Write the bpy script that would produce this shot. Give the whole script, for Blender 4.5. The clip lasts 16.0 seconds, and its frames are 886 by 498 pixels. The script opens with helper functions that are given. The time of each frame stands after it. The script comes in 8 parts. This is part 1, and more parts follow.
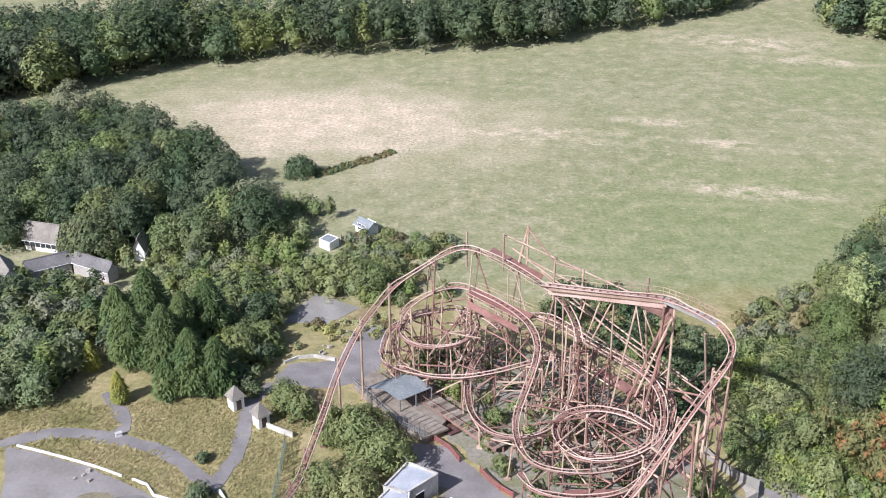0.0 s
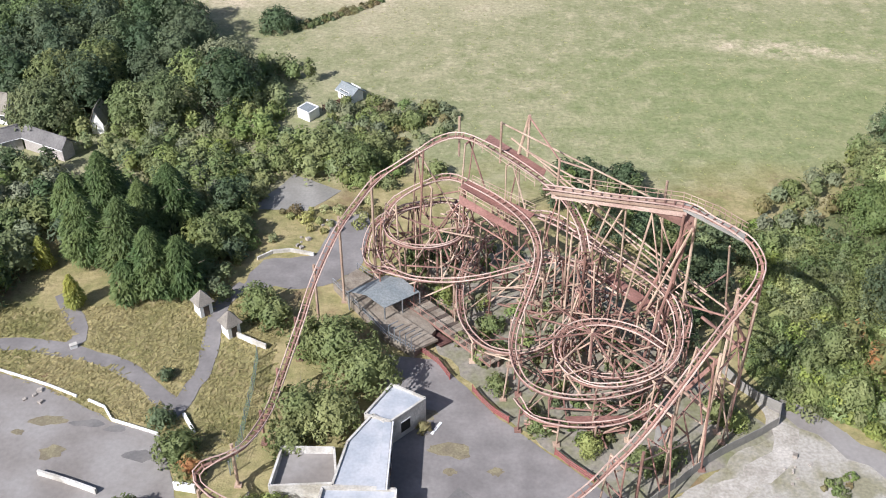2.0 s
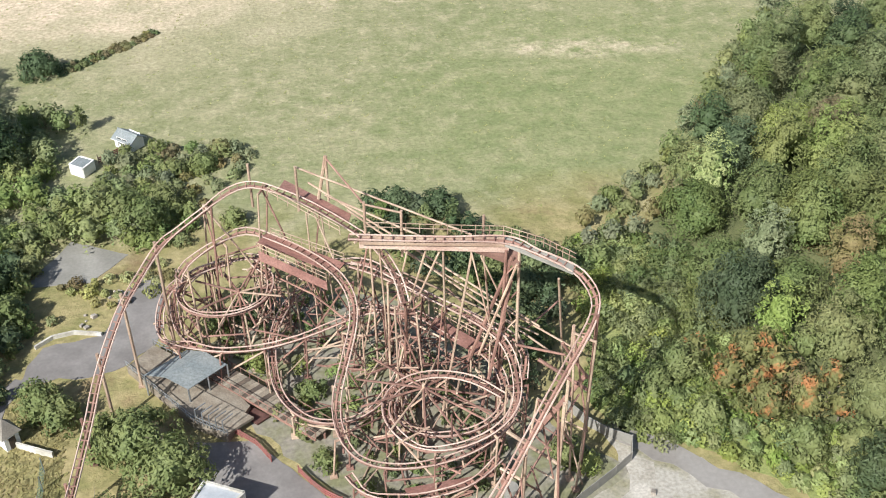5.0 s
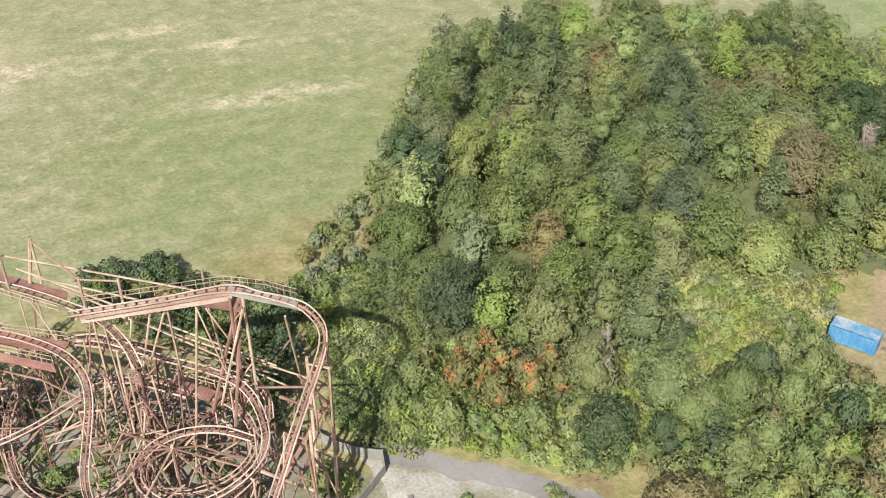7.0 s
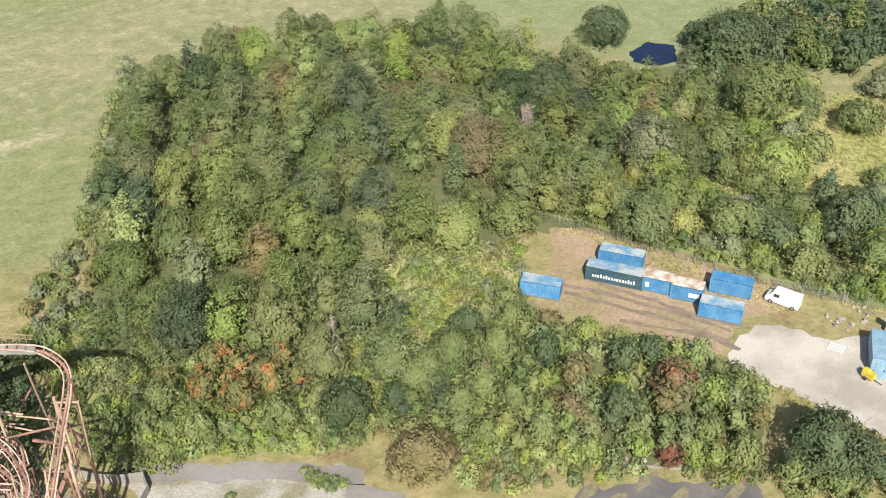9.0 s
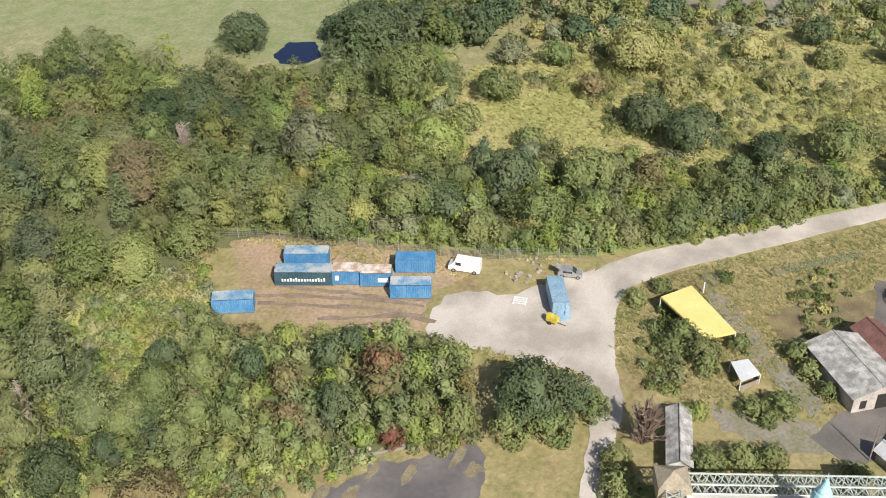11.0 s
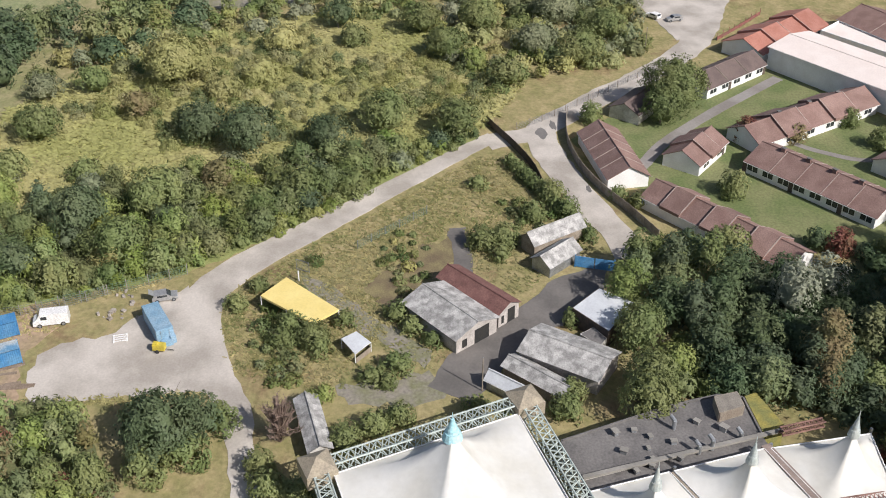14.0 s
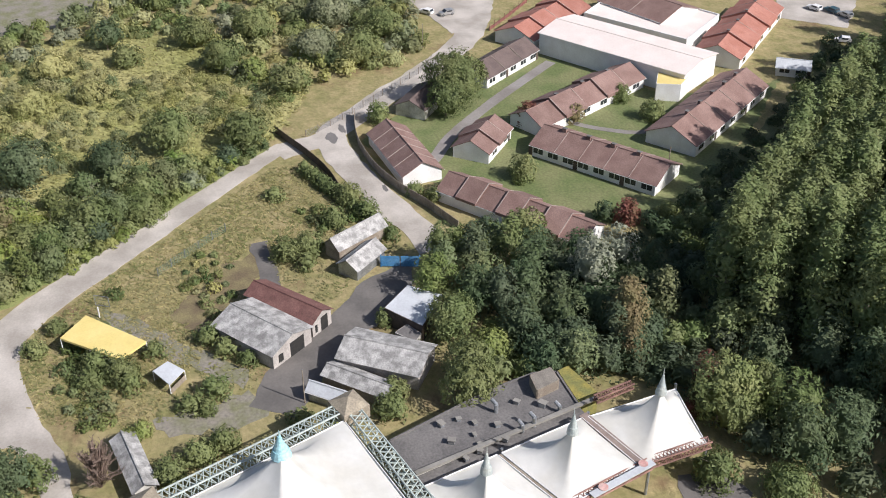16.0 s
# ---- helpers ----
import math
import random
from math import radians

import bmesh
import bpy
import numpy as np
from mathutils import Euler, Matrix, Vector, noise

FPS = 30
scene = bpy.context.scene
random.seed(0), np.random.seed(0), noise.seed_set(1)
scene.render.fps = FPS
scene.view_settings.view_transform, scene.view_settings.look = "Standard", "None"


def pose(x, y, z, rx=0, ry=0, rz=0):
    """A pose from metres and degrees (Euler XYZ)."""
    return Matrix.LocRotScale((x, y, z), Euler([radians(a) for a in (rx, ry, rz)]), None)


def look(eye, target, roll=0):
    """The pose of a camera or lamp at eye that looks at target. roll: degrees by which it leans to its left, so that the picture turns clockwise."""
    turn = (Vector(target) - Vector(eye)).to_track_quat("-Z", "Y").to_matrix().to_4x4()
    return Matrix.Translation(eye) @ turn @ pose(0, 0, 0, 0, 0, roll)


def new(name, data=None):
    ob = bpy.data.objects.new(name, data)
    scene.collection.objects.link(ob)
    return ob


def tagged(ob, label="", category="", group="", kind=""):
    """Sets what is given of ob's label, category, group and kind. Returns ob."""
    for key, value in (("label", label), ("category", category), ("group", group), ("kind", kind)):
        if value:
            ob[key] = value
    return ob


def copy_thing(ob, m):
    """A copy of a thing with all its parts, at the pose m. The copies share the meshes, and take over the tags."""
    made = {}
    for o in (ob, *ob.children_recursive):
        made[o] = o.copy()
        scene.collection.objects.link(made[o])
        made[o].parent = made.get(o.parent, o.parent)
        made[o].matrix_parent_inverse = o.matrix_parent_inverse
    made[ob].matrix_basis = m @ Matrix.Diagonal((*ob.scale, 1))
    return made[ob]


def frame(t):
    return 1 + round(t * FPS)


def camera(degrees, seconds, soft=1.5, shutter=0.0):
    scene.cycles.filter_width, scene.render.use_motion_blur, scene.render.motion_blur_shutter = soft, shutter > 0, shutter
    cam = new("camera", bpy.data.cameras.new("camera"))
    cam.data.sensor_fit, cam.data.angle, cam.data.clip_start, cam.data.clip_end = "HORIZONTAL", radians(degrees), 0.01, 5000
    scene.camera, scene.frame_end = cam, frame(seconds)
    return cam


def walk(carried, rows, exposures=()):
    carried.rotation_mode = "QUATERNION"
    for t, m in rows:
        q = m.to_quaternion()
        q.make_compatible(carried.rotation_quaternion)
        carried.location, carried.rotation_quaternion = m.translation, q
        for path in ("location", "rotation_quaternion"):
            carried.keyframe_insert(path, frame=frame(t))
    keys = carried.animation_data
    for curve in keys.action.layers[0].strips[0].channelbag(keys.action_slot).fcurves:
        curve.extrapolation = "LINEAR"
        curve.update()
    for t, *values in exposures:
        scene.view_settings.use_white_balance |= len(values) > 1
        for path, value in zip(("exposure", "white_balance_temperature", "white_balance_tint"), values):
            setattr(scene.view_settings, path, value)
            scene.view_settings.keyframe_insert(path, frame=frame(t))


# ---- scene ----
cam = camera(45.73, 16.0, soft=1.0)
PATH = [
 (0.0, pose(1.41, -19.16, 92.47, 62.722, 0.00, 0.277)),
 (0.5, pose(1.81, -14.03, 92.32, 60.603, 0.00, 0.287)),
 (1.0, pose(2.14, -8.74, 92.20, 56.672, 0.00, 0.283)),
 (1.5, pose(2.43, -3.50, 92.16, 53.067, 0.00, 0.258)),
 (2.0, pose(2.67, 1.45, 92.12, 52.831, 0.00, 0.253)),
 (2.5, pose(2.85, 5.59, 92.02, 52.927, 0.00, 0.251)),
 (3.0, pose(3.16, 8.73, 91.81, 53.000, 0.00, 0.266)),
 (3.2, pose(3.34, 9.62, 91.62, 53.075, 0.00, -0.151)),
 (5.3, pose(6.60, 15.75, 88.13, 52.998, 0.00, -14.039)),
 (5.5, pose(6.88, 15.84, 88.05, 52.965, 0.00, -15.871)),
 (6.0, pose(7.67, 15.84, 88.02, 53.142, 0.00, -20.206)),
 (6.5, pose(8.42, 15.14, 88.24, 54.343, 0.00, -24.491)),
 (7.0, pose(6.33, 9.99, 90.92, 55.440, 0.00, -28.972)),
 (7.5, pose(4.02, 4.44, 94.31, 55.710, 0.00, -33.207)),
 (8.0, pose(0.43, 0.29, 96.84, 56.119, 0.00, -37.992)),
 (8.5, pose(-0.18, -0.27, 96.72, 56.367, 0.00, -42.504)),
 (9.0, pose(-0.12, -0.24, 96.83, 56.360, 0.00, -47.120)),
 (9.5, pose(-0.04, -0.09, 96.87, 56.357, 0.00, -52.229)),
 (10.0, pose(0.00, 0.00, 96.90, 56.374, 0.00, -57.530)),
 (10.2, pose(0.01, 0.03, 96.90, 56.411, 0.00, -59.650)),
 (12.3, pose(-0.60, 0.08, 96.92, 56.627, 0.00, -79.497)),
 (12.5, pose(-0.65, 0.08, 96.96, 56.646, 0.00, -81.214)),
 (13.0, pose(-0.73, 0.08, 97.07, 56.674, 0.00, -85.572)),
 (13.5, pose(-0.60, 0.16, 97.02, 56.712, 0.00, -89.936)),
 (14.0, pose(-0.45, 0.22, 97.04, 56.739, 0.00, -94.237)),
 (14.5, pose(-0.41, 0.25, 97.19, 56.755, 0.00, -98.217)),
 (15.0, pose(-0.42, 0.30, 97.39, 56.760, 0.00, -101.624)),
 (15.5, pose(-0.42, 0.38, 97.58, 56.772, 0.00, -104.907)),
 (16.0, pose(-0.37, 0.55, 97.75, 56.779, 0.00, -107.063)),
]
walk(cam, PATH, [(0.0, 0.40, 5850, 17), (1.5, 0.37, 6050, 14), (3.0, 0.38, 6150, 12), (5.5, 0.40, 6450, 6), (9.0, 0.43, 6800, 7), (10.5, 0.34, 6850, 10), (12.5, -0.05, 6700, 12), (16.0, 0.07, 6350, 14)])

# ---- light ----
SUN_EL, SHADOW = 40.0, Vector((0.715, 0.70, 0.0))
world = bpy.data.worlds.new("sky")
scene.world = world
world.use_nodes = True
wn = world.node_tree.nodes
sky = wn.new("ShaderNodeTexSky")
sky.sky_type, sky.sun_disc = "NISHITA", False
sky.sun_elevation = radians(SUN_EL)
sky.sun_rotation = math.atan2(-SHADOW.x, -SHADOW.y)
sky.dust_density, sky.air_density = 2.0, 1.0
wn["Background"].inputs[1].default_value = 0.084
world.node_tree.links.new(sky.outputs[0], wn["Background"].inputs[0])
sun = new("sun", bpy.data.lights.new("sun", "SUN"))
sun.data.energy, sun.data.angle, sun.data.color = 5.0, radians(0.6), (1.0, 0.97, 0.92)
sun.matrix_world = look((0, 0, 0), Vector((SHADOW.x, SHADOW.y, -math.tan(radians(SUN_EL)))))

# ---- materials ----


def mat(name, c1, c2, scale=0.5, fine=6.0, rough=0.85, metal=0.0, bump=0.25, vary=0.0, per="object", lo=0.38, hi=0.62, leaf=0.0, amp=0.26):
    """Two colours mixed by large noise, broken up by fine noise, with an own tone for each object or island."""
    m = bpy.data.materials.new(name)
    m.use_nodes = True
    n, l = m.node_tree.nodes, m.node_tree.links
    b = n["Principled BSDF"]
    b.inputs["Roughness"].default_value, b.inputs["Metallic"].default_value = rough, metal
    g = n.new("ShaderNodeNewGeometry")
    big, small = n.new("ShaderNodeTexNoise"), n.new("ShaderNodeTexNoise")
    for t, s, d in ((big, scale, 5), (small, fine, 4)):
        t.inputs["Scale"].default_value, t.inputs["Detail"].default_value = s, d
        l.new(g.outputs["Position"], t.inputs["Vector"])
    r = n.new("ShaderNodeMapRange")
    r.inputs["From Min"].default_value, r.inputs["From Max"].default_value = lo, hi
    l.new(big.outputs["Fac"], r.inputs["Value"])
    mix = n.new("ShaderNodeMixRGB")
    mix.inputs[1].default_value, mix.inputs[2].default_value = (*c1, 1), (*c2, 1)
    l.new(r.outputs[0], mix.inputs[0])
    tone = n.new("ShaderNodeMapRange")
    tone.inputs["From Min"].default_value, tone.inputs["From Max"].default_value = 0.25, 0.75
    tone.inputs["To Min"].default_value, tone.inputs["To Max"].default_value = 1 - amp, 1 + amp
    l.new(small.outputs["Fac"], tone.inputs["Value"])
    hsv = n.new("ShaderNodeHueSaturation")
    l.new(mix.outputs[0], hsv.inputs["Color"])
    if leaf:
        # each tree of a wood has its own tone and hue
        own = n.new("ShaderNodeAttribute")
        own.attribute_name = "tree_tone"
        apart = n.new("ShaderNodeSeparateXYZ")
        l.new(own.outputs["Vector"], apart.inputs[0])
        for k, socket, mid in ((1, "Hue", 0.5), (2, "Saturation", 1.0)):
            add = n.new("ShaderNodeMath")
            add.inputs[1].default_value = mid
            l.new(apart.outputs[k], add.inputs[0])
            l.new(add.outputs[0], hsv.inputs[socket])
        lift = n.new("ShaderNodeMath")
        lift.inputs[1].default_value = 1.0
        l.new(apart.outputs[0], lift.inputs[0])
        single = n.new("ShaderNodeMapRange")
        single.inputs["To Min"].default_value, single.inputs["To Max"].default_value = 0.86, 1.14
        l.new(n.new("ShaderNodeObjectInfo").outputs["Random"], single.inputs["Value"])
        both = n.new("ShaderNodeMath")
        both.operation = "MULTIPLY"
        l.new(lift.outputs[0], both.inputs[0])
        l.new(single.outputs[0], both.inputs[1])
        whole = n.new("ShaderNodeMath")
        whole.operation = "MULTIPLY"
        l.new(both.outputs[0], whole.inputs[0])
        l.new(tone.outputs[0], whole.inputs[1])
        tone = whole
    if vary:
        if per == "object":
            o = n.new("ShaderNodeObjectInfo").outputs["Random"]
        else:
            o = g.outputs["Random Per Island"]
        rr = n.new("ShaderNodeMapRange")
        rr.inputs["To Min"].default_value, rr.inputs["To Max"].default_value = 1 - vary, 1 + vary
        l.new(o, rr.inputs["Value"])
        mul = n.new("ShaderNodeMath")
        mul.operation = "MULTIPLY"
        l.new(rr.outputs[0], mul.inputs[0])
        l.new(tone.outputs[0], mul.inputs[1])
        l.new(mul.outputs[0], hsv.inputs["Value"])
    else:
        l.new(tone.outputs[0], hsv.inputs["Value"])
    l.new(hsv.outputs[0], b.inputs["Base Color"])
    if bump:
        bp = n.new("ShaderNodeBump")
        bp.inputs["Strength"].default_value, bp.inputs["Distance"].default_value = bump, 0.1
        l.new(small.outputs["Fac"], bp.inputs["Height"])
        l.new(bp.outputs[0], b.inputs["Normal"])
    if leaf:
        tr = n.new("ShaderNodeBsdfTranslucent")
        l.new(hsv.outputs[0], tr.inputs["Color"])
        ms = n.new("ShaderNodeMixShader")
        ms.inputs[0].default_value = leaf
        l.new(b.outputs[0], ms.inputs[1])
        l.new(tr.outputs[0], ms.inputs[2])
        l.new(ms.outputs[0], n["Material Output"].inputs[0])
        b.inputs["Specular IOR Level"].default_value = 0.25
    return m


LEAF = {
    "dark": mat("dark_leaves", (0.09, 0.13, 0.064), (0.134, 0.166, 0.085), 0.12, 4.0, 0.6, vary=0.13, amp=0.15, per="island", bump=0, leaf=0.25),
    "mid": mat("green_leaves", (0.155, 0.199, 0.076), (0.225, 0.25, 0.102), 0.12, 4.0, 0.6, vary=0.13, amp=0.15, per="island", bump=0, leaf=0.25),
    "olive": mat("olive_leaves", (0.182, 0.222, 0.086), (0.248, 0.262, 0.11), 0.15, 4.0, 0.65, vary=0.13, amp=0.15, per="island", bump=0, leaf=0.25),
    "lime": mat("light_green_leaves", (0.225, 0.285, 0.085), (0.30, 0.325, 0.115), 0.15, 4.0, 0.6, vary=0.13, amp=0.15, per="island", bump=0, leaf=0.25),
    "grey": mat("grey_green_leaves", (0.205, 0.23, 0.13), (0.26, 0.275, 0.165), 0.2, 4.0, 0.7, vary=0.13, amp=0.15, per="island", bump=0, leaf=0.25),
    "silver": mat("silver_leaves", (0.30, 0.325, 0.235), (0.37, 0.385, 0.285), 0.3, 4.0, 0.6, vary=0.13, amp=0.15, per="island", bump=0, leaf=0.25),
    "brown": mat("brown_leaves", (0.245, 0.195, 0.105), (0.215, 0.2, 0.09), 0.3, 4.0, 0.7, vary=0.13, amp=0.15, per="island", bump=0, leaf=0.25),
    "orange": mat("orange_leaves", (0.20, 0.205, 0.08), (0.42, 0.20, 0.085), 0.5, 1.5, 0.65, vary=0.13, amp=0.15, per="island", bump=0, lo=0.52, hi=0.64, leaf=0.25),
    "red": mat("dark_red_leaves", (0.22, 0.075, 0.065), (0.15, 0.09, 0.05), 0.4, 1.5, 0.65, vary=0.13, amp=0.15, per="island", bump=0, leaf=0.25),
    "redbrown": mat("reddish_brown_leaves", (0.20, 0.17, 0.085), (0.27, 0.13, 0.085), 0.45, 1.5, 0.65, vary=0.13, amp=0.15, per="island", bump=0, leaf=0.25, lo=0.45, hi=0.6),
    "gold": mat("yellow_leaves", (0.42, 0.41, 0.09), (0.34, 0.36, 0.09), 0.4, 1.5, 0.6, vary=0.13, amp=0.15, per="island", bump=0, leaf=0.25),
    "conifer": mat("conifer_needles", (0.092, 0.145, 0.052), (0.15, 0.195, 0.068), 0.2, 4.0, 0.6, vary=0.13, amp=0.15, per="island", bump=0, leaf=0.25),
    "heath": mat("yellow_olive_leaves", (0.33, 0.335, 0.135), (0.40, 0.38, 0.17), 0.1, 4.0, 0.65, vary=0.12, per="island", bump=0, leaf=0.25, amp=0.12),
    "poplar": mat("poplar_leaves", (0.185, 0.24, 0.095), (0.25, 0.285, 0.12), 0.15, 4.0, 0.6, vary=0.13, amp=0.15, per="island", bump=0, leaf=0.25),
}
BARK = mat("bark", (0.13, 0.10, 0.075), (0.22, 0.19, 0.15), 1.5, 9, 0.95)
BROWNBARK = mat("brown_bare_twigs", (0.25, 0.18, 0.145), (0.19, 0.14, 0.11), 1.5, 9, 0.95)
PALEBARK = mat("pale_dead_wood", (0.34, 0.29, 0.24), (0.26, 0.21, 0.18), 1.5, 9, 0.95)
TARMAC = mat("old_tarmac", (0.18, 0.165, 0.16), (0.25, 0.232, 0.224), 0.22, 2.2, 0.9, bump=0.15, amp=0.1)
DARKTARMAC = mat("dark_tarmac", (0.125, 0.116, 0.108), (0.18, 0.166, 0.153), 0.2, 2.2, 0.85, bump=0.15, amp=0.1)
CONCRETE = mat("pale_concrete", (0.30, 0.285, 0.26), (0.22, 0.21, 0.19), 0.2, 2.5, 0.9, bump=0.2, amp=0.1)
PADMAT = mat("bleached_tarmac", (0.29, 0.27, 0.256), (0.215, 0.193, 0.177), 0.13, 1.8, 0.9, bump=0.15, amp=0.1)
GRAVEL = mat("pale_gravel", (0.54, 0.495, 0.445), (0.36, 0.325, 0.285), 0.13, 3.0, 0.95, bump=0.15, amp=0.1)
WEEDY = mat("weedy_rubble_ground", (0.26, 0.235, 0.20), (0.19, 0.19, 0.105), 0.3, 2.0, 0.95, bump=0.4)
DIRT = mat("bare_earth", (0.39, 0.28, 0.195), (0.28, 0.225, 0.12), 0.16, 1.6, 0.95, bump=0.5)
WETMUD = mat("puddled_tarmac", (0.13, 0.12, 0.12), (0.19, 0.175, 0.165), 0.15, 1.2, 0.45, bump=0.1, amp=0.1)
RUST = mat("faded_red_steel", (0.315, 0.178, 0.142), (0.185, 0.10, 0.08), 0.35, 5, 0.75, 0.0, bump=0.2, vary=0.16)
PALESTEEL = mat("bleached_red_steel", (0.51, 0.385, 0.29), (0.36, 0.245, 0.185), 0.3, 5, 0.75, bump=0.2, vary=0.2)
TRACKMAT = mat("pink_faded_track_paint", (0.56, 0.42, 0.36), (0.43, 0.29, 0.245), 0.25, 5, 0.6, bump=0.15, vary=0.08)
DECK = mat("rusty_deck_sheet", (0.22, 0.105, 0.085), (0.28, 0.145, 0.12), 0.5, 4, 0.85, vary=0.12)
LATTICE = mat("pale_green_steel", (0.47, 0.53, 0.49), (0.38, 0.43, 0.40), 0.6, 4, 0.5, 0.0, vary=0.08)
GALV = mat("galvanised_steel", (0.40, 0.42, 0.44), (0.30, 0.31, 0.32), 0.8, 5, 0.45, 0.6, vary=0.1)
WHITEWALL = mat("white_render", (0.84, 0.835, 0.82), (0.77, 0.755, 0.73), 0.4, 4, 0.8, bump=0.05, amp=0.06)
DIRTYWHITE = mat("grimy_white_render", (0.62, 0.60, 0.56), (0.40, 0.37, 0.32), 0.5, 4, 0.85)
PINKWALL = mat("pinkish_render", (0.47, 0.43, 0.40), (0.37, 0.34, 0.315), 0.5, 4, 0.9)
ROOFGREY = mat("bleached_flat_roof", (0.35, 0.375, 0.415), (0.47, 0.48, 0.51), 0.35, 3, 0.8, bump=0.1, amp=0.1)
FELT = mat("dark_roofing_felt", (0.135, 0.128, 0.125), (0.185, 0.175, 0.168), 0.3, 3, 0.85)
ASBESTOS = mat("weathered_cement_sheet", (0.45, 0.44, 0.425), (0.255, 0.25, 0.24), 0.8, 5, 0.9, vary=0.16, lo=0.40, hi=0.60)
REDSHEET = mat("maroon_roof_sheet", (0.16, 0.075, 0.065), (0.20, 0.10, 0.085), 0.6, 4, 0.8, vary=0.1)
WHITESHEET = mat("white_roof_sheet", (0.60, 0.625, 0.65), (0.53, 0.55, 0.575), 0.4, 3, 0.5, vary=0.05, amp=0.08)
TILE = mat("brown_concrete_tiles", (0.215, 0.132, 0.112), (0.27, 0.175, 0.15), 0.35, 5, 0.85, vary=0.14)
REDTILE = mat("orange_clay_tiles", (0.36, 0.15, 0.11), (0.42, 0.195, 0.15), 0.35, 5, 0.85, vary=0.1)
DARKTILE = mat("dark_brown_tiles", (0.125, 0.092, 0.085), (0.165, 0.122, 0.11), 0.35, 5, 0.85, vary=0.1)
GLASSDARK = mat("dark_window_glass", (0.03, 0.035, 0.04), (0.05, 0.055, 0.06), 1, 3, 0.12, bump=0)
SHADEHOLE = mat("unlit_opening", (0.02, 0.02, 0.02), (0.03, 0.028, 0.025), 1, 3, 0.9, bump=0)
BLUE = mat("blue_container_paint", (0.05, 0.195, 0.40), (0.10, 0.26, 0.45), 0.6, 4, 0.5, 0.0, bump=0.1, vary=0.12)
PALEBLUE = mat("pale_blue_paint", (0.20, 0.34, 0.46), (0.29, 0.42, 0.53), 0.6, 4, 0.5, vary=0.08)
NAVY = mat("dark_teal_paint", (0.03, 0.075, 0.10), (0.045, 0.10, 0.13), 0.6, 4, 0.5)
BLUEROOF = mat("scuffed_container_roof", (0.12, 0.27, 0.42), (0.42, 0.45, 0.46), 0.5, 4, 0.55, vary=0.1)
RUSTROOF = mat("rust_stained_container_roof", (0.68, 0.63, 0.57), (0.42, 0.29, 0.21), 0.7, 4, 0.7)
WHITEPAINT = mat("white_paint", (0.80, 0.80, 0.79), (0.72, 0.71, 0.70), 0.6, 4, 0.45)
CREAMROOF = mat("cream_roof_sheet", (0.86, 0.765, 0.71), (0.80, 0.70, 0.645), 0.2, 3, 0.6, amp=0.06)
YELLOW = mat("yellow_sheet", (0.80, 0.655, 0.26), (0.75, 0.60, 0.22), 0.3, 3, 0.55, bump=0.05, amp=0.06)
SAFETY = mat("yellow_machine_paint", (0.62, 0.50, 0.06), (0.50, 0.40, 0.06), 1, 4, 0.5)
TENT = mat("white_tent_membrane", (0.72, 0.71, 0.67), (0.64, 0.62, 0.56), 0.2, 1.2, 0.55, bump=0.02, amp=0.05)
TENTBLUE = mat("pale_turquoise_cowl", (0.30, 0.56, 0.62), (0.42, 0.64, 0.68), 0.8, 3, 0.5)
TENTGREY = mat("grey_green_cowl", (0.36, 0.42, 0.42), (0.45, 0.48, 0.46), 0.8, 3, 0.5)
HUB = mat("tan_sheet", (0.36, 0.31, 0.23), (0.29, 0.25, 0.19), 0.8, 4, 0.8)
WOOD = mat("weathered_timber", (0.22, 0.18, 0.14), (0.30, 0.26, 0.21), 0.8, 6, 0.9, vary=0.2)
DARKWOOD = mat("dark_fence_boards", (0.075, 0.06, 0.05), (0.12, 0.09, 0.07), 0.8, 6, 0.9, vary=0.2)
DARKRED = mat("dark_red_stained_sheet", (0.085, 0.035, 0.03), (0.12, 0.06, 0.05), 0.6, 4, 0.9)
REDPAINT = mat("red_barrier_paint", (0.29, 0.095, 0.085), (0.24, 0.11, 0.095), 0.8, 5, 0.8, vary=0.1)
GREENMESH = mat("green_fence_mesh", (0.12, 0.22, 0.17), (0.16, 0.25, 0.20), 0.8, 5, 0.7)
SLATEBLUE = mat("blue_grey_roof_sheet", (0.20, 0.225, 0.235), (0.25, 0.27, 0.275), 0.5, 4, 0.6, vary=0.08)
THATCH = mat("pale_weathered_shingles", (0.27, 0.245, 0.21), (0.20, 0.18, 0.155), 0.6, 6, 0.95)
RUBBLE = mat("rubble", (0.42, 0.38, 0.34), (0.30, 0.26, 0.22), 1.2, 6, 0.95, vary=0.3)
RUBBER = mat("black_rubber", (0.025, 0.025, 0.025), (0.035, 0.035, 0.035), 1, 6, 0.8)
SILVER = mat("silver_car_paint", (0.42, 0.42, 0.42), (0.48, 0.48, 0.47), 1, 5, 0.3, 0.5, bump=0)
PALEVERGE = mat("pale_mortar_verge", (0.42, 0.35, 0.31), (0.34, 0.27, 0.24), 0.6, 5, 0.85)
LAWN = mat("mown_lawn", (0.13, 0.165, 0.058), (0.195, 0.205, 0.09), 0.15, 2, 0.9)
MOSSROOF = mat("mossy_roof", (0.30, 0.26, 0.07), (0.20, 0.20, 0.07), 0.6, 4, 0.95)
BRIGHTFLOOR = mat("bright_green_undergrowth", (0.20, 0.24, 0.075), (0.27, 0.285, 0.11), 0.3, 4, 0.95)
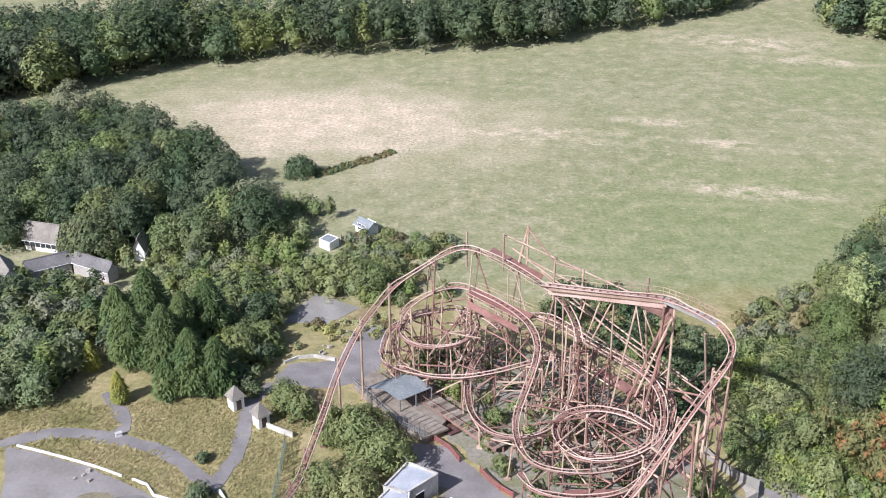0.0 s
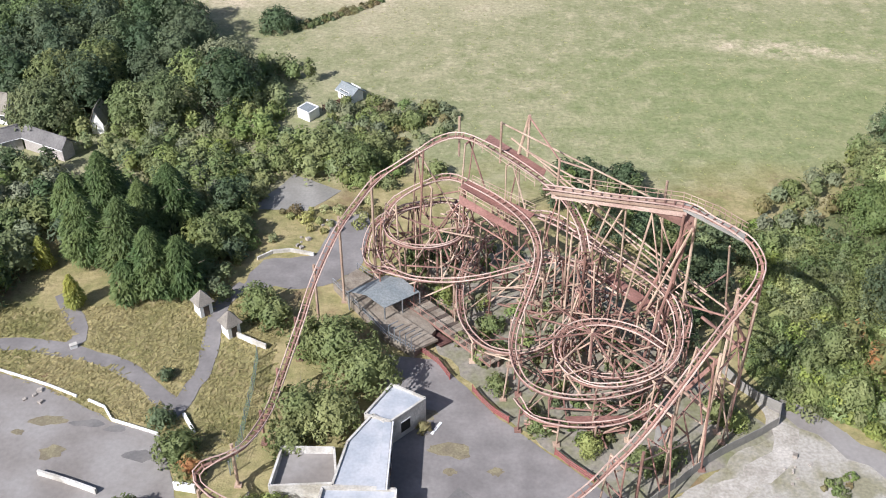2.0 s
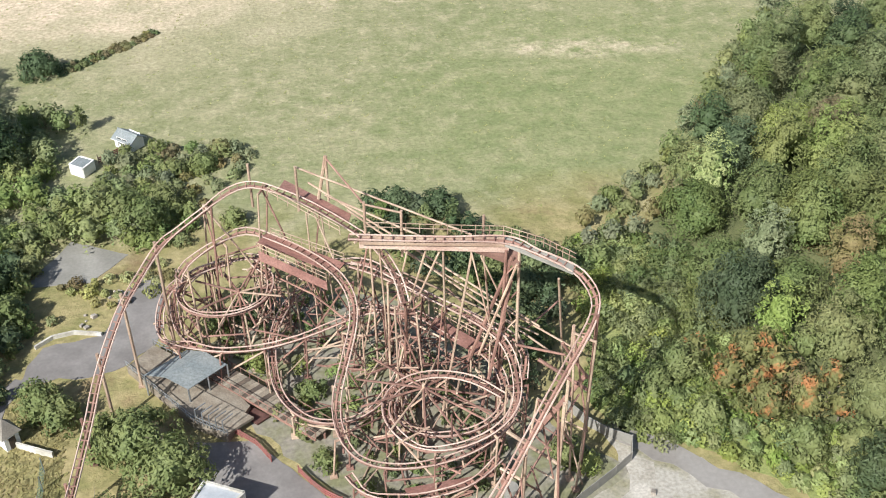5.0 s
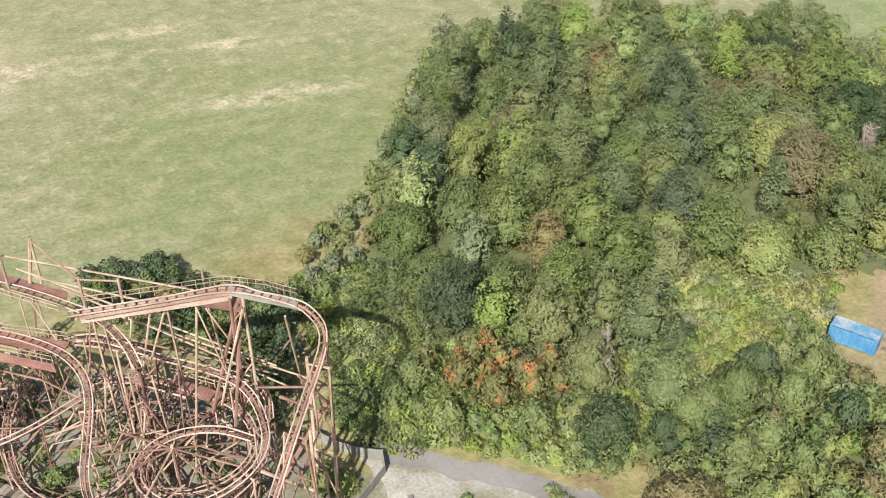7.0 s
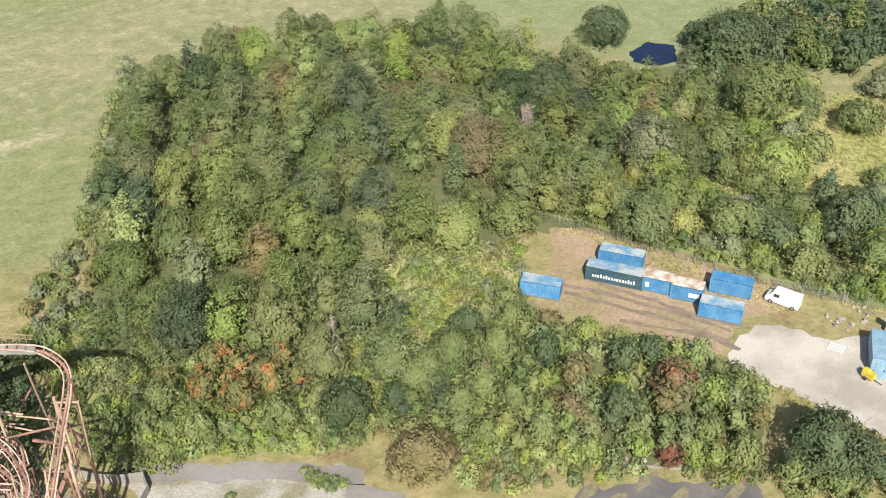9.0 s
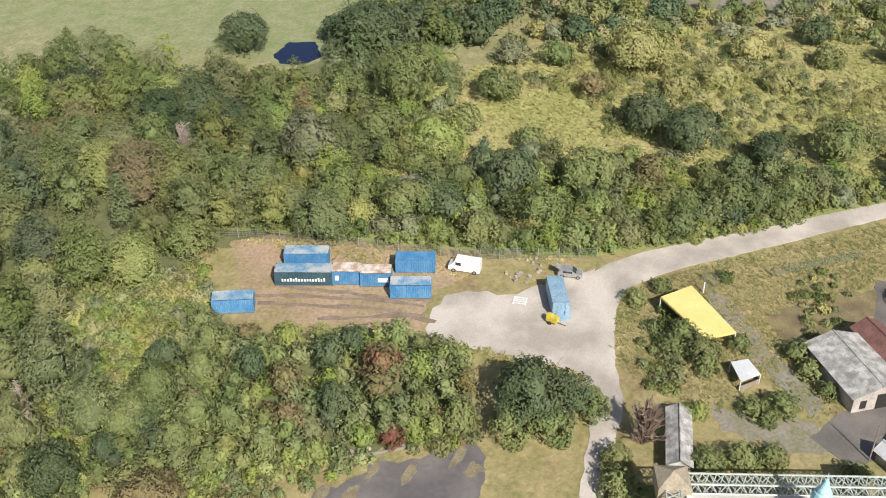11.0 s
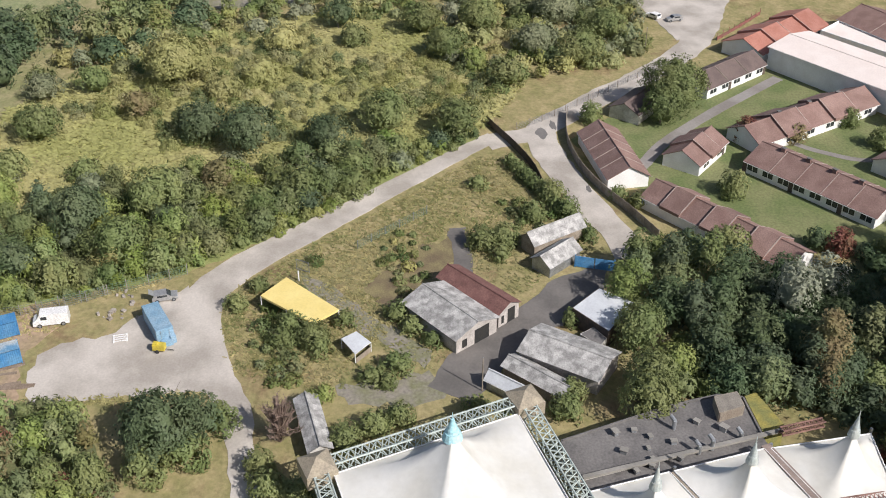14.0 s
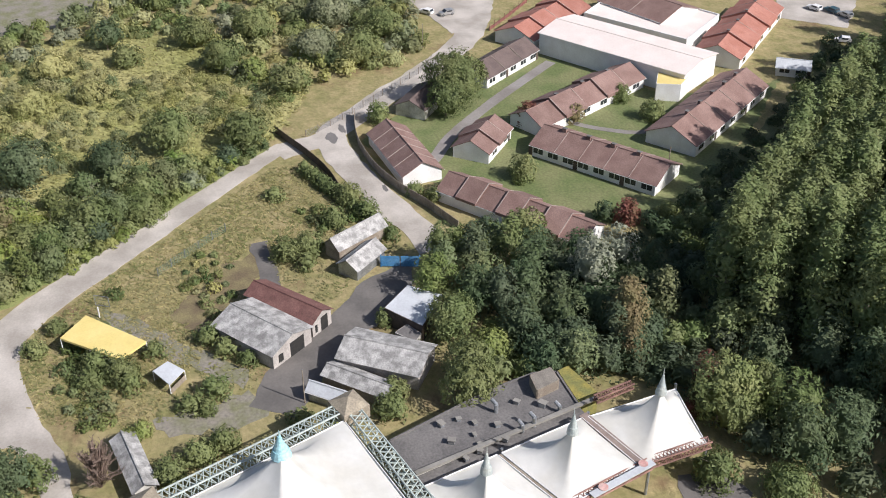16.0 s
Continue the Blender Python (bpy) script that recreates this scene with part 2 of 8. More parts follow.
# green undergrowth, its colour darkened to hold the shade below the crowns
SHADEFLOOR = mat("undergrowth_with_shade", (0.115, 0.13, 0.055), (0.16, 0.17, 0.075), 0.4, 4, 0.95)
PALEDUST = mat("white_rubble_dust", (0.48, 0.445, 0.40), (0.34, 0.31, 0.265), 0.4, 3.0, 0.95, bump=0.3)
DUST = mat("dusty_weedy_gravel", (0.39, 0.362, 0.32), (0.25, 0.232, 0.155), 0.22, 2.5, 0.95, bump=0.3, lo=0.44, hi=0.60)
MUD = mat("dark_rutted_mud", (0.20, 0.148, 0.108), (0.26, 0.20, 0.15), 0.5, 4, 0.9)
MOSS = mat("dry_moss", (0.185, 0.155, 0.105), (0.245, 0.215, 0.135), 0.8, 5, 0.95)
DARKMOSS = mat("brown_moss", (0.155, 0.118, 0.07), (0.23, 0.195, 0.095), 0.35, 4, 0.95)

WATER = mat("dark_blue_water", (0.010, 0.018, 0.055), (0.014, 0.024, 0.065), 0.1, 1.0, 0.1, bump=0.03)
WATER.node_tree.nodes["Principled BSDF"].inputs["Specular IOR Level"].default_value = 0.2


def ground_material():
    """Rough pasture with straw patches, greener and browner scrub to the east."""
    m = bpy.data.materials.new("rough_pasture")
    m.use_nodes = True
    n, l = m.node_tree.nodes, m.node_tree.links
    b = n["Principled BSDF"]
    b.inputs["Roughness"].default_value = 0.95
    b.inputs["Specular IOR Level"].default_value = 0.1
    pos = n.new("ShaderNodeNewGeometry").outputs["Position"]

    def tex(scale, detail=6, stretch=(1, 1, 1)):
        v = n.new("ShaderNodeMapping")
        v.inputs["Scale"].default_value = stretch
        l.new(pos, v.inputs["Vector"])
        t = n.new("ShaderNodeTexNoise")
        t.inputs["Scale"].default_value, t.inputs["Detail"].default_value, t.inputs["Roughness"].default_value = scale, detail, 0.65
        l.new(v.outputs[0], t.inputs["Vector"])
        return t.outputs["Fac"]

    def span(v, a, c, d=0.0, e=1.0):
        r = n.new("ShaderNodeMapRange")
        for k, x in zip(("From Min", "From Max", "To Min", "To Max"), (a, c, d, e)):
            r.inputs[k].default_value = x
        l.new(v, r.inputs["Value"])
        return r.outputs[0]

    def mix(f, a, c):
        x = n.new("ShaderNodeMixRGB")
        l.new(f, x.inputs[0])
        for k, v in ((1, a), (2, c)):
            if isinstance(v, tuple):
                x.inputs[k].default_value = (*v, 1)
            else:
                l.new(v, x.inputs[k])
        return x.outputs[0]

    def op(kind, a, c):
        x = n.new("ShaderNodeMath")
        x.operation = kind
        for k, v in ((0, a), (1, c)):
            if isinstance(v, float):
                x.inputs[k].default_value = v
            else:
                l.new(v, x.inputs[k])
        x.use_clamp = kind in ("MULTIPLY", "MAXIMUM")
        return x.outputs[0]

    def spot(cx, cy, rx, ry, turn=0):
        """A soft oval patch of dry grass, its edge broken by noise."""
        v = n.new("ShaderNodeMapping")
        v.vector_type = "TEXTURE"
        v.inputs["Location"].default_value, v.inputs["Scale"].default_value = (cx, cy, 0), (rx, ry, 50)
        v.inputs["Rotation"].default_value = (0, 0, radians(turn))
        l.new(pos, v.inputs["Vector"])
        d = n.new("ShaderNodeVectorMath")
        d.operation = "LENGTH"
        l.new(v.outputs[0], d.inputs[0])
        return span(op("ADD", d.outputs["Value"], span(edge, 0.25, 0.75, -0.55, 0.55)), 1.35, 0.4)

    edge = tex(0.06, 8)
    broad, clump, tuft = tex(0.035, 6), tex(0.24, 9), tex(1.2, 6)
    green = mix(span(broad, 0.35, 0.65), (0.243, 0.254, 0.132), (0.315, 0.30, 0.178))
    grass = mix(span(clump, 0.50, 0.70), green, (0.41, 0.365, 0.235))
    grass = mix(span(clump, 0.47, 0.30), grass, (0.205, 0.22, 0.105))
    grass = mix(span(tex(0.5, 8), 0.57, 0.72), grass, (0.46, 0.41, 0.275))
    grass = mix(span(tex(0.42, 8), 0.36, 0.26), grass, (0.17, 0.18, 0.095))
    straw = mix(span(tuft, 0.3, 0.7), (0.52, 0.415, 0.30), (0.72, 0.59, 0.455))
    flecks = span(tex(0.2, 9), 0.42, 0.62)
    dry = op("MULTIPLY", spot(-27.3, 230.1, 44, 26, -8), span(flecks, 0.0, 1.0, 0.6, 1.0))
    for x, y, rx, ry in ((52.2, 230.5, 12, 3.2), (66.4, 215.1, 11, 3), (66.7, 187.2, 20, 4), (16.3, 222.4, 26, 7), (94.0, 300.8, 26, 10), (110.4, 280.4, 18, 5)):
        dry = op("MAXIMUM", dry, op("MULTIPLY", op("MULTIPLY", spot(x, y, rx, ry, -10), flecks), 0.8))
    lush = op("MAXIMUM", spot(62.0, 165.0, 46, 34, 40), spot(150.0, 275.0, 60, 30, 20))
    grass = mix(op("MULTIPLY", lush, 0.6), grass, mix(span(clump, 0.35, 0.65), (0.17, 0.215, 0.085), (0.26, 0.28, 0.13)))
    grass = mix(dry, grass, straw)
    scrub = mix(span(clump, 0.35, 0.62), (0.225, 0.215, 0.092), (0.375, 0.31, 0.165))
    scrub = mix(span(tex(0.09, 6), 0.56, 0.68), scrub, (0.23, 0.165, 0.095))
    xyz = n.new("ShaderNodeSeparateXYZ")
    l.new(pos, xyz.inputs[0])
    north = span(op("ADD", xyz.outputs[1], span(edge, 0.3, 0.7, -10.0, 10.0)), 146.0, 134.0)
    meadow = op("MULTIPLY", span(xyz.outputs[0], 178.0, 196.0), span(xyz.outputs[1], 62.0, 92.0))
    north = op("MULTIPLY", north, span(meadow, 0.0, 1.0, 1.0, 0.0))
    col = mix(north, mix(meadow, grass, mix(span(clump, 0.35, 0.65), (0.205, 0.25, 0.115), (0.30, 0.305, 0.175))), scrub)
    fine = span(tuft, 0.28, 0.72, 0.76, 1.22)
    hsv = n.new("ShaderNodeHueSaturation")
    l.new(col, hsv.inputs["Color"])
    l.new(fine, hsv.inputs["Value"])
    l.new(hsv.outputs[0], b.inputs["Base Color"])
    bp = n.new("ShaderNodeBump")
    bp.inputs["Strength"].default_value, bp.inputs["Distance"].default_value = 0.6, 0.3
    l.new(op("ADD", clump, tuft), bp.inputs["Height"])
    l.new(bp.outputs[0], b.inputs["Normal"])
    return m


# ---- building helpers ----


class Build:
    """Collects boxes, rods and faces for one mesh."""

    def __init__(self):
        self.v, self.f = [], []

    def add(self, verts, faces):
        k = len(self.v)
        self.v += [tuple(p) for p in verts]
        self.f += [tuple(i + k for i in f) for f in faces]
        return self

    def box(self, x, y, z, sx, sy, sz, turn=0.0):
        """A box centred at x, y, standing on z."""
        c, s = math.cos(radians(turn)), math.sin(radians(turn))
        pts = []
        for dz in (0, sz):
            for dx, dy in ((-sx, -sy), (sx, -sy), (sx, sy), (-sx, sy)):
                dx, dy = dx / 2, dy / 2
                pts.append((x + dx * c - dy * s, y + dx * s + dy * c, z + dz))
        return self.add(pts, [(3, 2, 1, 0), (4, 5, 6, 7), (0, 1, 5, 4), (1, 2, 6, 5), (2, 3, 7, 6), (3, 0, 4, 7)])

    def rod(self, a, b, r, n=6, r2=None):
        a, b = Vector(a), Vector(b)
        d = (b - a)
        if d.length < 1e-4:
            return self
        q = d.to_track_quat("Z", "Y")
        r2 = r if r2 is None else r2
        pts = [a + q @ Vector((math.cos(i * math.tau / n) * r, math.sin(i * math.tau / n) * r, 0)) for i in range(n)]
        pts += [b + q @ Vector((math.cos(i * math.tau / n) * r2, math.sin(i * math.tau / n) * r2, 0)) for i in range(n)]
        return self.add(pts, [(i, (i + 1) % n, n + (i + 1) % n, n + i) for i in range(n)] + [tuple(range(n))[::-1], tuple(range(n, 2 * n))])

    def tube(self, pts, r, n=5):
        """One bent tube through all the points."""
        k = len(self.v)
        for i, p in enumerate(pts):
            d = pts[min(i + 1, len(pts) - 1)] - pts[max(i - 1, 0)]
            q = d.to_track_quat("Z", "Y")
            self.v += [tuple(p + q @ Vector((math.cos(j * math.tau / n) * r, math.sin(j * math.tau / n) * r, 0))) for j in range(n)]
        for i in range(len(pts) - 1):
            self.f += [(k + i * n + j, k + i * n + (j + 1) % n, k + (i + 1) * n + (j + 1) % n, k + (i + 1) * n + j) for j in range(n)]
        return self

    def beam(self, a, b, w, h):
        """A square beam from a to b, w wide and h high."""
        a, b = Vector(a), Vector(b)
        d = (b - a).normalized()
        side = d.cross(Vector((0, 0, 1)))
        side = side.normalized() if side.length > 1e-3 else Vector((1, 0, 0))
        up = side.cross(d)
        pts = [p + side * sx * w / 2 + up * sz * h / 2 for p in (a, b) for sx, sz in ((-1, -1), (1, -1), (1, 1), (-1, 1))]
        return self.add(pts, [(3, 2, 1, 0), (4, 5, 6, 7), (0, 1, 5, 4), (1, 2, 6, 5), (2, 3, 7, 6), (3, 0, 4, 7)])

    def plate(self, pts, thick):
        """A flat plate of any outline, thick downwards."""
        pts = [Vector(p) for p in pts]
        n = len(pts)
        low = [p - Vector((0, 0, thick)) for p in pts]
        return self.add(pts + low, [tuple(range(n)), tuple(range(2 * n - 1, n - 1, -1))] + [(i, n + i, n + (i + 1) % n, (i + 1) % n) for i in range(n)])

    def mesh(self, name, material):
        me = bpy.data.meshes.new(name)
        me.from_pydata(self.v, [], self.f)
        me.materials.append(material)
        me.update()
        return me


def part(name, b, material, parent, label="", m=None):
    """One mesh under a thing or part; b is a Build or a mesh."""
    me = b.mesh(name, material) if isinstance(b, Build) else b
    ob = new(name, me)
    ob.parent = parent
    if m is not None:
        ob.matrix_basis = m
    if label:
        ob["label"] = label
    return ob


def thing(name, label, category, m, group="", kind=""):
    ob = new(name)
    ob.matrix_world = m
    ob.empty_display_size = 0.5
    return tagged(ob, label, category, group, kind)


def inside(x, y, poly):
    odd = False
    for (x1, y1), (x2, y2) in zip(poly, poly[1:] + poly[:1]):
        if (y1 > y) != (y2 > y) and x < (x2 - x1) * (y - y1) / (y2 - y1) + x1:
            odd = not odd
    return odd


def ragged(poly, step=1.5, rough=0.5, seed=0):
    """An outline with its edges cut into short, uneven pieces."""
    rng, out = random.Random(seed), []
    for (x1, y1), (x2, y2) in zip(poly, poly[1:] + poly[:1]):
        d = math.hypot(x2 - x1, y2 - y1)
        k = max(1, int(d / step))
        for i in range(k):
            w = i / k
            j = rough * (0 if i == 0 else 1)
            out.append((x1 + (x2 - x1) * w + rng.uniform(-j, j), y1 + (y2 - y1) * w + rng.uniform(-j, j)))
    return out


PAVED, LANES = [], []


def sheet(name, poly, z, material, label, category, rough=0.5, seed=0, thick=0.3, kind="structure", step=1.5):
    """A paved or bare piece of ground with an uneven edge."""
    if material not in (DIRT, LAWN, WEEDY) and category not in ("heath", "wood floor"):
        PAVED.append(poly)
    bm = bmesh.new()
    vs = [bm.verts.new((x, y, z)) for x, y in (ragged(poly, step, rough, seed) if rough else poly)]
    es = [bm.edges.new((a, c)) for a, c in zip(vs, vs[1:] + vs[:1])]
    bmesh.ops.triangle_fill(bm, edges=es, use_beauty=True)
    rim = [e for e in bm.edges if len(e.link_faces) == 1]
    low = bmesh.ops.extrude_edge_only(bm, edges=rim)["geom"]
    for v in low:
        if isinstance(v, bmesh.types.BMVert):
            v.co.z -= thick
    bmesh.ops.recalc_face_normals(bm, faces=bm.faces)
    me = bpy.data.meshes.new(name)
    bm.to_mesh(me)
    bm.free()
    me.materials.append(material)
    return tagged(new(name, me), label, category, kind=kind)


def ribbon(name, pts, width, z, material, label, category, seed=0, rough=0.25):
    """A path or road of some width along a line."""
    p = smooth([(x, y, 0) for x, y in pts], 2.0)
    left, right, rng = [], [], random.Random(seed)
    LANES.append(np.array([(v.x, v.y, (max(width) if isinstance(width, tuple) else width) / 2) for v in p]))
    for i, a in enumerate(p):
        d = (p[min(i + 1, len(p) - 1)] - p[max(i - 1, 0)]).normalized()
        s = Vector((-d.y, d.x, 0))
        w = width[0] + (width[1] - width[0]) * i / (len(p) - 1) if isinstance(width, tuple) else width
        left.append(a + s * (w / 2 + rng.uniform(-rough, rough)))
        right.append(a - s * (w / 2 + rng.uniform(-rough, rough)))
    k = len(p)
    verts = [(v.x, v.y, z) for v in left + right] + [(v.x, v.y, z - 0.3) for v in left + right]
    faces = [(i, k + i, k + i + 1, i + 1) for i in range(k - 1)]
    faces += [(2 * k + i, i, i + 1, 2 * k + i + 1) for i in range(k - 1)] + [(k + i, 3 * k + i, 3 * k + i + 1, k + i + 1) for i in range(k - 1)]
    me = Build().add(verts, faces).mesh(name, material)
    return tagged(new(name, me), label, category, kind="structure")


def smooth(pts, step):
    """Points at even steps along a soft curve through pts."""
    P = [Vector(p) for p in pts]
    P = [P[0] * 2 - P[1]] + P + [P[-1] * 2 - P[-2]]
    out, carry = [], 0.0
    dense = []
    for a, b, c, d in zip(P, P[1:], P[2:], P[3:]):
        for i in range(24):
            t = i / 24
            dense.append(0.5 * ((2 * b) + (c - a) * t + (2 * a - 5 * b + 4 * c - d) * t * t + (3 * b - a - 3 * c + d) * t ** 3))
    dense.append(P[-2])
    out = [dense[0]]
    for p, q in zip(dense, dense[1:]):
        carry += (q - p).length
        if carry >= step:
            out.append(q)
            carry = 0.0
    if (out[-1] - dense[-1]).length > step * 0.3:
        out.append(dense[-1])
    return out


# ---- trees ----
ICO = [(0, -0.526, 0.851), (0, 0.526, 0.851), (0, -0.526, -0.851), (0, 0.526, -0.851), (-0.526, 0.851, 0), (0.526, 0.851, 0), (-0.526, -0.851, 0), (0.526, -0.851, 0), (0.851, 0, -0.526), (0.851, 0, 0.526), (-0.851, 0, -0.526), (-0.851, 0, 0.526)]
ICOF = [(1, 11, 0), (1, 4, 11), (1, 5, 4), (1, 9, 5), (1, 0, 9), (9, 0, 7), (9, 7, 8), (9, 8, 5), (5, 8, 3), (5, 3, 4), (4, 3, 10), (4, 10, 11), (11, 10, 6), (11, 6, 0), (0, 6, 7), (2, 3, 8), (2, 8, 7), (2, 7, 6), (2, 6, 10), (2, 10, 3)]
ICO_N, ICOF_N = np.array(ICO), np.array(ICOF)


def leaves(rng, blobs, size, density):
    """Leaf sprays on the outer side of the blobs (x, y, z, radius) of one crown: corners of three-cornered leaves, n x 3 x 3."""
    area = 4 * np.pi * blobs[:, 3] ** 2 * 0.5
    counts = np.maximum(3, (area * density * 2.1 / (size * size)).astype(int))
    idx = np.repeat(np.arange(len(blobs)), counts)
    n = len(idx)
    heart = np.array((*blobs[:, :2].mean(0), np.quantile(blobs[:, 2], 0.3)))
    out = blobs[idx, :3] - heart
    out /= np.linalg.norm(out, axis=1)[:, None] + 1e-6
    d = rng.normal(size=(n, 3)) + out * 0.75
    d[:, 2] += 0.35
    d /= np.linalg.norm(d, axis=1)[:, None]
    c = blobs[idx, :3] + d * (blobs[idx, 3] * rng.uniform(0.6, 1.35, n))[:, None]
    crown = c - heart
    crown /= np.linalg.norm(crown, axis=1)[:, None]
    face = crown * 0.8 + d * 0.3 + np.array((0, 0, 0.1)) + rng.normal(size=(n, 3)) * 0.36
    face /= np.linalg.norm(face, axis=1)[:, None]
    a = np.cross(face, rng.normal(size=(n, 3)))
    a /= np.linalg.norm(a, axis=1)[:, None]
    b = np.cross(face, a)
    s = (size * rng.uniform(0.55, 1.35, n))[:, None]
    tri = np.stack([c - a * s * 0.55 - b * s * 0.34, c - a * s * 0.42 + b * s * 0.34, c + a * s * 0.82], 1)
    face = np.cross(tri[:, 1] - tri[:, 0], tri[:, 2] - tri[:, 0])
    turned = (face * crown).sum(1) < 0
    tri[turned] = tri[turned][:, ::-1]
    return tri


def crown_blobs(rng, R, H, base, kind):
    """The clumps of a crown, about its own foot."""
    if kind == "cone":
        n = int(24 + 14 * H / max(R, 1))
        h = rng.random(n) ** 0.85
        ang = rng.random(n) * 6.283
        rad = R * (1 - h) * rng.uniform(0.45, 0.95, n)
        r = np.maximum(0.22, R * (0.25 * (1 - h) + 0.05))
        return np.stack([np.cos(ang) * rad, np.sin(ang) * rad, base + (H - base) * h * 0.97, r], 1)
    if kind == "column":
        n = int(10 + 8 * H / max(R, 1))
        h = rng.random(n)
        ang = rng.random(n) * 6.283
        prof = np.sin(np.clip(h * 0.93 + 0.12, 0, 1) * np.pi) ** 0.55
        rad = R * prof * rng.uniform(0.3, 0.8, n)
        r = R * rng.uniform(0.28, 0.46, n) * (0.6 + 0.4 * prof)
        k = np.linspace(0.12, 0.78, 5)
        heart = np.stack([0 * k, 0 * k, base + (H - base) * k, R * 0.84 * (1 - 0.3 * k)], 1)
        return np.vstack([np.stack([np.cos(ang) * rad, np.sin(ang) * rad, base + (H - base) * h * 0.96, r], 1), heart])
    n = int(9 + 15.0 * R)
    k = np.arange(n) + 0.5
    up = 1 - 1.28 * k / n
    ang = k * 2.39996 + rng.random() * 6.283 + rng.normal(size=n) * 0.25
    up = np.clip(up + rng.normal(size=n) * 0.07, -0.3, 1)
    flat_out = np.sqrt(np.clip(1 - up * up, 0, 1))
    lobes = 0.84 + 0.12 * np.sin(ang * rng.integers(2, 4) + rng.random() * 6.283) + 0.06 * np.sin(ang * 5 + up * 4 + rng.random() * 6.283)
    lump = lobes * rng.uniform(0.9, 1.04, n)
    r = R * rng.uniform(0.12, 0.21, n)
    mid = base + (H - base) * 0.40
    hv = (H - base) * 0.60
    x, y = np.cos(ang) * flat_out * R * lump, np.sin(ang) * flat_out * R * lump
    z = mid + up * np.maximum(0.2, hv - r * 0.7) * rng.uniform(0.88, 1.05, n)
    bl = np.stack([x, y, z, r], 1)
    heart = [[rng.normal() * R * 0.12, rng.normal() * R * 0.12, mid + hv * k, R * q] for k, q in ((-0.08, 0.74), (0.34, 0.56))]
    if base < 0.1 * H:
        k = max(4, n // 3)
        t = rng.random(k) * 6.283
        q = R * rng.uniform(0.55, 0.85, k)
        bl = np.vstack([bl, np.stack([np.cos(t) * q, np.sin(t) * q, H * rng.uniform(0.08, 0.3, k), R * rng.uniform(0.2, 0.34, k)], 1)])
    return np.vstack([bl, heart])


def conifer_sprays(rng, R, H, base, size):
    """Upswept sprays over a lumpy egg-shaped conifer, and the blobs of its core."""
    n = int(3600 * R * H / 48 * (0.45 / size) ** 2)
    h = rng.random(n)
    ang = rng.random(n) * 6.283
    lump = 0.84 + 0.10 * np.sin(ang * 3 + h * 5 + R) + 0.07 * np.sin(ang * 5 - h * 16) + 0.05 * rng.normal(size=n)
    prof = np.clip(1 - h ** 1.7, 0, 1) ** 0.75 * np.clip(h * 6 + 0.55, 0, 1)
    rad = R * prof * lump * np.sqrt(rng.uniform(0.55, 1.0, n)) + 0.08
    out = np.stack([np.cos(ang), np.sin(ang), 0 * ang], 1)
    c = out * rad[:, None]
    c[:, 2] = base + (H - base) * h
    a = out * 0.8 + np.array((0, 0, -0.4)) + rng.normal(size=(n, 3)) * 0.36
    a /= np.linalg.norm(a, axis=1)[:, None]
    b = np.cross(a, out * 0.5 + np.array((0, 0, 0.85)) + rng.normal(size=(n, 3)) * 0.4)
    b /= np.linalg.norm(b, axis=1)[:, None]
    s = (size * rng.uniform(0.7, 1.4, n) * (0.7 + 0.45 * prof))[:, None]
    tri = np.stack([c - a * s * 0.5 - b * s * 0.3, c - a * s * 0.5 + b * s * 0.3, c + a * s * 0.95], 1)
    face = np.cross(tri[:, 1] - tri[:, 0], tri[:, 2] - tri[:, 0])
    turned = (face * (out + np.array((0, 0, 0.3)))).sum(1) < 0
    tri[turned] = tri[turned][:, ::-1]
    k = np.linspace(0.08, 0.9, 12)
    core = np.stack([0 * k, 0 * k, base + (H - base) * k, np.maximum(0.12, R * (1 - k ** 1.7) ** 0.75 * 0.7)], 1)
    return core, tri


def foliage_mesh(name, blobs, quads, material, tones=None):
    """Leaf sprays with lumpy cores in the larger clumps behind them."""
    cores = None
    if tones is not None:
        cores, blobs = tones[0][tones[2]], blobs[tones[2]]
    elif len(blobs) != 12:
        blobs = blobs[blobs[:, 3] > 0.5 * blobs[:, 3].max()]
    fill = 0.9 if tones is not None or len(blobs) < 5 else 0.58
    wobble = np.random.default_rng(len(quads)).uniform(0.8, 1.08, (len(blobs), 12, 1))
    core = (ICO_N[None] * wobble * (blobs[:, 3] * fill)[:, None, None] + blobs[:, None, :3]).reshape(-1, 3)
    tri = (ICOF_N[None] + (np.arange(len(blobs)) * 12)[:, None, None]).reshape(-1, 3)
    nq = len(quads)
    verts = np.vstack([core, quads.reshape(-1, 3)])
    loops = np.concatenate([tri.ravel(), np.arange(nq * 3) + len(core)])
    start = np.concatenate([np.arange(len(tri)) * 3, len(tri) * 3 + np.arange(nq) * 3])
    me = bpy.data.meshes.new(name)
    me.vertices.add(len(verts))
    me.vertices.foreach_set("co", verts.ravel())
    me.loops.add(len(loops))
    me.loops.foreach_set("vertex_index", loops.astype(np.int32))
    me.polygons.add(len(start))
    me.polygons.foreach_set("loop_start", start.astype(np.int32))
    me.update(calc_edges=True)
    if tones is not None:
        own = me.attributes.new("tree_tone", "FLOAT_VECTOR", "FACE")
        own.data.foreach_set("vector", np.vstack([np.repeat(cores, 20, 0), tones[1]]).astype(np.float32).ravel())
    me.materials.append(material)
    return me


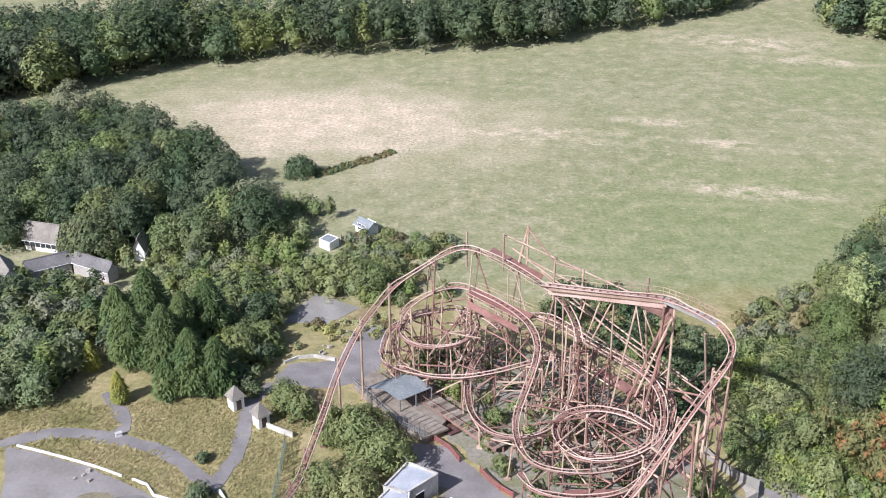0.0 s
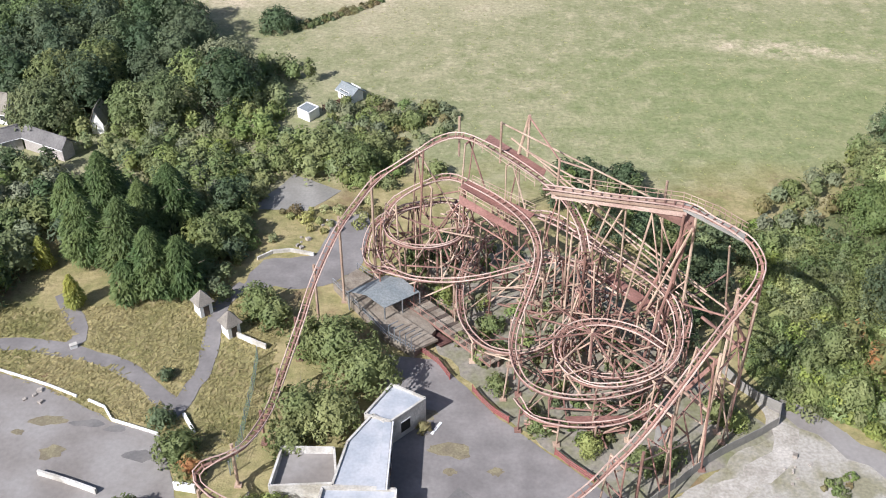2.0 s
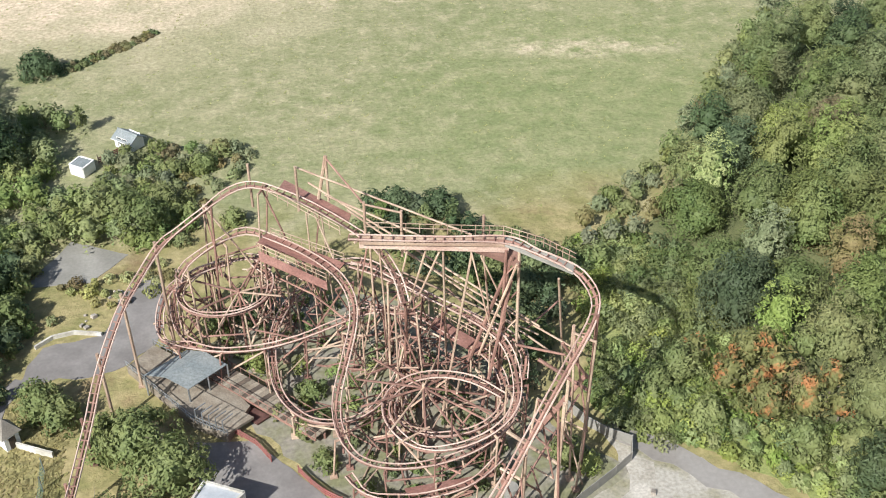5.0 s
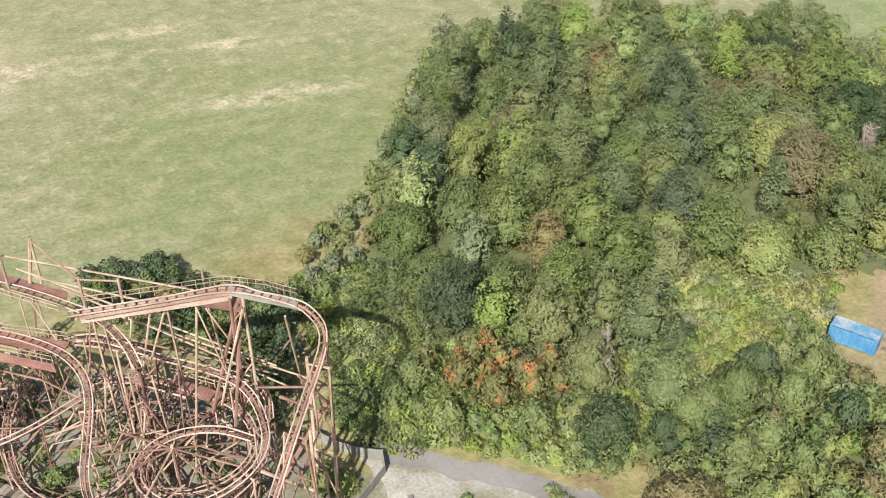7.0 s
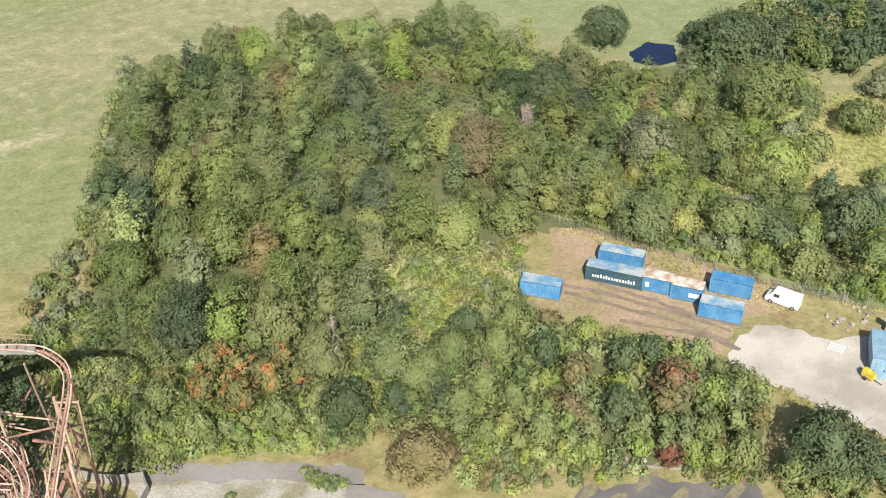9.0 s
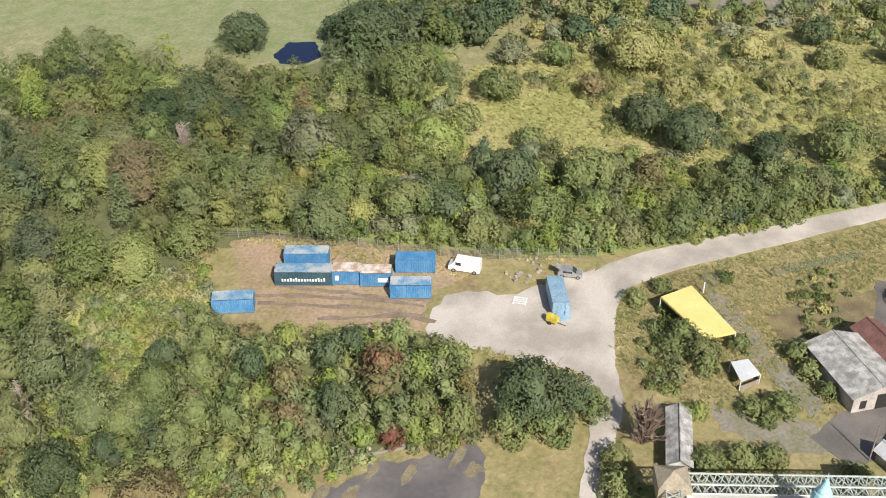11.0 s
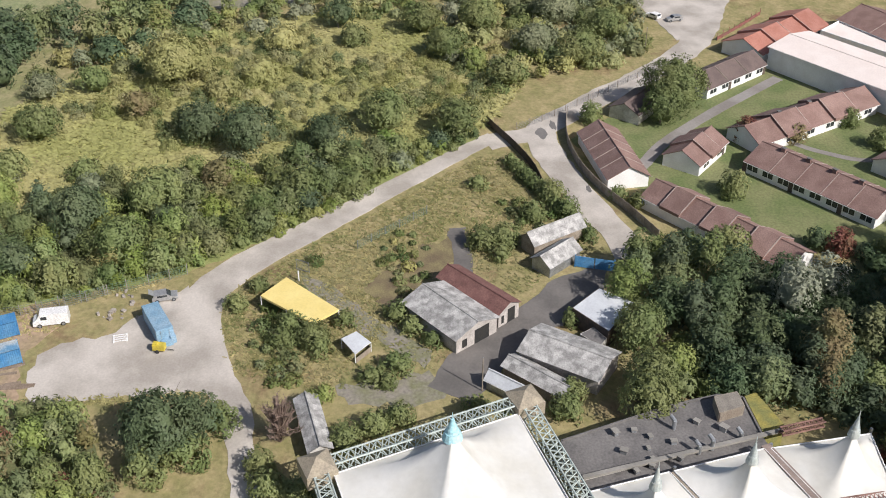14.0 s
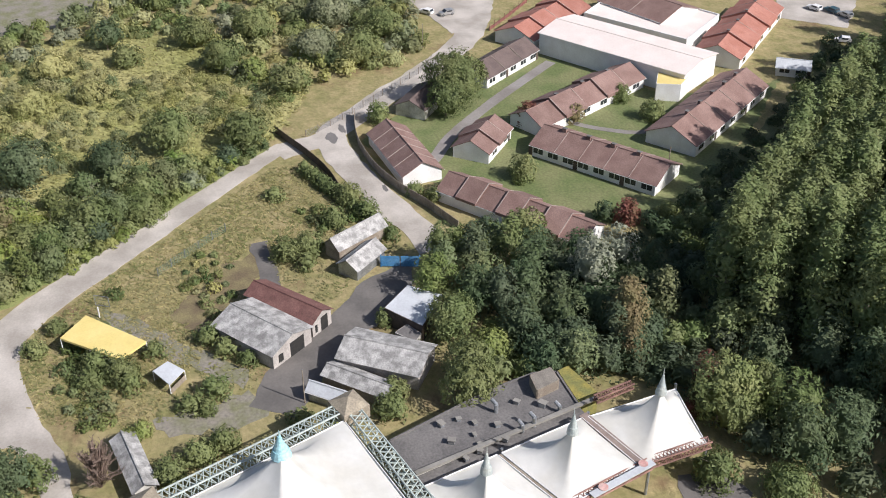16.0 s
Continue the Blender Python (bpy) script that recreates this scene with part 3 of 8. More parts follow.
def trunk_build(rng, R, H, base, dead=False):
    """A tapered trunk with limbs (and twigs on a dead tree)."""
    b = Build()
    r0 = 0.05 + 0.018 * H
    top = H * (0.9 if dead else 0.7)
    b.rod((0, 0, -0.2), (0, 0, base + 0.3), r0, 7, r0 * 0.8)
    b.f.append((7, 14, 15))
    b.rod((0, 0, base + 0.3), (rng.uniform(-0.3, 0.3), rng.uniform(-0.3, 0.3), top), r0 * 0.8, 6, r0 * 0.25)
    for i in range(46 if dead else 7):
        h = base * 0.8 + (top - base * 0.8) * (i + rng.random()) / (47 if dead else 8)
        a = rng.random() * 6.283
        ln = R * rng.uniform(0.55, 0.95) * (1.15 - 0.6 * h / top if dead else 1)
        e = Vector((math.cos(a) * ln, math.sin(a) * ln, h + ln * rng.uniform(0.3, 0.7)))
        k = len(b.v)
        b.rod((0, 0, h), e, r0 * 0.32, 5, r0 * 0.08)
        b.f.append((15, k, k + 1))
        if dead:
            for k in range(11):
                w = 0.2 + 0.07 * k
                p = Vector((0, 0, h)).lerp(e, w)
                q = p + Vector((rng.uniform(-1, 1), rng.uniform(-1, 1), rng.uniform(0.1, 1))) * ln * 0.33
                j = len(b.v)
                b.rod(p, q, 0.05, 3, 0.02)
                b.f.append((k, j, j + 1))
    return b


TREE_KINDS = {}


def tree(name, label, x, y, R, H, leaf="mid", kind="round", group="", size=0.42, density=0.58, seed=None, bark=None):
    """A tree or shrub as a thing: trunk and crown. Alike ones share their meshes by a few seeds."""
    pick = random.Random(round(x * 7.3 + y * 3.1))
    key = (name, leaf, kind, round(R), round(H / 2), (seed if seed is not None else pick.randrange(2)), size)
    turn, stretch = pick.uniform(0, 360), pick.uniform(0.93, 1.07)
    at = pose(x, y, 0, 0, 0, turn)
    if key not in TREE_KINDS:
        rng = np.random.default_rng(round(R * 137) + round(H * 1013) + len(kind) * 77 + key[5] * 5003)
        base = H * (0.12 if kind != "round" else (0.2 if H > 5 else 0.05))
        if kind == "cone":
            bl, sprays = conifer_sprays(rng, R, H, base * 0.4, size)
        else:
            bl = crown_blobs(rng, R, H, base, kind)
            sprays = leaves(rng, bl, size, density)
        ob = thing(name, label, "shrub" if H < 4 else "tree", at, group)
        part("trunk", trunk_build(random.Random(key[5]), R, H, base), bark or BARK, ob)
        part("crown", foliage_mesh("crown", bl, sprays, LEAF[leaf]), None, ob)
        TREE_KINDS[key] = (ob, R, H)
        return ob
    ob, R0, H0 = TREE_KINDS[key]
    c = copy_thing(ob, at @ Matrix.Diagonal((R / R0 * stretch, R / R0 / stretch, H / H0, 1)))
    c["label"] = label
    if group:
        c["group"] = group
    return c


def woodland(name, label, poly, gap, mix, seed, rs=(2.2, 3.6), hs=(5, 9), size=0.6, density=0.5, kind="round", clear=(), spire=0.14, patchy=None, floor=False):
    """Dense wood that nobody could count, one mesh a leaf colour."""
    rng, pick = np.random.default_rng(seed), random.Random(seed)
    xs, ys = [p[0] for p in poly], [p[1] for p in poly]
    pts, grid = [], {}
    tries = int((max(xs) - min(xs)) * (max(ys) - min(ys)) / gap ** 2 * 6)
    for _ in range(tries):
        x, y = pick.uniform(min(xs), max(xs)), pick.uniform(min(ys), max(ys))
        if not inside(x, y, poly) or any(inside(x, y, c) for c in clear):
            continue
        if patchy is not None and noise.noise((x * 0.1, y * 0.1, seed + 3)) < patchy:
            continue
        k = (int(x // gap), int(y // gap))
        if any((px - x) ** 2 + (py - y) ** 2 < gap * gap for i in (-1, 0, 1) for j in (-1, 0, 1) for px, py in grid.get((k[0] + i, k[1] + j), ())):
            continue
        grid.setdefault(k, []).append((x, y))
        pts.append((x, y))
    names, weights = [k for k in mix], [mix[k] for k in mix]
    bags = {k: ([], [], [], [], []) for k in names}
    for x, y in pts:
        # neighbours tend to be of one kind
        v = noise.noise((x * 0.04, y * 0.04, seed)) * 0.8 + 0.5 + pick.uniform(-0.45, 0.45)
        v, acc, leaf = min(max(v, 0), 0.999) * sum(weights), 0, names[-1]
        for k, w in zip(names, weights):
            acc += w
            if v < acc:
                leaf = k
                break
        swell = 0.75 + 0.5 * (noise.noise((x * 0.03, y * 0.03, seed + 7)) * 0.5 + 0.5)
        R, H = pick.uniform(*rs) * swell, pick.uniform(*hs) * swell
        solid = kind == "round" and H > 2
        if kind == "round" and pick.random() < spire:
            bl = crown_blobs(rng, R * 0.72, H * 1.18, H * 0.1, "column")
            solid = False
        else:
            bl = crown_blobs(rng, R, H, H * 0.05, kind)
        bl[:, 0] += x
        bl[:, 1] += y
        bags[leaf][0].append(bl)
        tri = leaves(rng, bl, size, density)
        # low leaves deep in a wood are few
        tri = tri[(tri[:, :, 2].mean(1) > 0.36 * H) | (rng.random(len(tri)) < (0.25 if H > 2.5 else 1))]
        bags[leaf][1].append(tri)
        own = np.array((pick.uniform(-0.15, 0.15), pick.uniform(-0.012, 0.022), pick.uniform(-0.15, 0.12)))
        bags[leaf][2].append(np.tile(own, (len(bl), 1)))
        bags[leaf][3].append(np.tile(own, (len(tri), 1)))
        bags[leaf][4].append(bl[:, 3] > (0.5 if solid else 2.0) * bl[:, 3].max())
    made = []
    if floor:
        # the default floor has canopy shade in its colour
        sheet(name + "_floor", poly, 0.02 if floor is True else 0.024 + 0.003 * (seed % 7), SHADEFLOOR if floor is True else floor, "green undergrowth under trees and brambles", "wood floor", 0.6, seed)
    for k in names:
        if bags[k][0]:
            me = foliage_mesh(name, np.vstack(bags[k][0]), np.vstack(bags[k][1]), LEAF[k], (np.vstack(bags[k][2]), np.vstack(bags[k][3]), np.concatenate(bags[k][4])))
            made.append(tagged(new(name, me), label.replace("*", k.replace("mid", "green").replace("lime", "light green").replace("grey", "grey-green").replace("heath", "yellow-olive")), "woodland", kind="stuff"))
    return made

# ---- ground ----
gm = Build()
cuts = [-1800, -600, -250, -100, 0, 100, 200, 300, 450, 800, 2200]
for i, x in enumerate(cuts):
    for y in cuts:
        gm.v.append((x, y, 0))
gm.f = [(i * 11 + j, (i + 1) * 11 + j, (i + 1) * 11 + j + 1, i * 11 + j + 1) for i in range(10) for j in range(10)]
tagged(new("ground", gm.mesh("ground", ground_material())), "rough pasture and scrub with dry straw patches", "ground", kind="structure")

# paved and bare ground, from the old park to the yard and the sheds
sheet("pavement", [(-60.6, 99.2), (-55.7, 97.9), (-47.4, 94.7), (-38.9, 89.9), (-37.5, 88.7), (-31.2, 86.8), (-28.5, 80.6), (-25.8, 72.9), (-52.1, 72.8)], 0.05, PADMAT, "bleached cracked tarmac pad with weeds", "tarmac pad", 0.15, 1)
ribbon("path_1", [(-62.8, 99.2), (-57.0, 101.7), (-52.6, 102.3), (-47.1, 101.3), (-41.4, 99.5), (-38.0, 98.0), (-34.4, 95.0), (-31.6, 92.1), (-28.8, 90.4)], 2.4, 0.06, TARMAC, "winding cracked tarmac footpath in grass", "path", 2)
ribbon("path_2", [(-29.9, 90.7), (-28.8, 94.0), (-27.8, 98.3), (-27.8, 102.7), (-28.0, 106.3), (-27.9, 109.9), (-25.1, 115.1)], 2.2, 0.07, TARMAC, "cracked tarmac footpath between gate kiosks", "path", 3)
ribbon("path_3", [(-46.4, 101.5), (-45.1, 103.8), (-47.6, 108.6), (-50.2, 112.4)], 2.2, 0.07, TARMAC, "side arm of a tarmac footpath", "path", 4)
sheet("concrete_slab", [(-27.1, 133.1), (-21.8, 142.6), (-13.8, 137.9), (-18.4, 132.4)], 0.06, CONCRETE, "bare concrete floor slab of a vanished hut", "slab", 0.15, 5)
sheet("lane", [(-25.8, 114.0), (-23.5, 120.2), (-16.4, 121.2), (-14.7, 127.8), (-12.2, 132.1), (-9.1, 132.4), (-8.9, 122.0), (-9.9, 117.8), (-13.0, 115.1), (-16.1, 114.1)], 0.05, TARMAC, "grey tarmac lane by the ride station", "lane", 0.4, 6)
sheet("plaza", [(-5.0, 100.6), (1.3, 99.5), (4.2, 95.7), (8.0, 90.6), (11.4, 87.0), (15.5, 83.0), (19.1, 79.5), (22.2, 75.7), (25.4, 71.8), (22.9, 67.2), (-11.4, 67.1), (-4.3, 84.3)], 0.05, TARMAC, "grey tarmac plaza below the coaster", "plaza", 0.2, 7)
sheet("coaster_ground", [(-4.9, 115.2), (5.8, 124.9), (20.0, 122.1), (32.1, 104.2), (34.9, 95.3), (36.3, 93.3), (40.0, 89.3), (41.6, 87.3), (21.4, 74.0), (19.5, 80.0), (11.4, 87.7), (6.0, 95.2), (1.7, 100.6)], 0.035, WEEDY, "dusty weedy ground under the coaster", "yard", 0.5, 8)
sheet("gravel_strip", [(41.0, 91.8), (44.4, 87.6), (43.4, 84.4), (40.8, 81.1), (35.6, 77.3), (30.6, 76.8), (34.0, 80.0), (38.4, 83.2), (41.2, 86.4), (40.9, 89.5)], 0.045, PALEDUST, "white gravel and rubble strip beside the wall", "gravel", 0.7, 9)
sheet("dusty_verge", [(40.6, 94.2), (43.8, 92.6), (47.1, 88.9), (50.6, 85.9), (54.3, 82.3), (57.3, 78.9), (61.7, 74.9), (60.5, 66.0), (22.0, 66.0), (21.0, 73.0), (31.3, 79.6), (40.4, 87.9)], 0.03, DUST, "dusty pale verge with weeds and debris", "verge", 0.8, 34)
ribbon("old_road", [(42.5, 92.3), (46.7, 88.3), (50.6, 84.0), (54.7, 80.1), (57.8, 76.2), (61.4, 70.8) , (59.1, 70.4), (62.5, 64.0)], 3.0, 0.06, PADMAT, "cracked old road under weeds", "road", 10, 0.5)
sheet("broken_yard", [(74.2, 48.8), (78.9, 49.7), (82.4, 46.8), (87.1, 44.2), (90.4, 39.0), (94.3, 34.1), (92.6, 32.1), (87.5, 30.9), (82.7, 30.5), (71.1, 48.7)], 0.05, WETMUD, "puddled broken tarmac yard", "yard", 0.9, 11)
sheet("dirt_yard", [(124.1, 89.8), (128.4, 84.5), (131.6, 73.9), (133.2, 60.8), (136.2, 49.9), (130.6, 48.4), (124.4, 52.3), (117.8, 51.9), (113.4, 50.7), (110.2, 63.4), (107.1, 72.7), (106.6, 77.6), (116.1, 83.1)], 0.04, DIRT, "rutted brown earth yard round the containers", "yard", 0.9, 12)
sheet("gravel_yard", [(117.4, 50.5), (123.2, 50.4), (125.8, 47.6), (127.8, 40.0), (132.2, 36.5), (136.6, 33.8), (139.4, 30.6), (114.7, 24.8), (112.2, 20.7), (110.2, 21.2), (113.3, 25.4), (113.5, 32.9), (112.9, 48.8)], 0.055, GRAVEL, "pale gravel yard with tyre marks", "yard", 0.6, 13)
ribbon("track_road", [(125.2, 27.8), (132.6, 28.3), (138.0, 27.0), (145.8, 21.2), (153.9, 12.4), (162.5, 3.1), (171.8, -6.8), (181.6, -17.4), (187.8, -24.3)], (7.6, 3.6), 0.07, GRAVEL, "pale gravel track along the wood", "road", 14, 0.16)
ribbon("shade_lane", [(125.3, 26.9), (119.9, 25.4), (114.9, 23.2), (109.1, 20.7), (101.3, 19.2), (94.1, 18.1), (84.8, 16.7)], (6.0, 2.1), 0.065, GRAVEL, "gravel lane running to the park", "lane", 15, 0.3)
ribbon("estate_road", [(142.0, -41.8), (148.8, -41.2), (158.7, -38.2), (169.7, -35.6), (181.2, -33.7), (189.3, -33.8), (195.2, -39.2), (205.5, -50.4), (217.4, -64.4), (233.3, -77.9), (255.2, -88.3)], (5.8, 7.4), 0.06, GRAVEL, "light tarmac road along the holiday village", "road", 16, 0.3)
ribbon("gate_link", [(184.8, -22.0), (187.0, -28.7), (188.8, -35.4)], 6.0, 0.05, GRAVEL, "gravel link through the gate", "road", 17, 0.3)
sheet("shed_yard", [(112.2, -5.9), (118.7, -9.3), (123.7, -15.2), (131.0, -22.8), (136.8, -27.8), (139.9, -34.3), (142.6, -37.0), (134.2, -36.1), (126.6, -29.8), (120.7, -20.5), (111.8, -15.3), (108.1, -11.5)], 0.05, DARKTARMAC, "dark tarmac yard between the sheds", "yard", 0.5, 18)
sheet("side_track", [(142.1, 13.2), (138.2, 8.2), (128.7, 1.0), (120.1, -7.1), (116.0, -5.7), (122.2, -0.0), (129.0, 6.7), (136.4, 12.1)], 0.045, WEEDY, "mossy strip of old tarmac", "track", 0.5, 19)
sheet("worn_ground", [(113.2, 7.0), (113.7, 0.9), (115.7, -6.4), (111.3, -8.9), (108.4, -4.6), (109.1, 5.1)], 0.04, WEEDY, "worn bare ground by the tent", "bare ground", 0.9, 20)
sheet("mossy_pad", [(136.6, 2.8), (145.6, -4.3), (152.5, -13.7), (145.9, -14.6), (139.0, -9.8), (136.2, -5.9), (131.0, -0.9)], 0.04, DARKMOSS, "mossy brown hardstanding", "hardstanding", 0.9, 21)
sheet("tent_pad", [(83.0, -56.4), (82.0, -61.5), (77.5, -64.0), (70.5, -58.5), (76.5, -54.0)], 0.05, DARKTARMAC, "dark tarmac pad beside the tents", "tarmac pad", 0.5, 93)
ribbon("shed_lane", [(153.5, -13.4), (146.2, -13.7), (139.5, -13.5), (131.4, -13.9), (127.6, -16.7)], 3.0, 0.06, DARKTARMAC, "dark tarmac lane by the maroon shed", "lane", 22, 0.3)
sheet("car_park", [(260.9, -69.6), (234.5, -73.9), (239.3, -84.4), (262.2, -95.6), (274.8, -70.2)], 0.07, GRAVEL, "pale tarmac car park", "car park", 0.3, 23)
sheet("hotel_yard", [(221.3, -156.3), (209.1, -169.6), (229.4, -187.3), (239.6, -169.4)], 0.05, GRAVEL, "pale tarmac yard behind the wings", "yard", 0.3, 24)
sheet("lawn", [(185.1, -39.2), (206.5, -62.4), (219.9, -79.1), (222.9, -93.2), (209.7, -95.1), (190.1, -105.7), (182.4, -120.9), (187.0, -136.4), (166.5, -117.0), (141.0, -85.8), (141.4, -71.6), (144.6, -61.2), (162.3, -51.1), (166.2, -45.7)], 0.03, LAWN, "mown green lawns between the bungalows", "lawn", 0.5, 25)
ribbon("garden_path_1", [(166.3, -45.2), (173.8, -51.3), (182.1, -57.4), (192.6, -68.3), (203.8, -81.6), (211.1, -90.7)], 2.6, 0.06, PADMAT, "paved garden path", "path", 26, 0.05)
ribbon("garden_path_2", [(181.3, -81.8), (176.1, -87.2), (172.1, -94.2), (173.2, -99.2)], 1.6, 0.06, PADMAT, "paved garden path between bungalows", "path", 27, 0.05)
sheet("pond", [(196.3, 123.2), (204.3, 123.4), (206.7, 117.7), (199.3, 112.2), (193.2, 114.4), (192.3, 119.4)], 0.02, WATER, "dark blue still pond with reedy edge", "pond", 0.4, 28)
ribbon("meadow_track", [(148.7, 80.2), (151.1, 74.5), (157.4, 68.4), (156.3, 64.4)], 2.4, 0.04, PADMAT, "worn track in the scrub", "path", 29, 0.4)
sheet("scrub_clearing", [(188.6, 70.2), (191.0, 63.6), (185.7, 55.0), (181.4, 50.4), (177.5, 55.2), (178.1, 63.4)], 0.03, DIRT, "dry grassy clearing", "clearing", 1.0, 30)
sheet("earthy_clearing", [(247.9, 5.2), (251.1, -3.0), (240.7, -7.3), (233.2, -3.4), (235.8, 2.0)], 0.03, DIRT, "bare earthy clearing in scrub", "clearing", 1.0, 31)

DIRTFIELD = [(326.2, 47.7), (303.1, 6.0), (281.0, 3.2), (269.1, 15.5), (264.9, 27.6), (264.7, 43.2)]
sheet("dirt_field", DIRTFIELD, 0.03, WEEDY, "bare brown earth field beyond the heath", "field", 1.0, 32)
# moss, dirt and repairs on the paved ground
STAIN = mat("dark_stained_tarmac", (0.15, 0.142, 0.138), (0.195, 0.182, 0.172), 0.4, 3, 0.85, amp=0.12)
for i, (x, y, rx, ry, m) in enumerate(((-44.8, 88.9, 2.6, 0.9, MOSS), (188.2, -33.7, 2.6, 1.1, STAIN), (191.5, -36.5, 2.0, 0.8, STAIN), (165.3, -39.0, 1.6, 0.5, STAIN), (-42.9, 83.8, 1.6, 1.2, MOSS), (-47.8, 86.9, 0.8, 0.5, MOSS), (-39.9, 88.4, 2.2, 0.7, STAIN), (-32.5, 83.3, 2.0, 1.0, STAIN), (-36.5, 87.5, 1.6, 0.6, STAIN), (3.4, 84.2, 3.0, 1.3, MOSS), (1.8, 84.5, 1.6, 0.6, MOSS), (3.1, 81.1, 0.8, 0.6, MOSS), (8.4, 81.1, 1.0, 0.7, MOSS), (0.2, 90.1, 1.6, 1.1, MOSS), (78.8, 48.8, 2.6, 0.8, MOSS), (85.6, 44.6, 3.2, 0.7, MOSS), (86.4, 40.1, 2.4, 0.8, MOSS), (91.4, 35.5, 2.6, 0.7, MOSS), (79.7, 45.3, 2.4, 1.0, MOSS), (89.9, 32.8, 1.5, 1.2, MOSS))):
    r = random.Random(i + 300)
    ring = [(x + rx * math.cos(k * 0.4488) * r.uniform(0.6, 1.2), y + ry * math.sin(k * 0.4488) * r.uniform(0.6, 1.2)) for k in range(14)]
    sheet("patch", ring, 0.062 + 0.005 * (i % 6), m, "dry moss and dirt patch on old tarmac" if m is MOSS else "damp dark stain on old tarmac", "patch", 0.0, i, 0.02, "structure")
sheet("tarmac_repair", [(1.4, 75.7), (4.1, 78.9), (8.5, 74.7), (6.2, 71.3)], 0.06, STAIN, "dark square repair in the plaza tarmac", "patch", 0.05, 33)

HEATHFLOOR = mat("rank_heath_grass", (0.30, 0.292, 0.12), (0.40, 0.36, 0.175), 0.12, 2.5, 0.95, bump=0.4)
sheet("heath_floor", [(153.8, 76.2), (188.8, 77.7), (206.4, 75.9), (236.2, 56.8), (256.9, 22.9), (261.4, -5.7), (211.6, -33.7), (190.0, -21.5), (181.8, -6.6), (171.0, 19.5), (166.3, 50.0)], 0.018, HEATHFLOOR, "rank yellow-green heath grass", "heath", 1.0, 90)

# ---- woods ----
woodland("far_treeline", "far * broadleaf tree belt edging the field",
         [(-123.1, 237.9), (-117.1, 245.4), (-97.6, 254.8), (-79.2, 275.2), (-47.5, 282.5), (-14.2, 285.5), (19.8, 292.6), (56.6, 308.9), (97.3, 336.9), (125, 372), (60, 345), (20, 325), (-60, 312), (-110, 300), (-190, 285)],
         5.8, {"dark": 8, "mid": 1.5}, 41, (3.8, 6), (13, 18), 0.8, 0.4)
woodland("far_copse", "far * copse at the field edge",
         [(121.4, 318.5), (127.1, 305.4), (136.8, 299.2), (158.1, 295.1), (183.7, 354.5), (133.5, 354.2)], 5.5, {"dark": 4, "mid": 3}, 42, (4, 6), (12, 16), 1.2, 0.45)
woodland("left_wood", "dense * wood beside the field",
         [(-113.4, 210.5), (-102.9, 210.6), (-94.9, 222.1), (-79.0, 224.2), (-57.0, 199.5), (-39.5, 178.4), (-33.6, 170.1), (-36.4, 159.9), (-50.5, 156.2), (-66.0, 155.0), (-72.8, 159.7), (-92.1, 159.6)],
         5.8, {"dark": 6, "mid": 3, "olive": 1.5, "grey": 0.6}, 43, (4.2, 6.0), (8, 12.5), 0.48, 0.48, spire=0.0)
woodland("corner_wood", "tall dark * trees at the field corner", [(-127.8, 237.4), (-116.8, 246.5), (-98.9, 246.6), (-100.5, 261.3), (-135.2, 295.0), (-152.5, 295.0)], 5.5, {"dark": 5, "olive": 1}, 44, (4.5, 6.5), (12, 15), 1.0, 0.45)
woodland("park_scrub", "tangled * scrub on the edge of the old park",
         [(-66.8, 156.2), (-51.7, 159.8), (-37.6, 166.0), (-34.3, 180.8), (-20.6, 174.0), (-19.7, 163.6), (-23.2, 156.4), (-18.9, 155.3), (-9.1, 149.7), (-8.8, 143.4), (-17.4, 139.3), (-21.8, 143.3), (-29.2, 139.2), (-32.8, 131.6), (-38.8, 143.2), (-50.3, 145.2)],
         2.7, {"mid": 5, "olive": 4, "lime": 1.5, "grey": 0.3}, 45, (1.5, 2.6), (2.2, 4.4), 0.48, 0.45, clear=([(-25.9, 151.2), (-26.6, 170.2), (-18.5, 175.5), (-9.3, 175.6), (-8.5, 159.2), (-16.9, 155.7)],))
woodland("lane_brush", "* brush beside the lane", [(-34.1, 117.7), (-31.4, 138.8), (-25.6, 130.5), (-26.4, 121.2), (-27.1, 115.1), (-25.7, 108.7), (-30.7, 112.5)], 2.4, {"mid": 4, "dark": 3, "olive": 2}, 72, (1.3, 2.2), (1.8, 4.2), 0.45, 0.45)
woodland("wood_edge", "pale * scrub along the field edge", [(114.1, 203.4), (90.8, 176.7), (76.1, 156.0), (60.9, 141.1), (48.6, 133.7), (49.9, 122.4), (63.9, 133.0), (81.9, 149.7), (96.2, 170.1)], 3.0, {"olive": 4, "grey": 2.5, "brown": 1.5, "mid": 3}, 73, (1.3, 2.3), (1.8, 4.0), 0.5, 0.45)
woodland("gravel_weeds", "* weeds on the rubble strip", [(39.2, 80.0), (43.3, 78.3), (48.0, 81.0), (53.5, 80.1), (58.5, 76.5), (60.0, 70.0), (33.0, 70.0), (34.4, 75.8)], 0.75, {"mid": 3, "lime": 2, "olive": 4, "brown": 1.5}, 74, (0.3, 0.9), (0.15, 0.6), 0.34, 0.35, spire=0.0, patchy=0.2)
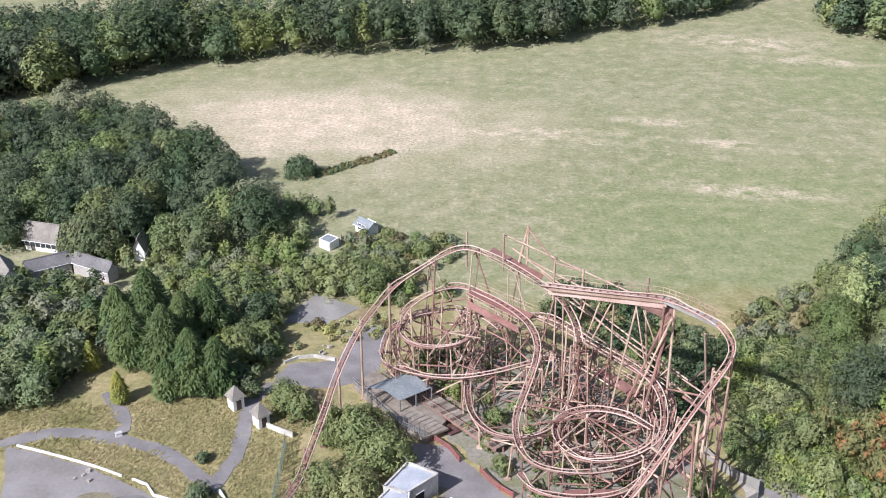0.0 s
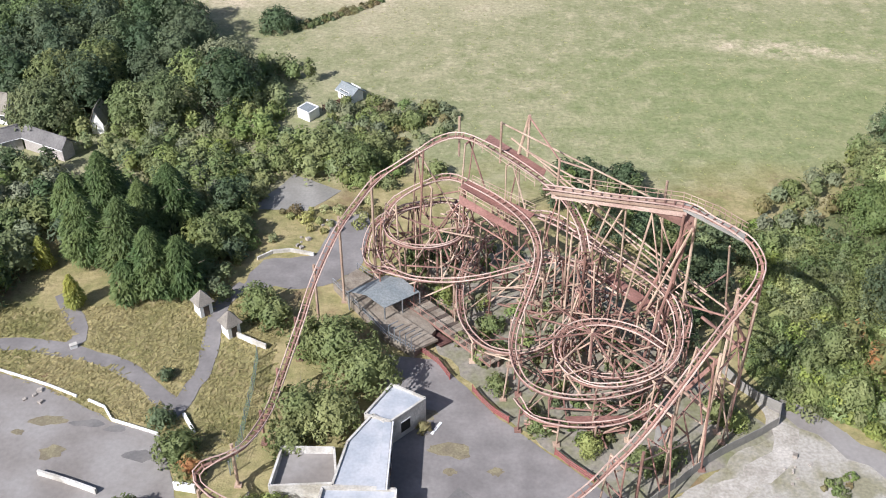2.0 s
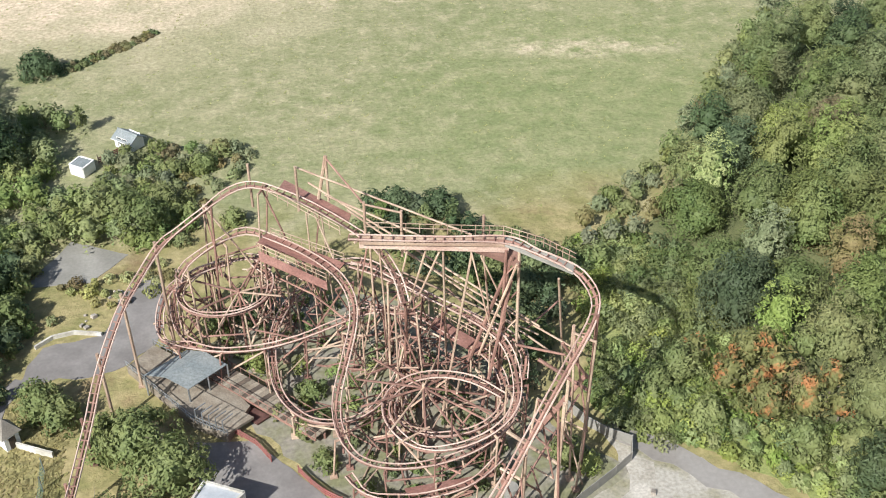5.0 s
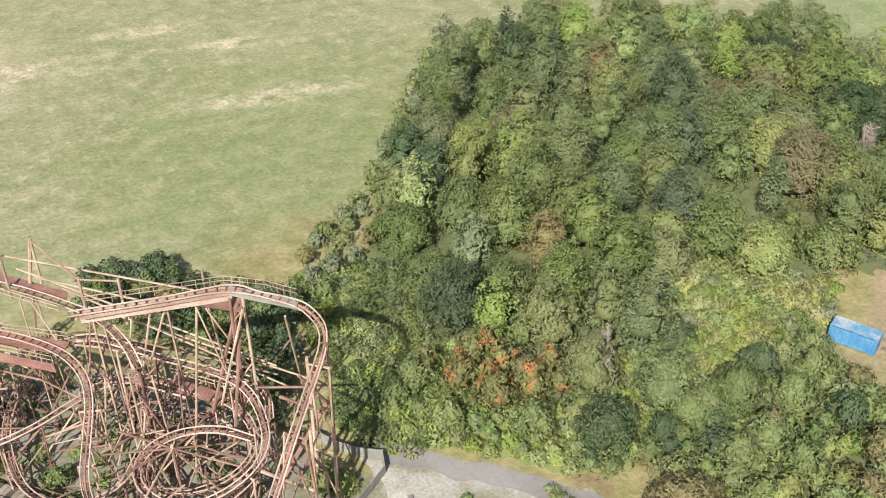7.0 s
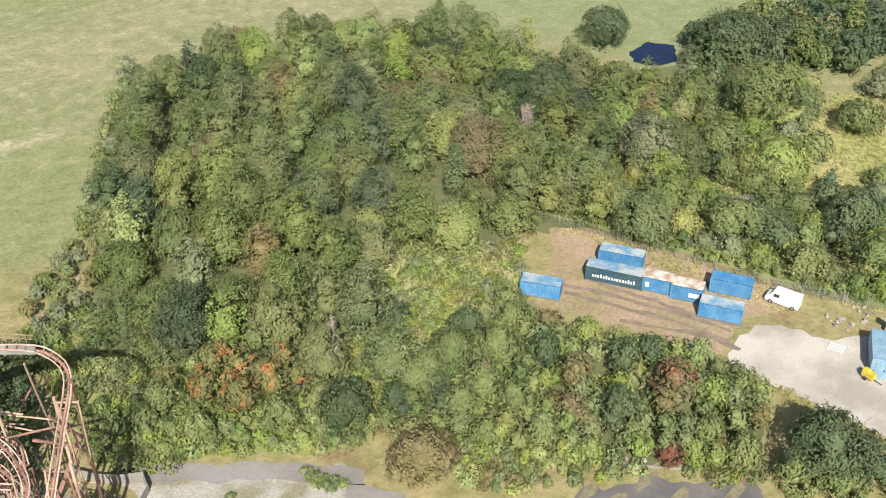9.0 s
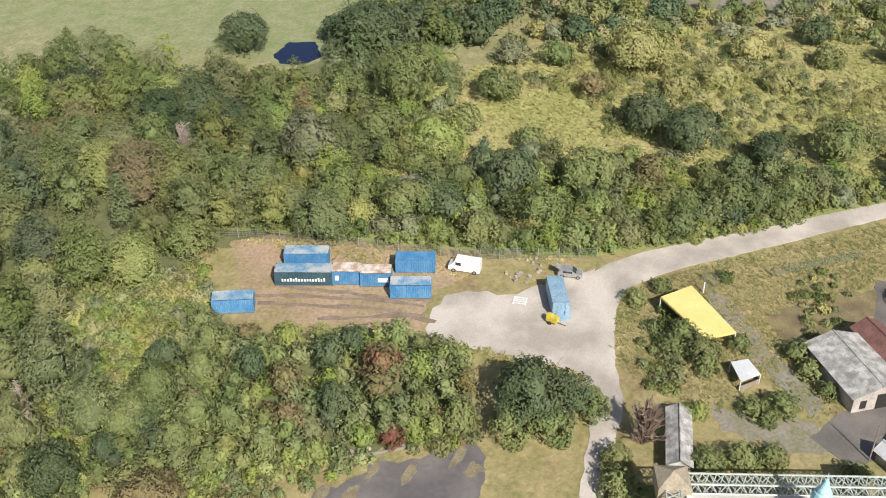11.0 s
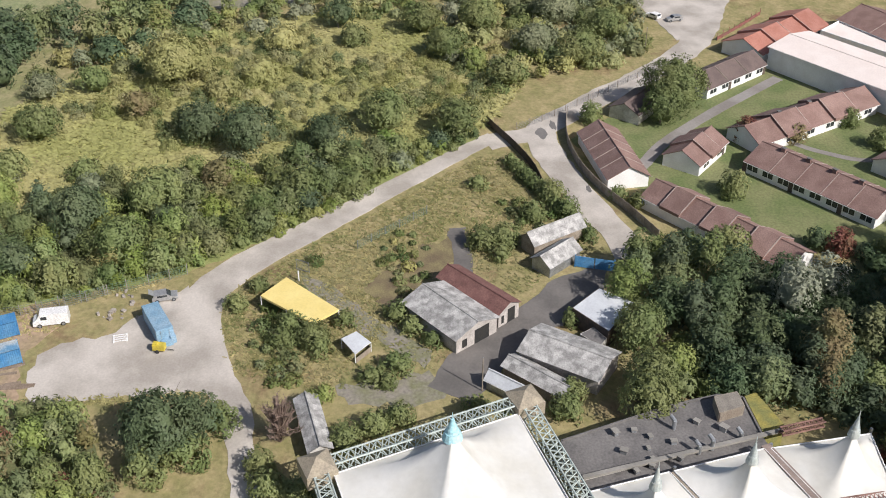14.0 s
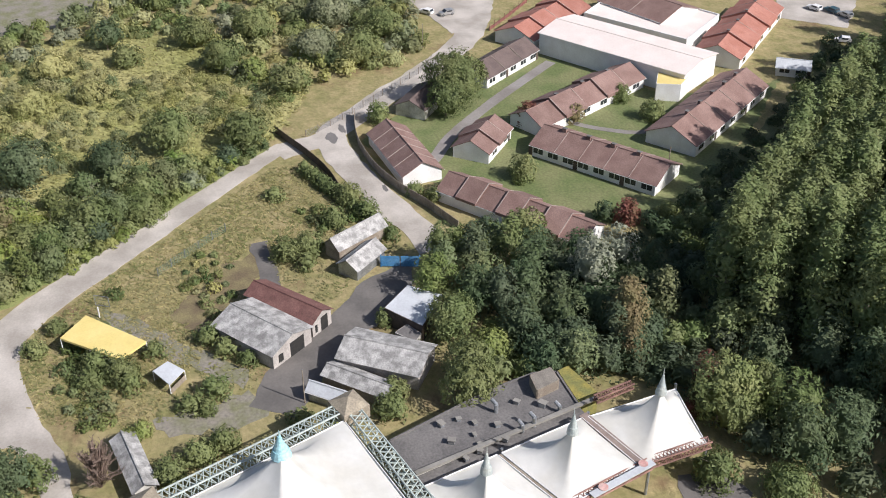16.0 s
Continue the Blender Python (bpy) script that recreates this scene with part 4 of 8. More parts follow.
woodland("road_brush", "bright * brush below the wood", [(50.1, 102.8), (60.6, 94.8), (71.9, 81.8), (67.4, 74.5), (60.6, 78.4), (49.2, 90.6), (45.5, 95.9)], 1.7, {"lime": 5, "mid": 4, "olive": 2}, 78, (0.9, 1.6), (0.9, 2.2), 0.4, 0.45, floor=BRIGHTFLOOR)
woodland("conifer_brush", "shaded * brush among the conifers", [(-54.0, 146.7), (-46.3, 148.9), (-39.7, 146.8), (-29.9, 142.7), (-21.2, 145.9), (-21.0, 135.0), (-26.4, 132.2), (-27.5, 121.0), (-30.4, 114.7), (-34.4, 119.4), (-41.6, 127.7), (-49.0, 134.9)], 2.6, {"dark": 4, "mid": 4, "olive": 3}, 79, (1.4, 2.4), (2.0, 4.6), 0.45, 0.45, clear=([(-27.7, 132.3), (-21.8, 143.1), (-13.0, 137.5), (-18.3, 131.4)],))
woodland("field_hedge", "low * bramble line in the field", [(-27.6, 194.4), (-24.0, 197.2), (-17.6, 202.4), (-10.8, 209.1), (-11.6, 210.3), (-19.6, 204.0), (-27.6, 197.8)], 0.9, {"dark": 2, "mid": 2, "brown": 4}, 80, (0.6, 1.1), (0.3, 0.8), 0.36, 0.45, spire=0.0)
woodland("hollow_scrub", "tangled * bushes round the old cottages", [(-83.9, 147.3), (-72.4, 147.0), (-61.3, 144.7), (-56.8, 135.4), (-55.3, 124.6), (-56.6, 114.9), (-57.7, 108.6), (-67.7, 106.1)], 3.0, {"mid": 4, "dark": 3, "olive": 3, "grey": 0.5}, 71, (1.8, 2.8), (2.4, 4.5), 0.5, 0.45)
woodland("old_park_thicket", "dense * thicket in the old park",
         [(-85.8, 143.0), (-72.5, 145.1), (-56.6, 139.1), (-48.8, 131.5), (-47.1, 117.9), (-50.2, 116.3), (-56.8, 117.8), (-59.7, 108.8), (-70.3, 105.9)],
         3.3, {"dark": 4, "mid": 4, "olive": 1, "grey": 0.8}, 46, (2.0, 3.2), (3.5, 6.5), 0.55, 0.55, clear=([(-59.7, 124.6), (-52.9, 124.7), (-45.0, 113.7), (-44.9, 107.4), (-50.4, 107.4), (-56.6, 114.9)],))
woodland("big_wood", "dense * broadleaf wood",
         [(150.3, 178.8), (131.3, 186.8), (109.8, 180.5), (91.5, 166.3), (74.0, 146.7), (58.1, 129.2), (60.5, 127.6), (60.9, 118.9), (60.4, 107.6), (56.0, 99.8), (55.0, 93.7), (61.5, 79.4), (69.7, 75.2), (76.3, 79.7), (88.2, 83.4), (98.4, 84.6), (100.8, 82.1), (111.5, 86.4), (119.5, 95.4), (123.0, 87.8), (131.9, 72.0), (156.6, 86.1), (179.1, 102.7), (176.8, 112.8), (171.5, 131.5), (174.2, 142.9), (165.3, 165.2)],
         5.9, {"dark": 1.4, "mid": 6, "olive": 5, "lime": 2.4, "grey": 0.8, "brown": 0.4}, 47, (3.2, 5.4), (7.0, 13.0), 0.36, 0.5, spire=0.12, floor=True,
         clear=([(169.8, 114.4), (204.6, 130.9), (215.1, 117.8), (181.5, 96.1)], [(99.9, 105.4), (114.4, 88.8), (108.9, 82.5), (97.0, 84.5), (81.8, 81.6), (81.2, 89.5), (90.4, 100.3)], [(54.6, 107.4), (71.0, 85.7), (64.0, 79.0), (47.3, 97.9)]))
woodland("bramble_bank", "low * brambles in a clearing",
         [(101.1, 106.5), (115.8, 89.8), (108.4, 83.2), (97.5, 83.8), (82.3, 81.0), (68.4, 77.8), (64.9, 81.4), (84.2, 94.5)], 1.6, {"lime": 6, "heath": 2, "grey": 0.8}, 48, (1.0, 1.8), (0.5, 1.1), 0.42, 0.5, spire=0.0, floor=BRIGHTFLOOR)
woodland("roadside_brush", "low * brush along the old road",
         [(44.4, 102.3), (47.0, 91.7), (56.6, 82.9), (65.4, 75.9), (70.3, 76.3), (65.5, 83.1), (55.6, 94.9), (60.9, 87.8)], 1.9, {"lime": 6, "mid": 3, "heath": 1}, 49, (1.0, 1.8), (1.0, 2.6), 0.42, 0.6, floor=BRIGHTFLOOR)
woodland("fence_wood", "dense * wood behind the boundary fence",
         [(126.9, 98.4), (130.4, 84.5), (134.5, 66.6), (140.1, 49.0), (143.0, 36.1), (146.8, 29.1), (156.1, 16.7), (168.1, 3.5), (180.0, -9.9), (190.8, -21.5), (185.8, -8.5), (181.4, 4.4), (176.3, 22.4), (173.5, 37.2), (169.6, 50.6), (169.4, 63.9), (188.4, 74.7), (207.6, 83.8), (200.3, 111.1), (184.9, 115.3), (177.7, 126.4)],
         4.0, {"mid": 4, "dark": 0.9, "olive": 5, "lime": 4.0, "heath": 1.5, "grey": 0.8}, 50, (2.0, 3.8), (2.4, 5.6), 0.4, 0.46, spire=0.1, floor=True,
         clear=([(154.8, 76.1), (158.3, 67.1), (150.7, 64.0), (148.3, 73.0)], [(178.8, 125.3), (208.7, 133.5), (211.4, 115.4), (182.7, 99.9)]))
woodland("shrub_heath", "waist-high * shrubs on rough ground",
         [(197.5, 75.6), (209.5, 56.0), (236.2, 56.8), (250.2, 15.2), (226.6, 6.8), (229.4, -11.2), (208.2, -30.0), (189.1, -15.4), (204.7, -7.5), (193.5, 4.9), (186.9, 22.6), (186.8, 40.0), (201.6, 49.1)],
         3.2, {"heath": 8, "olive": 3, "mid": 1}, 51, (1.3, 2.6), (0.8, 1.7), 0.34, 0.42, clear=(DIRTFIELD,))
woodland("track_bank", "* brambles on the bank by the track", [(126.5, 96.2), (130.6, 74.8), (137.7, 48.3), (142.9, 31.3), (154.0, 16.4), (165.5, 3.3), (177.6, -9.9), (187.4, -21.7), (190.2, -17.7), (180.0, -6.7), (169.7, 5.6), (158.3, 18.9), (146.5, 32.0), (140.7, 51.1), (134.0, 76.3), (129.7, 98.0)], 2.0, {"mid": 2, "lime": 6, "olive": 2}, 76, (0.9, 1.7), (1.0, 2.6), 0.42, 0.45, floor=BRIGHTFLOOR)
woodland("yard_brush", "low * brush scattered among the sheds", [(131.7, 24.2), (140.9, 17.0), (150.9, 1.6), (181.0, -20.3), (176.2, -28.2), (157.3, -32.6), (142.6, -19.6), (139.5, -8.1), (129.8, 0.0), (110.8, 4.9), (114.8, 18.0), (118.5, 22.4)], 1.9, {"olive": 4, "mid": 4, "heath": 2}, 77, (0.5, 1.6), (0.35, 1.3), 0.4, 0.4, spire=0.0, patchy=0.24)
woodland("far_scrub", "distant * scrub and thicket",
         [(218.6, 79.8), (234.6, 67.7), (273.8, 24.6), (294.8, -51.7), (263.5, -71.0), (224.9, -63.8), (211.0, -30.2), (232.9, -12.5), (254.1, -9.9), (254.3, 14.0), (232.7, 56.0)],
         4.2, {"olive": 4, "grey": 2, "heath": 4, "mid": 2}, 52, (2.0, 3.6), (1.6, 3.8), 0.66, 0.42, clear=(DIRTFIELD,))
woodland("pond_wood", "far * trees round the pond",
         [(191.7, 107.5), (209.6, 116.3), (231.0, 110.5), (249.2, 96.8), (242.9, 77.6), (218.1, 77.8), (202.6, 96.0)], 4.6, {"dark": 5, "mid": 3, "brown": 0.5}, 53, (3.0, 4.8), (6, 10), 0.75, 0.5, clear=([(169.8, 114.4), (204.6, 130.9), (215.1, 117.8), (181.5, 96.1)],))
woodland("distant_hedges", "distant * field trees", [(249.4, 81.6), (271.2, 62.3), (291.5, 46.0), (259.2, 38.5), (238.1, 52.4), (227.8, 62.4)], 6.5, {"dark": 3, "olive": 3, "mid": 2}, 54, (2.8, 4.6), (4, 8), 0.8, 0.5)
woodland("village_wood", "dark * trees behind the sheds",
         [(134.5, -36.7), (140.1, -44.2), (136.0, -54.7), (131.1, -64.7), (123.3, -73.2), (115.7, -71.3), (101.4, -62.1), (102.6, -54.0), (106.0, -46.8), (118.0, -44.3), (125.7, -38.7)],
         3.8, {"dark": 6, "mid": 2, "olive": 1}, 55, (2.6, 4.0), (5, 9), 0.44, 0.5)
woodland("tent_shrubs", "* shrubs behind the tents",
         [(118.2, -42.6), (113.9, -47.4), (107.5, -50.2), (105.0, -41.5), (109.9, -38.1)], 2.6, {"mid": 3, "olive": 3, "lime": 1}, 56, (1.4, 2.4), (2, 4), 0.5, 0.55)

woodland("shelter_belt", "close-grown * trees and brambles beside the yard",
         [(69.5, 75.9), (80.0, 80.1), (92.7, 81.1), (102.5, 80.0), (102.1, 71.4), (105.7, 60.7), (110.6, 49.3), (109.5, 41.5), (97.9, 35.3), (92.4, 40.0), (86.1, 49.0), (77.0, 61.4)],
         2.6, {"mid": 5, "olive": 3, "dark": 1.2, "brown": 0.8, "lime": 2.5}, 57, (1.6, 2.6), (2.4, 5.2), 0.44, 0.45, floor=True)
woodland("coaster_wood", "* thicket crowding the coaster",
         [(44.9, 127.7), (55.2, 130.5), (61.9, 123.1), (61.4, 108.1), (56.6, 94.4), (47.2, 89.1), (42.5, 92.7), (40.4, 97.6), (44.6, 111.3), (45.4, 118.3)],
         1.7, {"mid": 4, "olive": 3, "lime": 5}, 58, (1.2, 1.9), (0.9, 1.7), 0.36, 0.42, spire=0.0, floor=BRIGHTFLOOR)
woodland("lift_thicket", "dark * undergrowth behind the lift", [(17.2, 133.2), (21.5, 143.9), (30.1, 141.5), (39.5, 130.4), (46.3, 123.7), (35.2, 103.8), (33.9, 112.6), (26.2, 123.6)], 2.6, {"dark": 4, "mid": 3, "olive": 1}, 59, (1.3, 2.2), (1.8, 3.6), 0.45, 0.45)
woodland("coaster_weeds", "low * weeds under the coaster", [(-2.5, 112.4), (0.4, 123.5), (11.7, 123.6), (19.2, 117.3), (28.5, 97.7), (28.7, 90.3), (21.9, 83.5), (12.1, 89.3), (6.4, 98.6)], 2.6, {"mid": 4, "olive": 3, "lime": 1.5}, 60, (0.6, 1.3), (0.7, 1.7), 0.38, 0.45)
woodland("plantation", "tall dense * trees behind the poplars", [(146.9, -123.7), (165.1, -148.4), (240, -230), (190, -260), (110, -190), (92, -140), (112, -112), (132, -110)],
         6.5, {"poplar": 6, "mid": 2, "dark": 2}, 70, (3.2, 4.4), (9, 14), 0.72, 0.42, "column")
woodland("near_plantation", "dense shaded * trees between tents and poplars", [(120.8, -82.8), (123.4, -92.0), (132, -110), (112, -112), (96, -96), (84, -84), (75.9, -70.1), (88.5, -67.8)],
         5.2, {"mid": 3, "dark": 5}, 71, (3.0, 4.2), (7, 11), 0.42, 0.42)
# out of view; assumed from the deep shade, added to cast it
woodland("south_plantation", "tall dark * trees south of the tents", [(40, -98), (62, -90), (80, -99), (98, -104), (108, -116), (112, -140), (84, -135), (50, -120)], 5.0, {"dark": 5, "mid": 3}, 81, (3.4, 4.6), (22, 28), 1.1, 0.6, "column")
# the grove's shade is partly put in through its dark leaf mix
woodland("shaded_grove", "shaded * trees beside the tents", [(94.6, -71.3), (98.3, -84.6), (99.2, -99.6), (86.7, -97.0), (69.0, -83.1), (74.5, -70.8), (84.0, -67.7)], 4.6, {"dark": 5, "mid": 3}, 82, (2.6, 3.8), (3, 6), 0.6, 0.5)

woodland("yard_edge_brush", "tangled * brush behind the puddled yard", [(75.1, 67.3), (77.4, 61.7), (83.7, 53.6), (88.9, 46.5), (97.0, 35.7), (95.2, 33.7), (91.1, 39.4), (87.0, 45.4), (82.6, 47.8), (79.1, 50.7), (75.6, 51.8), (70.9, 57.0), (69.6, 63.0)], 1.5, {"olive": 4, "lime": 4, "mid": 3, "brown": 1.0}, 83, (0.7, 1.8), (0.4, 1.7), 0.38, 0.45, clear=([(86.5, 50.2), (93.7, 39.9), (91.9, 38.9), (84.2, 48.8)],))
# mostly dark leaf colour here imitates deep shadow between the trees
woodland("shade_thicket", "deeply shaded * thicket between wood and poplars", [(105.8, -55.7), (104.8, -63.3), (122.7, -73.7), (125.2, -82.2), (111.2, -80.0), (95.2, -73.4), (88.5, -67.8), (96.4, -65.3), (99.1, -60.5)], 3.4, {"dark": 6, "mid": 2}, 84, (2.0, 3.2), (2.5, 4.5), 0.52, 0.5)

woodland("slab_brush", "* weeds and brush round the bare slab", [(-29.9, 126.5), (-27.7, 133.3), (-23.4, 132.2), (-13.5, 132.3), (-9.7, 137.0), (-7.6, 130.6), (-12.2, 126.6), (-18.6, 126.6), (-25.2, 122.7)], 1.7, {"olive": 4, "mid": 3, "brown": 2, "heath": 1}, 85, (0.5, 1.4), (0.4, 1.6), 0.38, 0.45, spire=0.0, patchy=-0.05)
woodland("slab_thicket", "bright * thicket above the bare slab", [(-18.6, 145.3), (-12.2, 148.2), (-5.0, 147.0), (-4.6, 138.5), (-9.7, 137.0), (-13.2, 139.2)], 2.0, {"lime": 3, "mid": 4, "olive": 3}, 86, (1.0, 2.0), (1.2, 3.4), 0.42, 0.45)
# dark leaf colours deepen the conifers' shadow on these bushes
woodland("conifer_shade", "shaded * bushes east of the conifers", [(-46.9, 146.8), (-37.6, 145.2), (-28.7, 139.1), (-29.2, 131.9), (-29.2, 122.7), (-32.6, 120.2), (-36.9, 129.2), (-43.4, 136.1)], 2.6, {"dark": 5, "mid": 2}, 87, (1.5, 2.4), (2.5, 5.0), 0.45, 0.45)

woodland("hump_brush", "pale * brush behind the coaster's hump", [(-19.6, 162.1), (-12.1, 166.0), (-0.2, 164.6), (5.2, 160.3), (3.7, 155.3), (-1.8, 148.7), (-5.2, 143.8), (-9.6, 141.4), (-14.2, 143.7)], 2.2, {"olive": 5, "grey": 2, "mid": 3, "brown": 1}, 88, (0.9, 1.9), (0.8, 2.2), 0.45, 0.42, spire=0.0)

# leaf and floor colours kept dark to stand for the belt's deep shade
woodland("poplar_screen", "low deeply shaded * growth below the poplars", [(136.3, -75.7), (141.9, -86.2), (149.6, -96.1), (158.0, -106.9), (151.6, -108.1), (134.7, -93.5), (124.8, -83.6), (123.7, -75.8), (129.6, -73.5)], 2.8, {"dark": 7, "mid": 1}, 89, (1.6, 2.4), (1.2, 2.4), 0.45, 0.48, floor=True)
# dark growth and floor added over the lawn as the poplars' shadow
woodland("wing_screen", "low shaded * growth beside the lawn", [(158.0, -106.9), (168, -121), (186, -143), (203, -158), (194, -166), (172, -140), (151.6, -110.1)], 3.2, {"dark": 7, "mid": 1}, 92, (1.6, 2.4), (1.0, 2.0), 0.5, 0.45, floor=True)
for i, pts in enumerate(([(111.7, 78.9), (115.1, 69.9), (118.0, 60.3), (119.7, 52.0)], [(110.4, 76.5), (113.4, 67.3), (116.4, 57.0), (116.3, 49.1)], [(115.7, 75.5), (117.6, 67.3), (119.4, 58.1), (121.5, 51.7)], [(110.3, 66.0), (114.0, 58.7), (117.3, 51.2)])):
    ribbon("tyre_rut", pts, 0.9, 0.062 + 0.004 * i, MUD, "dark muddy tyre rut across the yard", "rut", 60 + i, 0.35)

# ---- single trees and shrubs ----
for x, y, R, H in ((-48.6, 120.9, 4.4, 11), (-42.2, 118.5, 4.6, 12), (-37.1, 113.2, 4.5, 11), (-33.3, 113.2, 4.0, 9.5), (-47.6, 129.4, 4.6, 12.5), (-37.4, 127.7, 4.8, 11.5), (-52.3, 127.6, 4.0, 10), (-40.8, 124.3, 4.2, 11), (-40.6, 111.7, 3.0, 6.5)):
    tree("conifer", "dark green conifer with drooping sprays", x, y, R, H, "conifer", "cone", "conifers in the old park", 0.45, 0.75)
for x, y, R, H in ((-54.2, 118.4, 1.6, 5.5), (-47.5, 109.9, 1.6, 5.5)):
    tree("golden_conifer", "bright yellow-green clipped conifer", x, y, R, H, "gold", "cone", "golden conifers", 0.3, 0.8)
for x, y, R, H, leaf in ((-10.8, 99.4, 4.4, 6, "mid"), (-7.1, 94.0, 4.4, 6, "mid"), (-14.7, 101.6, 2.8, 4.5, "mid"), (-14.6, 87.9, 3.8, 5.8, "olive"), (-10.8, 87.0, 3.8, 5.8, "olive"), (-15.6, 84.2, 2.6, 4.6, "olive"), (-22.4, 108.7, 2.8, 4.6, "olive"), (-19.8, 106.3, 2.4, 4.0, "mid"), (-31.2, 122.0, 3.0, 6, "mid"), (-29.7, 131.0, 3.0, 6.5, "dark"), (-28.0, 124.9, 2.6, 5, "mid"), (-11.5, 142.5, 3.4, 5.6, "mid"), (-14.5, 146.1, 3.2, 5.2, "mid"), (-9.0, 147.9, 3.0, 4.4, "olive"), (-28.2, 83.2, 2.7, 3.6, "mid"), (-31.1, 88.4, 1.8, 2.4, "dark"), (0.0, 87.3, 0.9, 1.2, "brown"), (-32.3, 96.1, 1.1, 1.5, "dark")):
    tree("shrub" if H < 4 else "tree", f"{leaf.replace('mid', 'green').replace('lime', 'light green')} leafy self-sown bush", x, y, R, H, leaf, group="bushes in the old park")
tree("maple_bush", "orange-brown autumn bush by the track", -25.8, 80.0, 1.9, 3.6, "orange")
for x, y, R, H, leaf in ((-15.9, 74.7, 2.2, 2.6, "lime"), (-18.5, 75.5, 1.5, 2.0, "lime"), (-32.1, 74.2, 2.2, 3, "olive"), (-28.8, 73.4, 2.2, 3, "olive"), (-35.2, 73.8, 1.8, 2.4, "lime"), (8.8, 94.1, 1.6, 2.4, "mid"), (13.7, 87.2, 1.6, 2.4, "mid"), (19.2, 84.4, 1.7, 2.2, "lime"), (24.9, 81.7, 2.0, 2.8, "mid"), (28.4, 82.6, 1.8, 2.6, "mid"), (35.2, 90.2, 2.2, 3.0, "mid"), (36.9, 88.2, 1.5, 2.2, "lime"), (8.5, 105.2, 1.6, 2.4, "mid"), (2.4, 111.3, 1.7, 3, "lime"), (-1.7, 119.3, 2.0, 3.4, "mid"), (6.9, 100.1, 1.3, 1.6, "olive")):
    tree("shrub", f"{leaf.replace('mid', 'green').replace('lime', 'light green')} weedy shrub under rusty steel", x, y, R, H, leaf, group="weeds round the coaster", size=0.36)
# trees inside and behind the coaster's lift
for x, y, R, H, leaf in ((41.0, 123.7, 2.8, 5, "dark"), (36.7, 109.1, 2.6, 4, "mid"), (30.5, 139.4, 2.6, 4, "dark"), (24.6, 140.9, 2.6, 4, "dark"), (32.0, 126.3, 2.4, 4, "dark"), (37.8, 118.6, 2.4, 4, "dark"), (33.4, 102.7, 2.0, 3.2, "dark"), (34.5, 122.4, 2.4, 4.2, "mid"), (2.8, 120.9, 2.4, 4, "dark"), (1.0, 142.3, 2.0, 2.6, "olive"), (-7.7, 157.6, 2.4, 2.4, "olive"), (-3.0, 158.6, 2.4, 2.2, "olive"), (-0.2, 162.3, 2.2, 2.0, "olive")):
    tree("shrub" if H < 4 else "tree", f"{leaf.replace('mid', 'green')} bush growing round the coaster", x, y, R, H, leaf, group="bushes behind the coaster")
# slope with orange tops
for i, (x, y, R, H, leaf) in enumerate(((54.0, 100.6, 1.7, 6, "orange"), (51.3, 98.9, 2.8, 6, "mid"), (59.9, 98.8, 2.4, 7, "orange"), (56.3, 95.7, 2.6, 6.5, "orange"), (62.5, 95.7, 2.4, 6.6, "orange"), (58.8, 91.4, 2.8, 6, "orange"), (63.7, 90.8, 2.6, 6.2, "orange"), (66.7, 88.7, 1.5, 6, "orange"), (51.9, 91.4, 2.4, 4.5, "mid"), (60.9, 85.5, 2.6, 5, "mid"), (66.7, 84.9, 2.2, 5, "olive"), (47.8, 97.3, 2.6, 5.0, "mid"), (67.1, 98.5, 2.2, 7, "olive"), (62.2, 98.7, 2.0, 7.6, "orange"), (59.0, 93.8, 2.0, 6.6, "orange"), (63.0, 92.5, 1.8, 6.6, "brown"), (67.5, 92.4, 1.8, 6.6, "orange"))):
    tree("tree", f"{leaf.replace('mid', 'green')} slope tree turning in autumn", x, y, R, H, leaf, group="turning trees on the slope")
# single trees and bushes that stand out of the wood's near side
for x, y, R, H, leaf in ((82.2, 100.2, 3.3, 5.7, 'grey'), (87.7, 98.0, 3.1, 6.1, 'olive'), (86.4, 90.2, 2.8, 4.0, 'dark'), (82.2, 120.3, 3.0, 4.2, 'brown'), (78.4, 124.5, 3.3, 5.0, 'olive'), (80.8, 106.5, 3.7, 4.5, 'olive'), (100.1, 109.8, 3.7, 5.9, 'olive'), (105.6, 105.2, 3.4, 4.8, 'olive'), (71.5, 115.6, 2.1, 2.9, 'lime'), (67.2, 114.2, 3.1, 4.3, 'dark'), (78.7, 81.7, 2.1, 1.9, 'lime'), (81.1, 78.0, 4.2, 4.6, 'mid'), (71.3, 76.2, 1.6, 1.9, 'gold')):
    tree("shrub" if H < 4 else "tree", f"{leaf.replace('mid', 'green').replace('lime', 'light green').replace('heath', 'yellow-olive').replace('grey', 'grey-green').replace('gold', 'golden')} tree at the wood's near side", x, y, R, H, leaf, group="trees of the wood's near side", size=0.42, density=0.5)
for x, y, R, H, leaf in ((100.6, 80.0, 2.5, 4.6, "mid"), (96.0, 80.6, 2.3, 4.2, "olive"), (91.4, 80.2, 2.6, 5.0, "dark"), (86.8, 79.6, 2.4, 4.4, "mid"), (82.2, 78.8, 2.3, 4.6, "olive"), (77.6, 77.8, 2.5, 4.8, "mid"), (73.4, 76.8, 2.2, 4.4, "dark")):
    tree("tree", f"{leaf.replace('mid', 'green')} tree in a row above the brambles", x, y, R, H, leaf, group="row above the brambles", size=0.42, density=0.5)
tree("shrub", "round dark green bush at the end of a bramble line", -31.2, 196.0, 3.6, 3.9, "dark", size=0.45)
